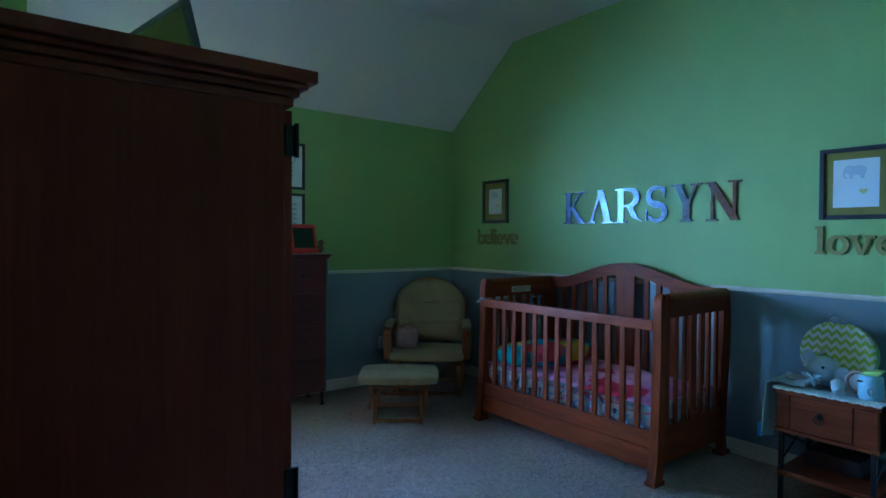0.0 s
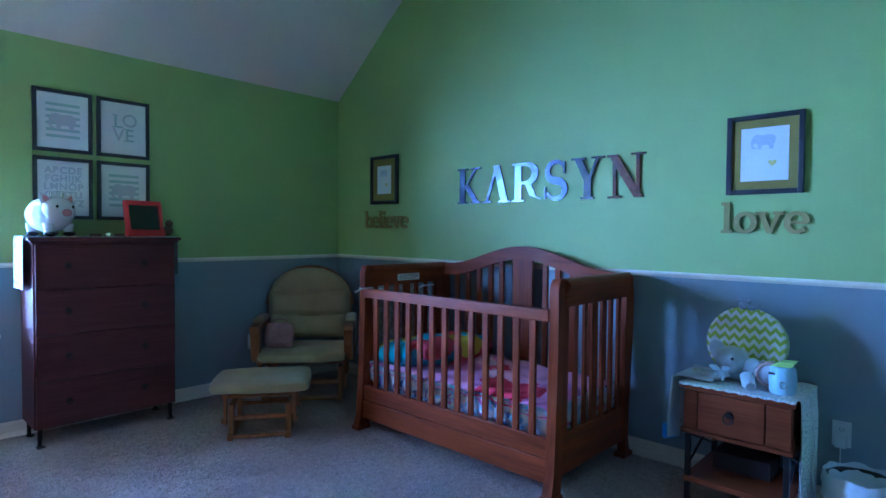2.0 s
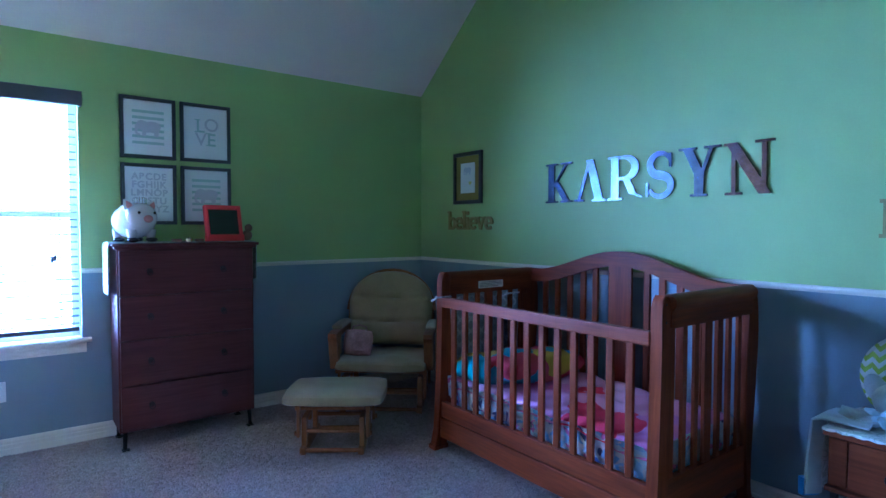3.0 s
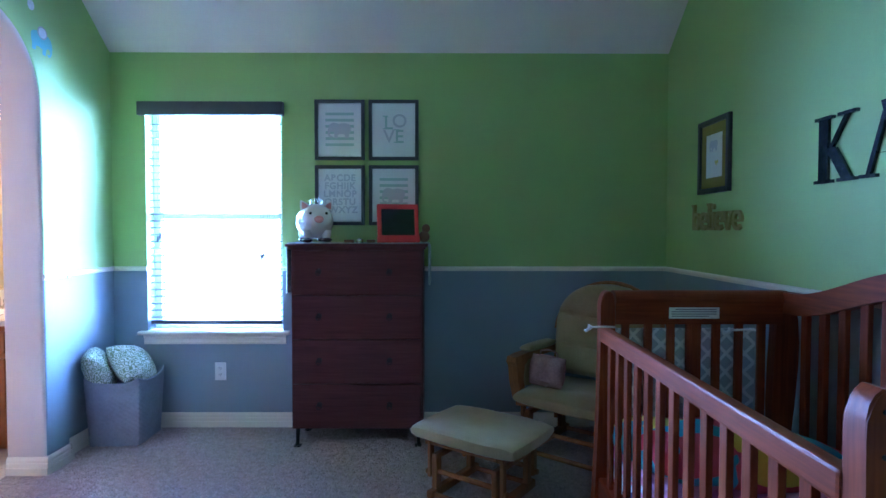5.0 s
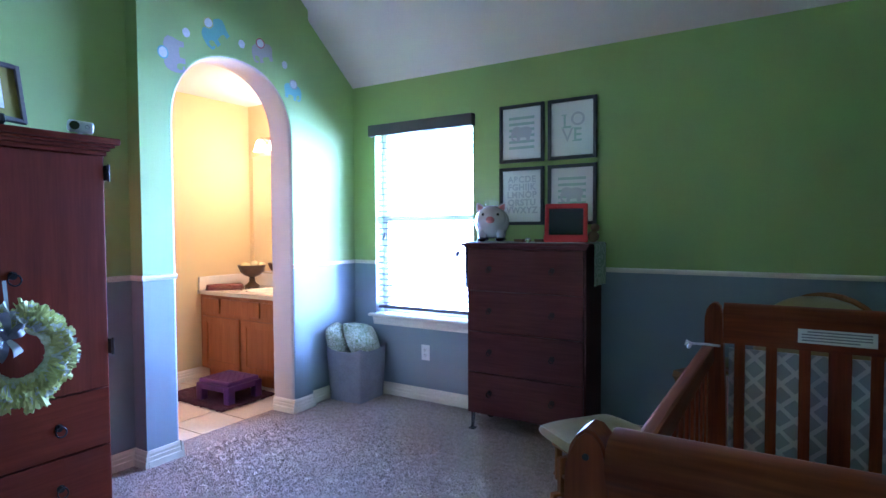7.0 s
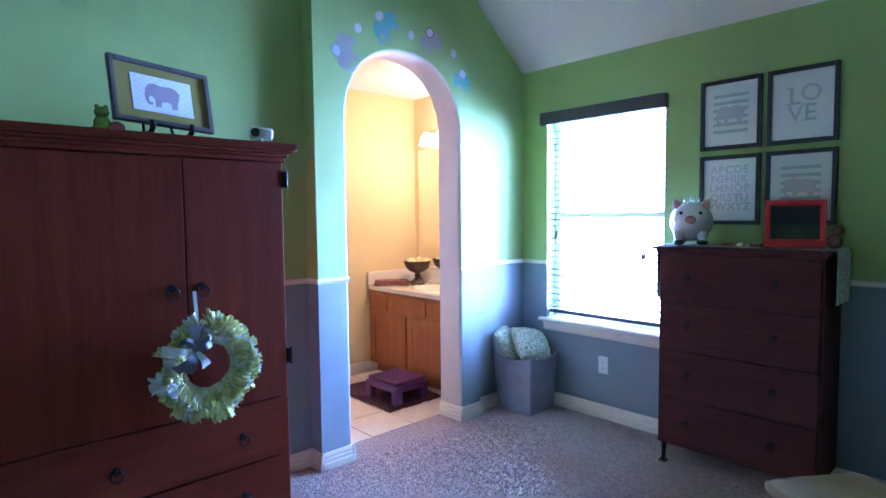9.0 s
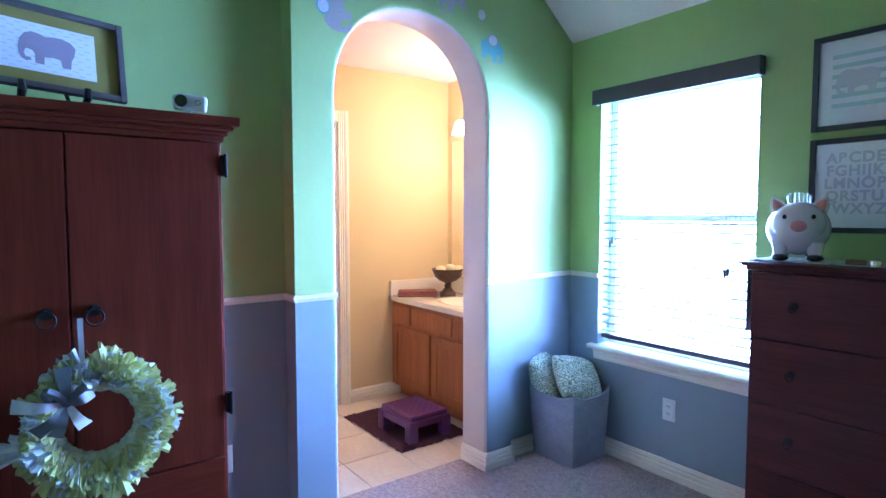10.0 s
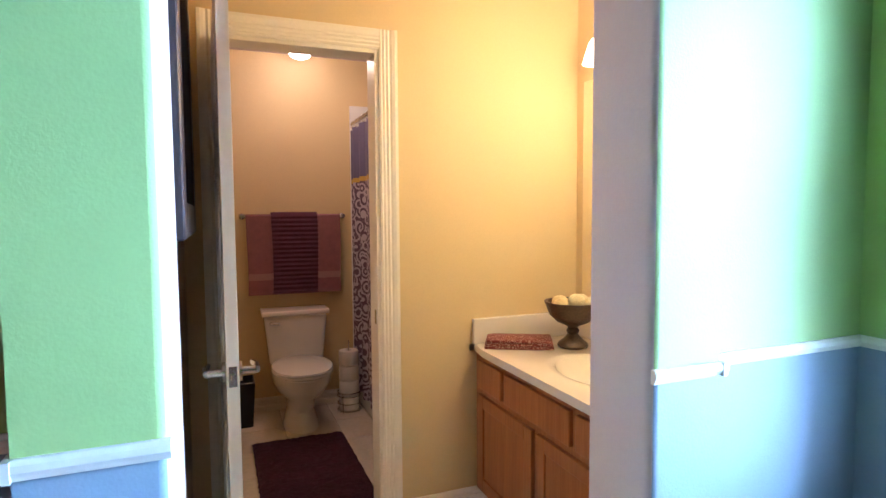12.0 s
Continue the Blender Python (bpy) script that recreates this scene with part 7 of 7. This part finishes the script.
# ceiling lamp over the toilet room
cl = thing("ceiling_light", at(-2.52, 3.57, 2.44), "small round lit ceiling light", "ceiling lamp")
bm = B()
lathe(bm, [(0.085, 0.0), (0.085, -0.012), (0.07, -0.015)], 24)
part("trim_ring", bm, WHITE, cl, smooth=True)
bm = B()
lathe(bm, [(0.07, -0.014), (0.078, -0.05), (0.06, -0.085), (0.03, -0.10), (0.005, -0.104)], 24)
part("diffuser", bm, emit("lit_diffuser", (1.0, 0.82, 0.6), 9.0), cl, smooth=True)
tl = new("toilet_room_bulb", bpy.data.lights.new("toilet_room_bulb", "POINT"))
tl.data.energy, tl.data.color, tl.data.shadow_soft_size = TOILETLAMP, (1.0, 0.72, 0.46), 0.05
tl.matrix_world = Matrix.Translation((-2.05, 3.57, 2.25))

# floor tiles of the bathroom
tile_me = {}
def tile(x, y, w, d):
    key = (round(w, 3), round(d, 3))
    if key not in tile_me:
        bm = B()
        box(bm, 0, 0, -0.012, w, d, 0.0, bev=0.0018, seg=1)
        tile_me[key] = mesh_of("tile", bm, TILE)
    o = new("tile", tile_me[key])
    o.parent = bath_floor
    o.location = (x, y, -0.0005)
STEP = 0.33
for (x0, x1, y0, y1) in ((BX - 0.013, 0.113, BS, BN), (TX, BX - 0.013, TS, 3.965)):
    xs = x1
    while xs > x0 + 0.01:
        xa = max(x0, xs - STEP)
        ys_ = y0
        while ys_ < y1 - 0.01:
            yb = min(y1, ys_ + STEP)
            tile(xa + 0.0025, ys_ + 0.0025, xs - xa - 0.005, yb - ys_ - 0.005)
            ys_ = yb
        xs = xa

# carpet pile: short leaning tufts
rs = np.random.RandomState(5)
gx, gy = np.meshgrid(np.arange(XB + 0.03, XE - 0.02, 0.0086), np.arange(-0.2, YN - 0.02, 0.0086))
cx, cy = gx.ravel() + rs.uniform(-0.005, 0.005, gx.size), gy.ravel() + rs.uniform(-0.005, 0.005, gx.size)
nt = cx.size
ang = rs.uniform(0, 2 * np.pi, nt)
rad, hgt = rs.uniform(0.004, 0.0066, nt), rs.uniform(0.005, 0.009, nt)
# neighbouring tufts lean together in clumps a finger wide
clump = rs.uniform(-1, 1, (400, 400, 3))
ci, cj = (cx / 0.015).astype(int) % 400, ((cy + 1.0) / 0.015).astype(int) % 400
lean = clump[ci, cj]
hgt *= 1 + 0.35 * lean[:, 2]
V = np.zeros((nt, 4, 3))
for k in range(3):
    a = ang + k * 2.0944
    V[:, k, 0], V[:, k, 1], V[:, k, 2] = cx + rad * np.cos(a), cy + rad * np.sin(a), -0.001
V[:, 3, 0], V[:, 3, 1], V[:, 3, 2] = cx + 0.008 * lean[:, 0] + rs.uniform(-0.006, 0.006, nt), cy + 0.008 * lean[:, 1] + rs.uniform(-0.006, 0.006, nt), hgt
base = np.arange(nt)[:, None] * 4
F = np.concatenate([base + np.array([[0, 1, 3]]), base + np.array([[1, 2, 3]]), base + np.array([[2, 0, 3]])], axis=0)
me = bpy.data.meshes.new("carpet_pile")
me.vertices.add(nt * 4)
me.vertices.foreach_set("co", V.ravel())
me.loops.add(F.size)
me.loops.foreach_set("vertex_index", F.ravel().astype(np.int32))
me.polygons.add(len(F))
me.polygons.foreach_set("loop_start", np.arange(0, F.size, 3, dtype=np.int32))
me.update(calc_edges=True)
me.materials.append(PILE)
pile = tagged(new("carpet_pile", me), "short beige shag carpet pile", "carpet", kind="stuff")
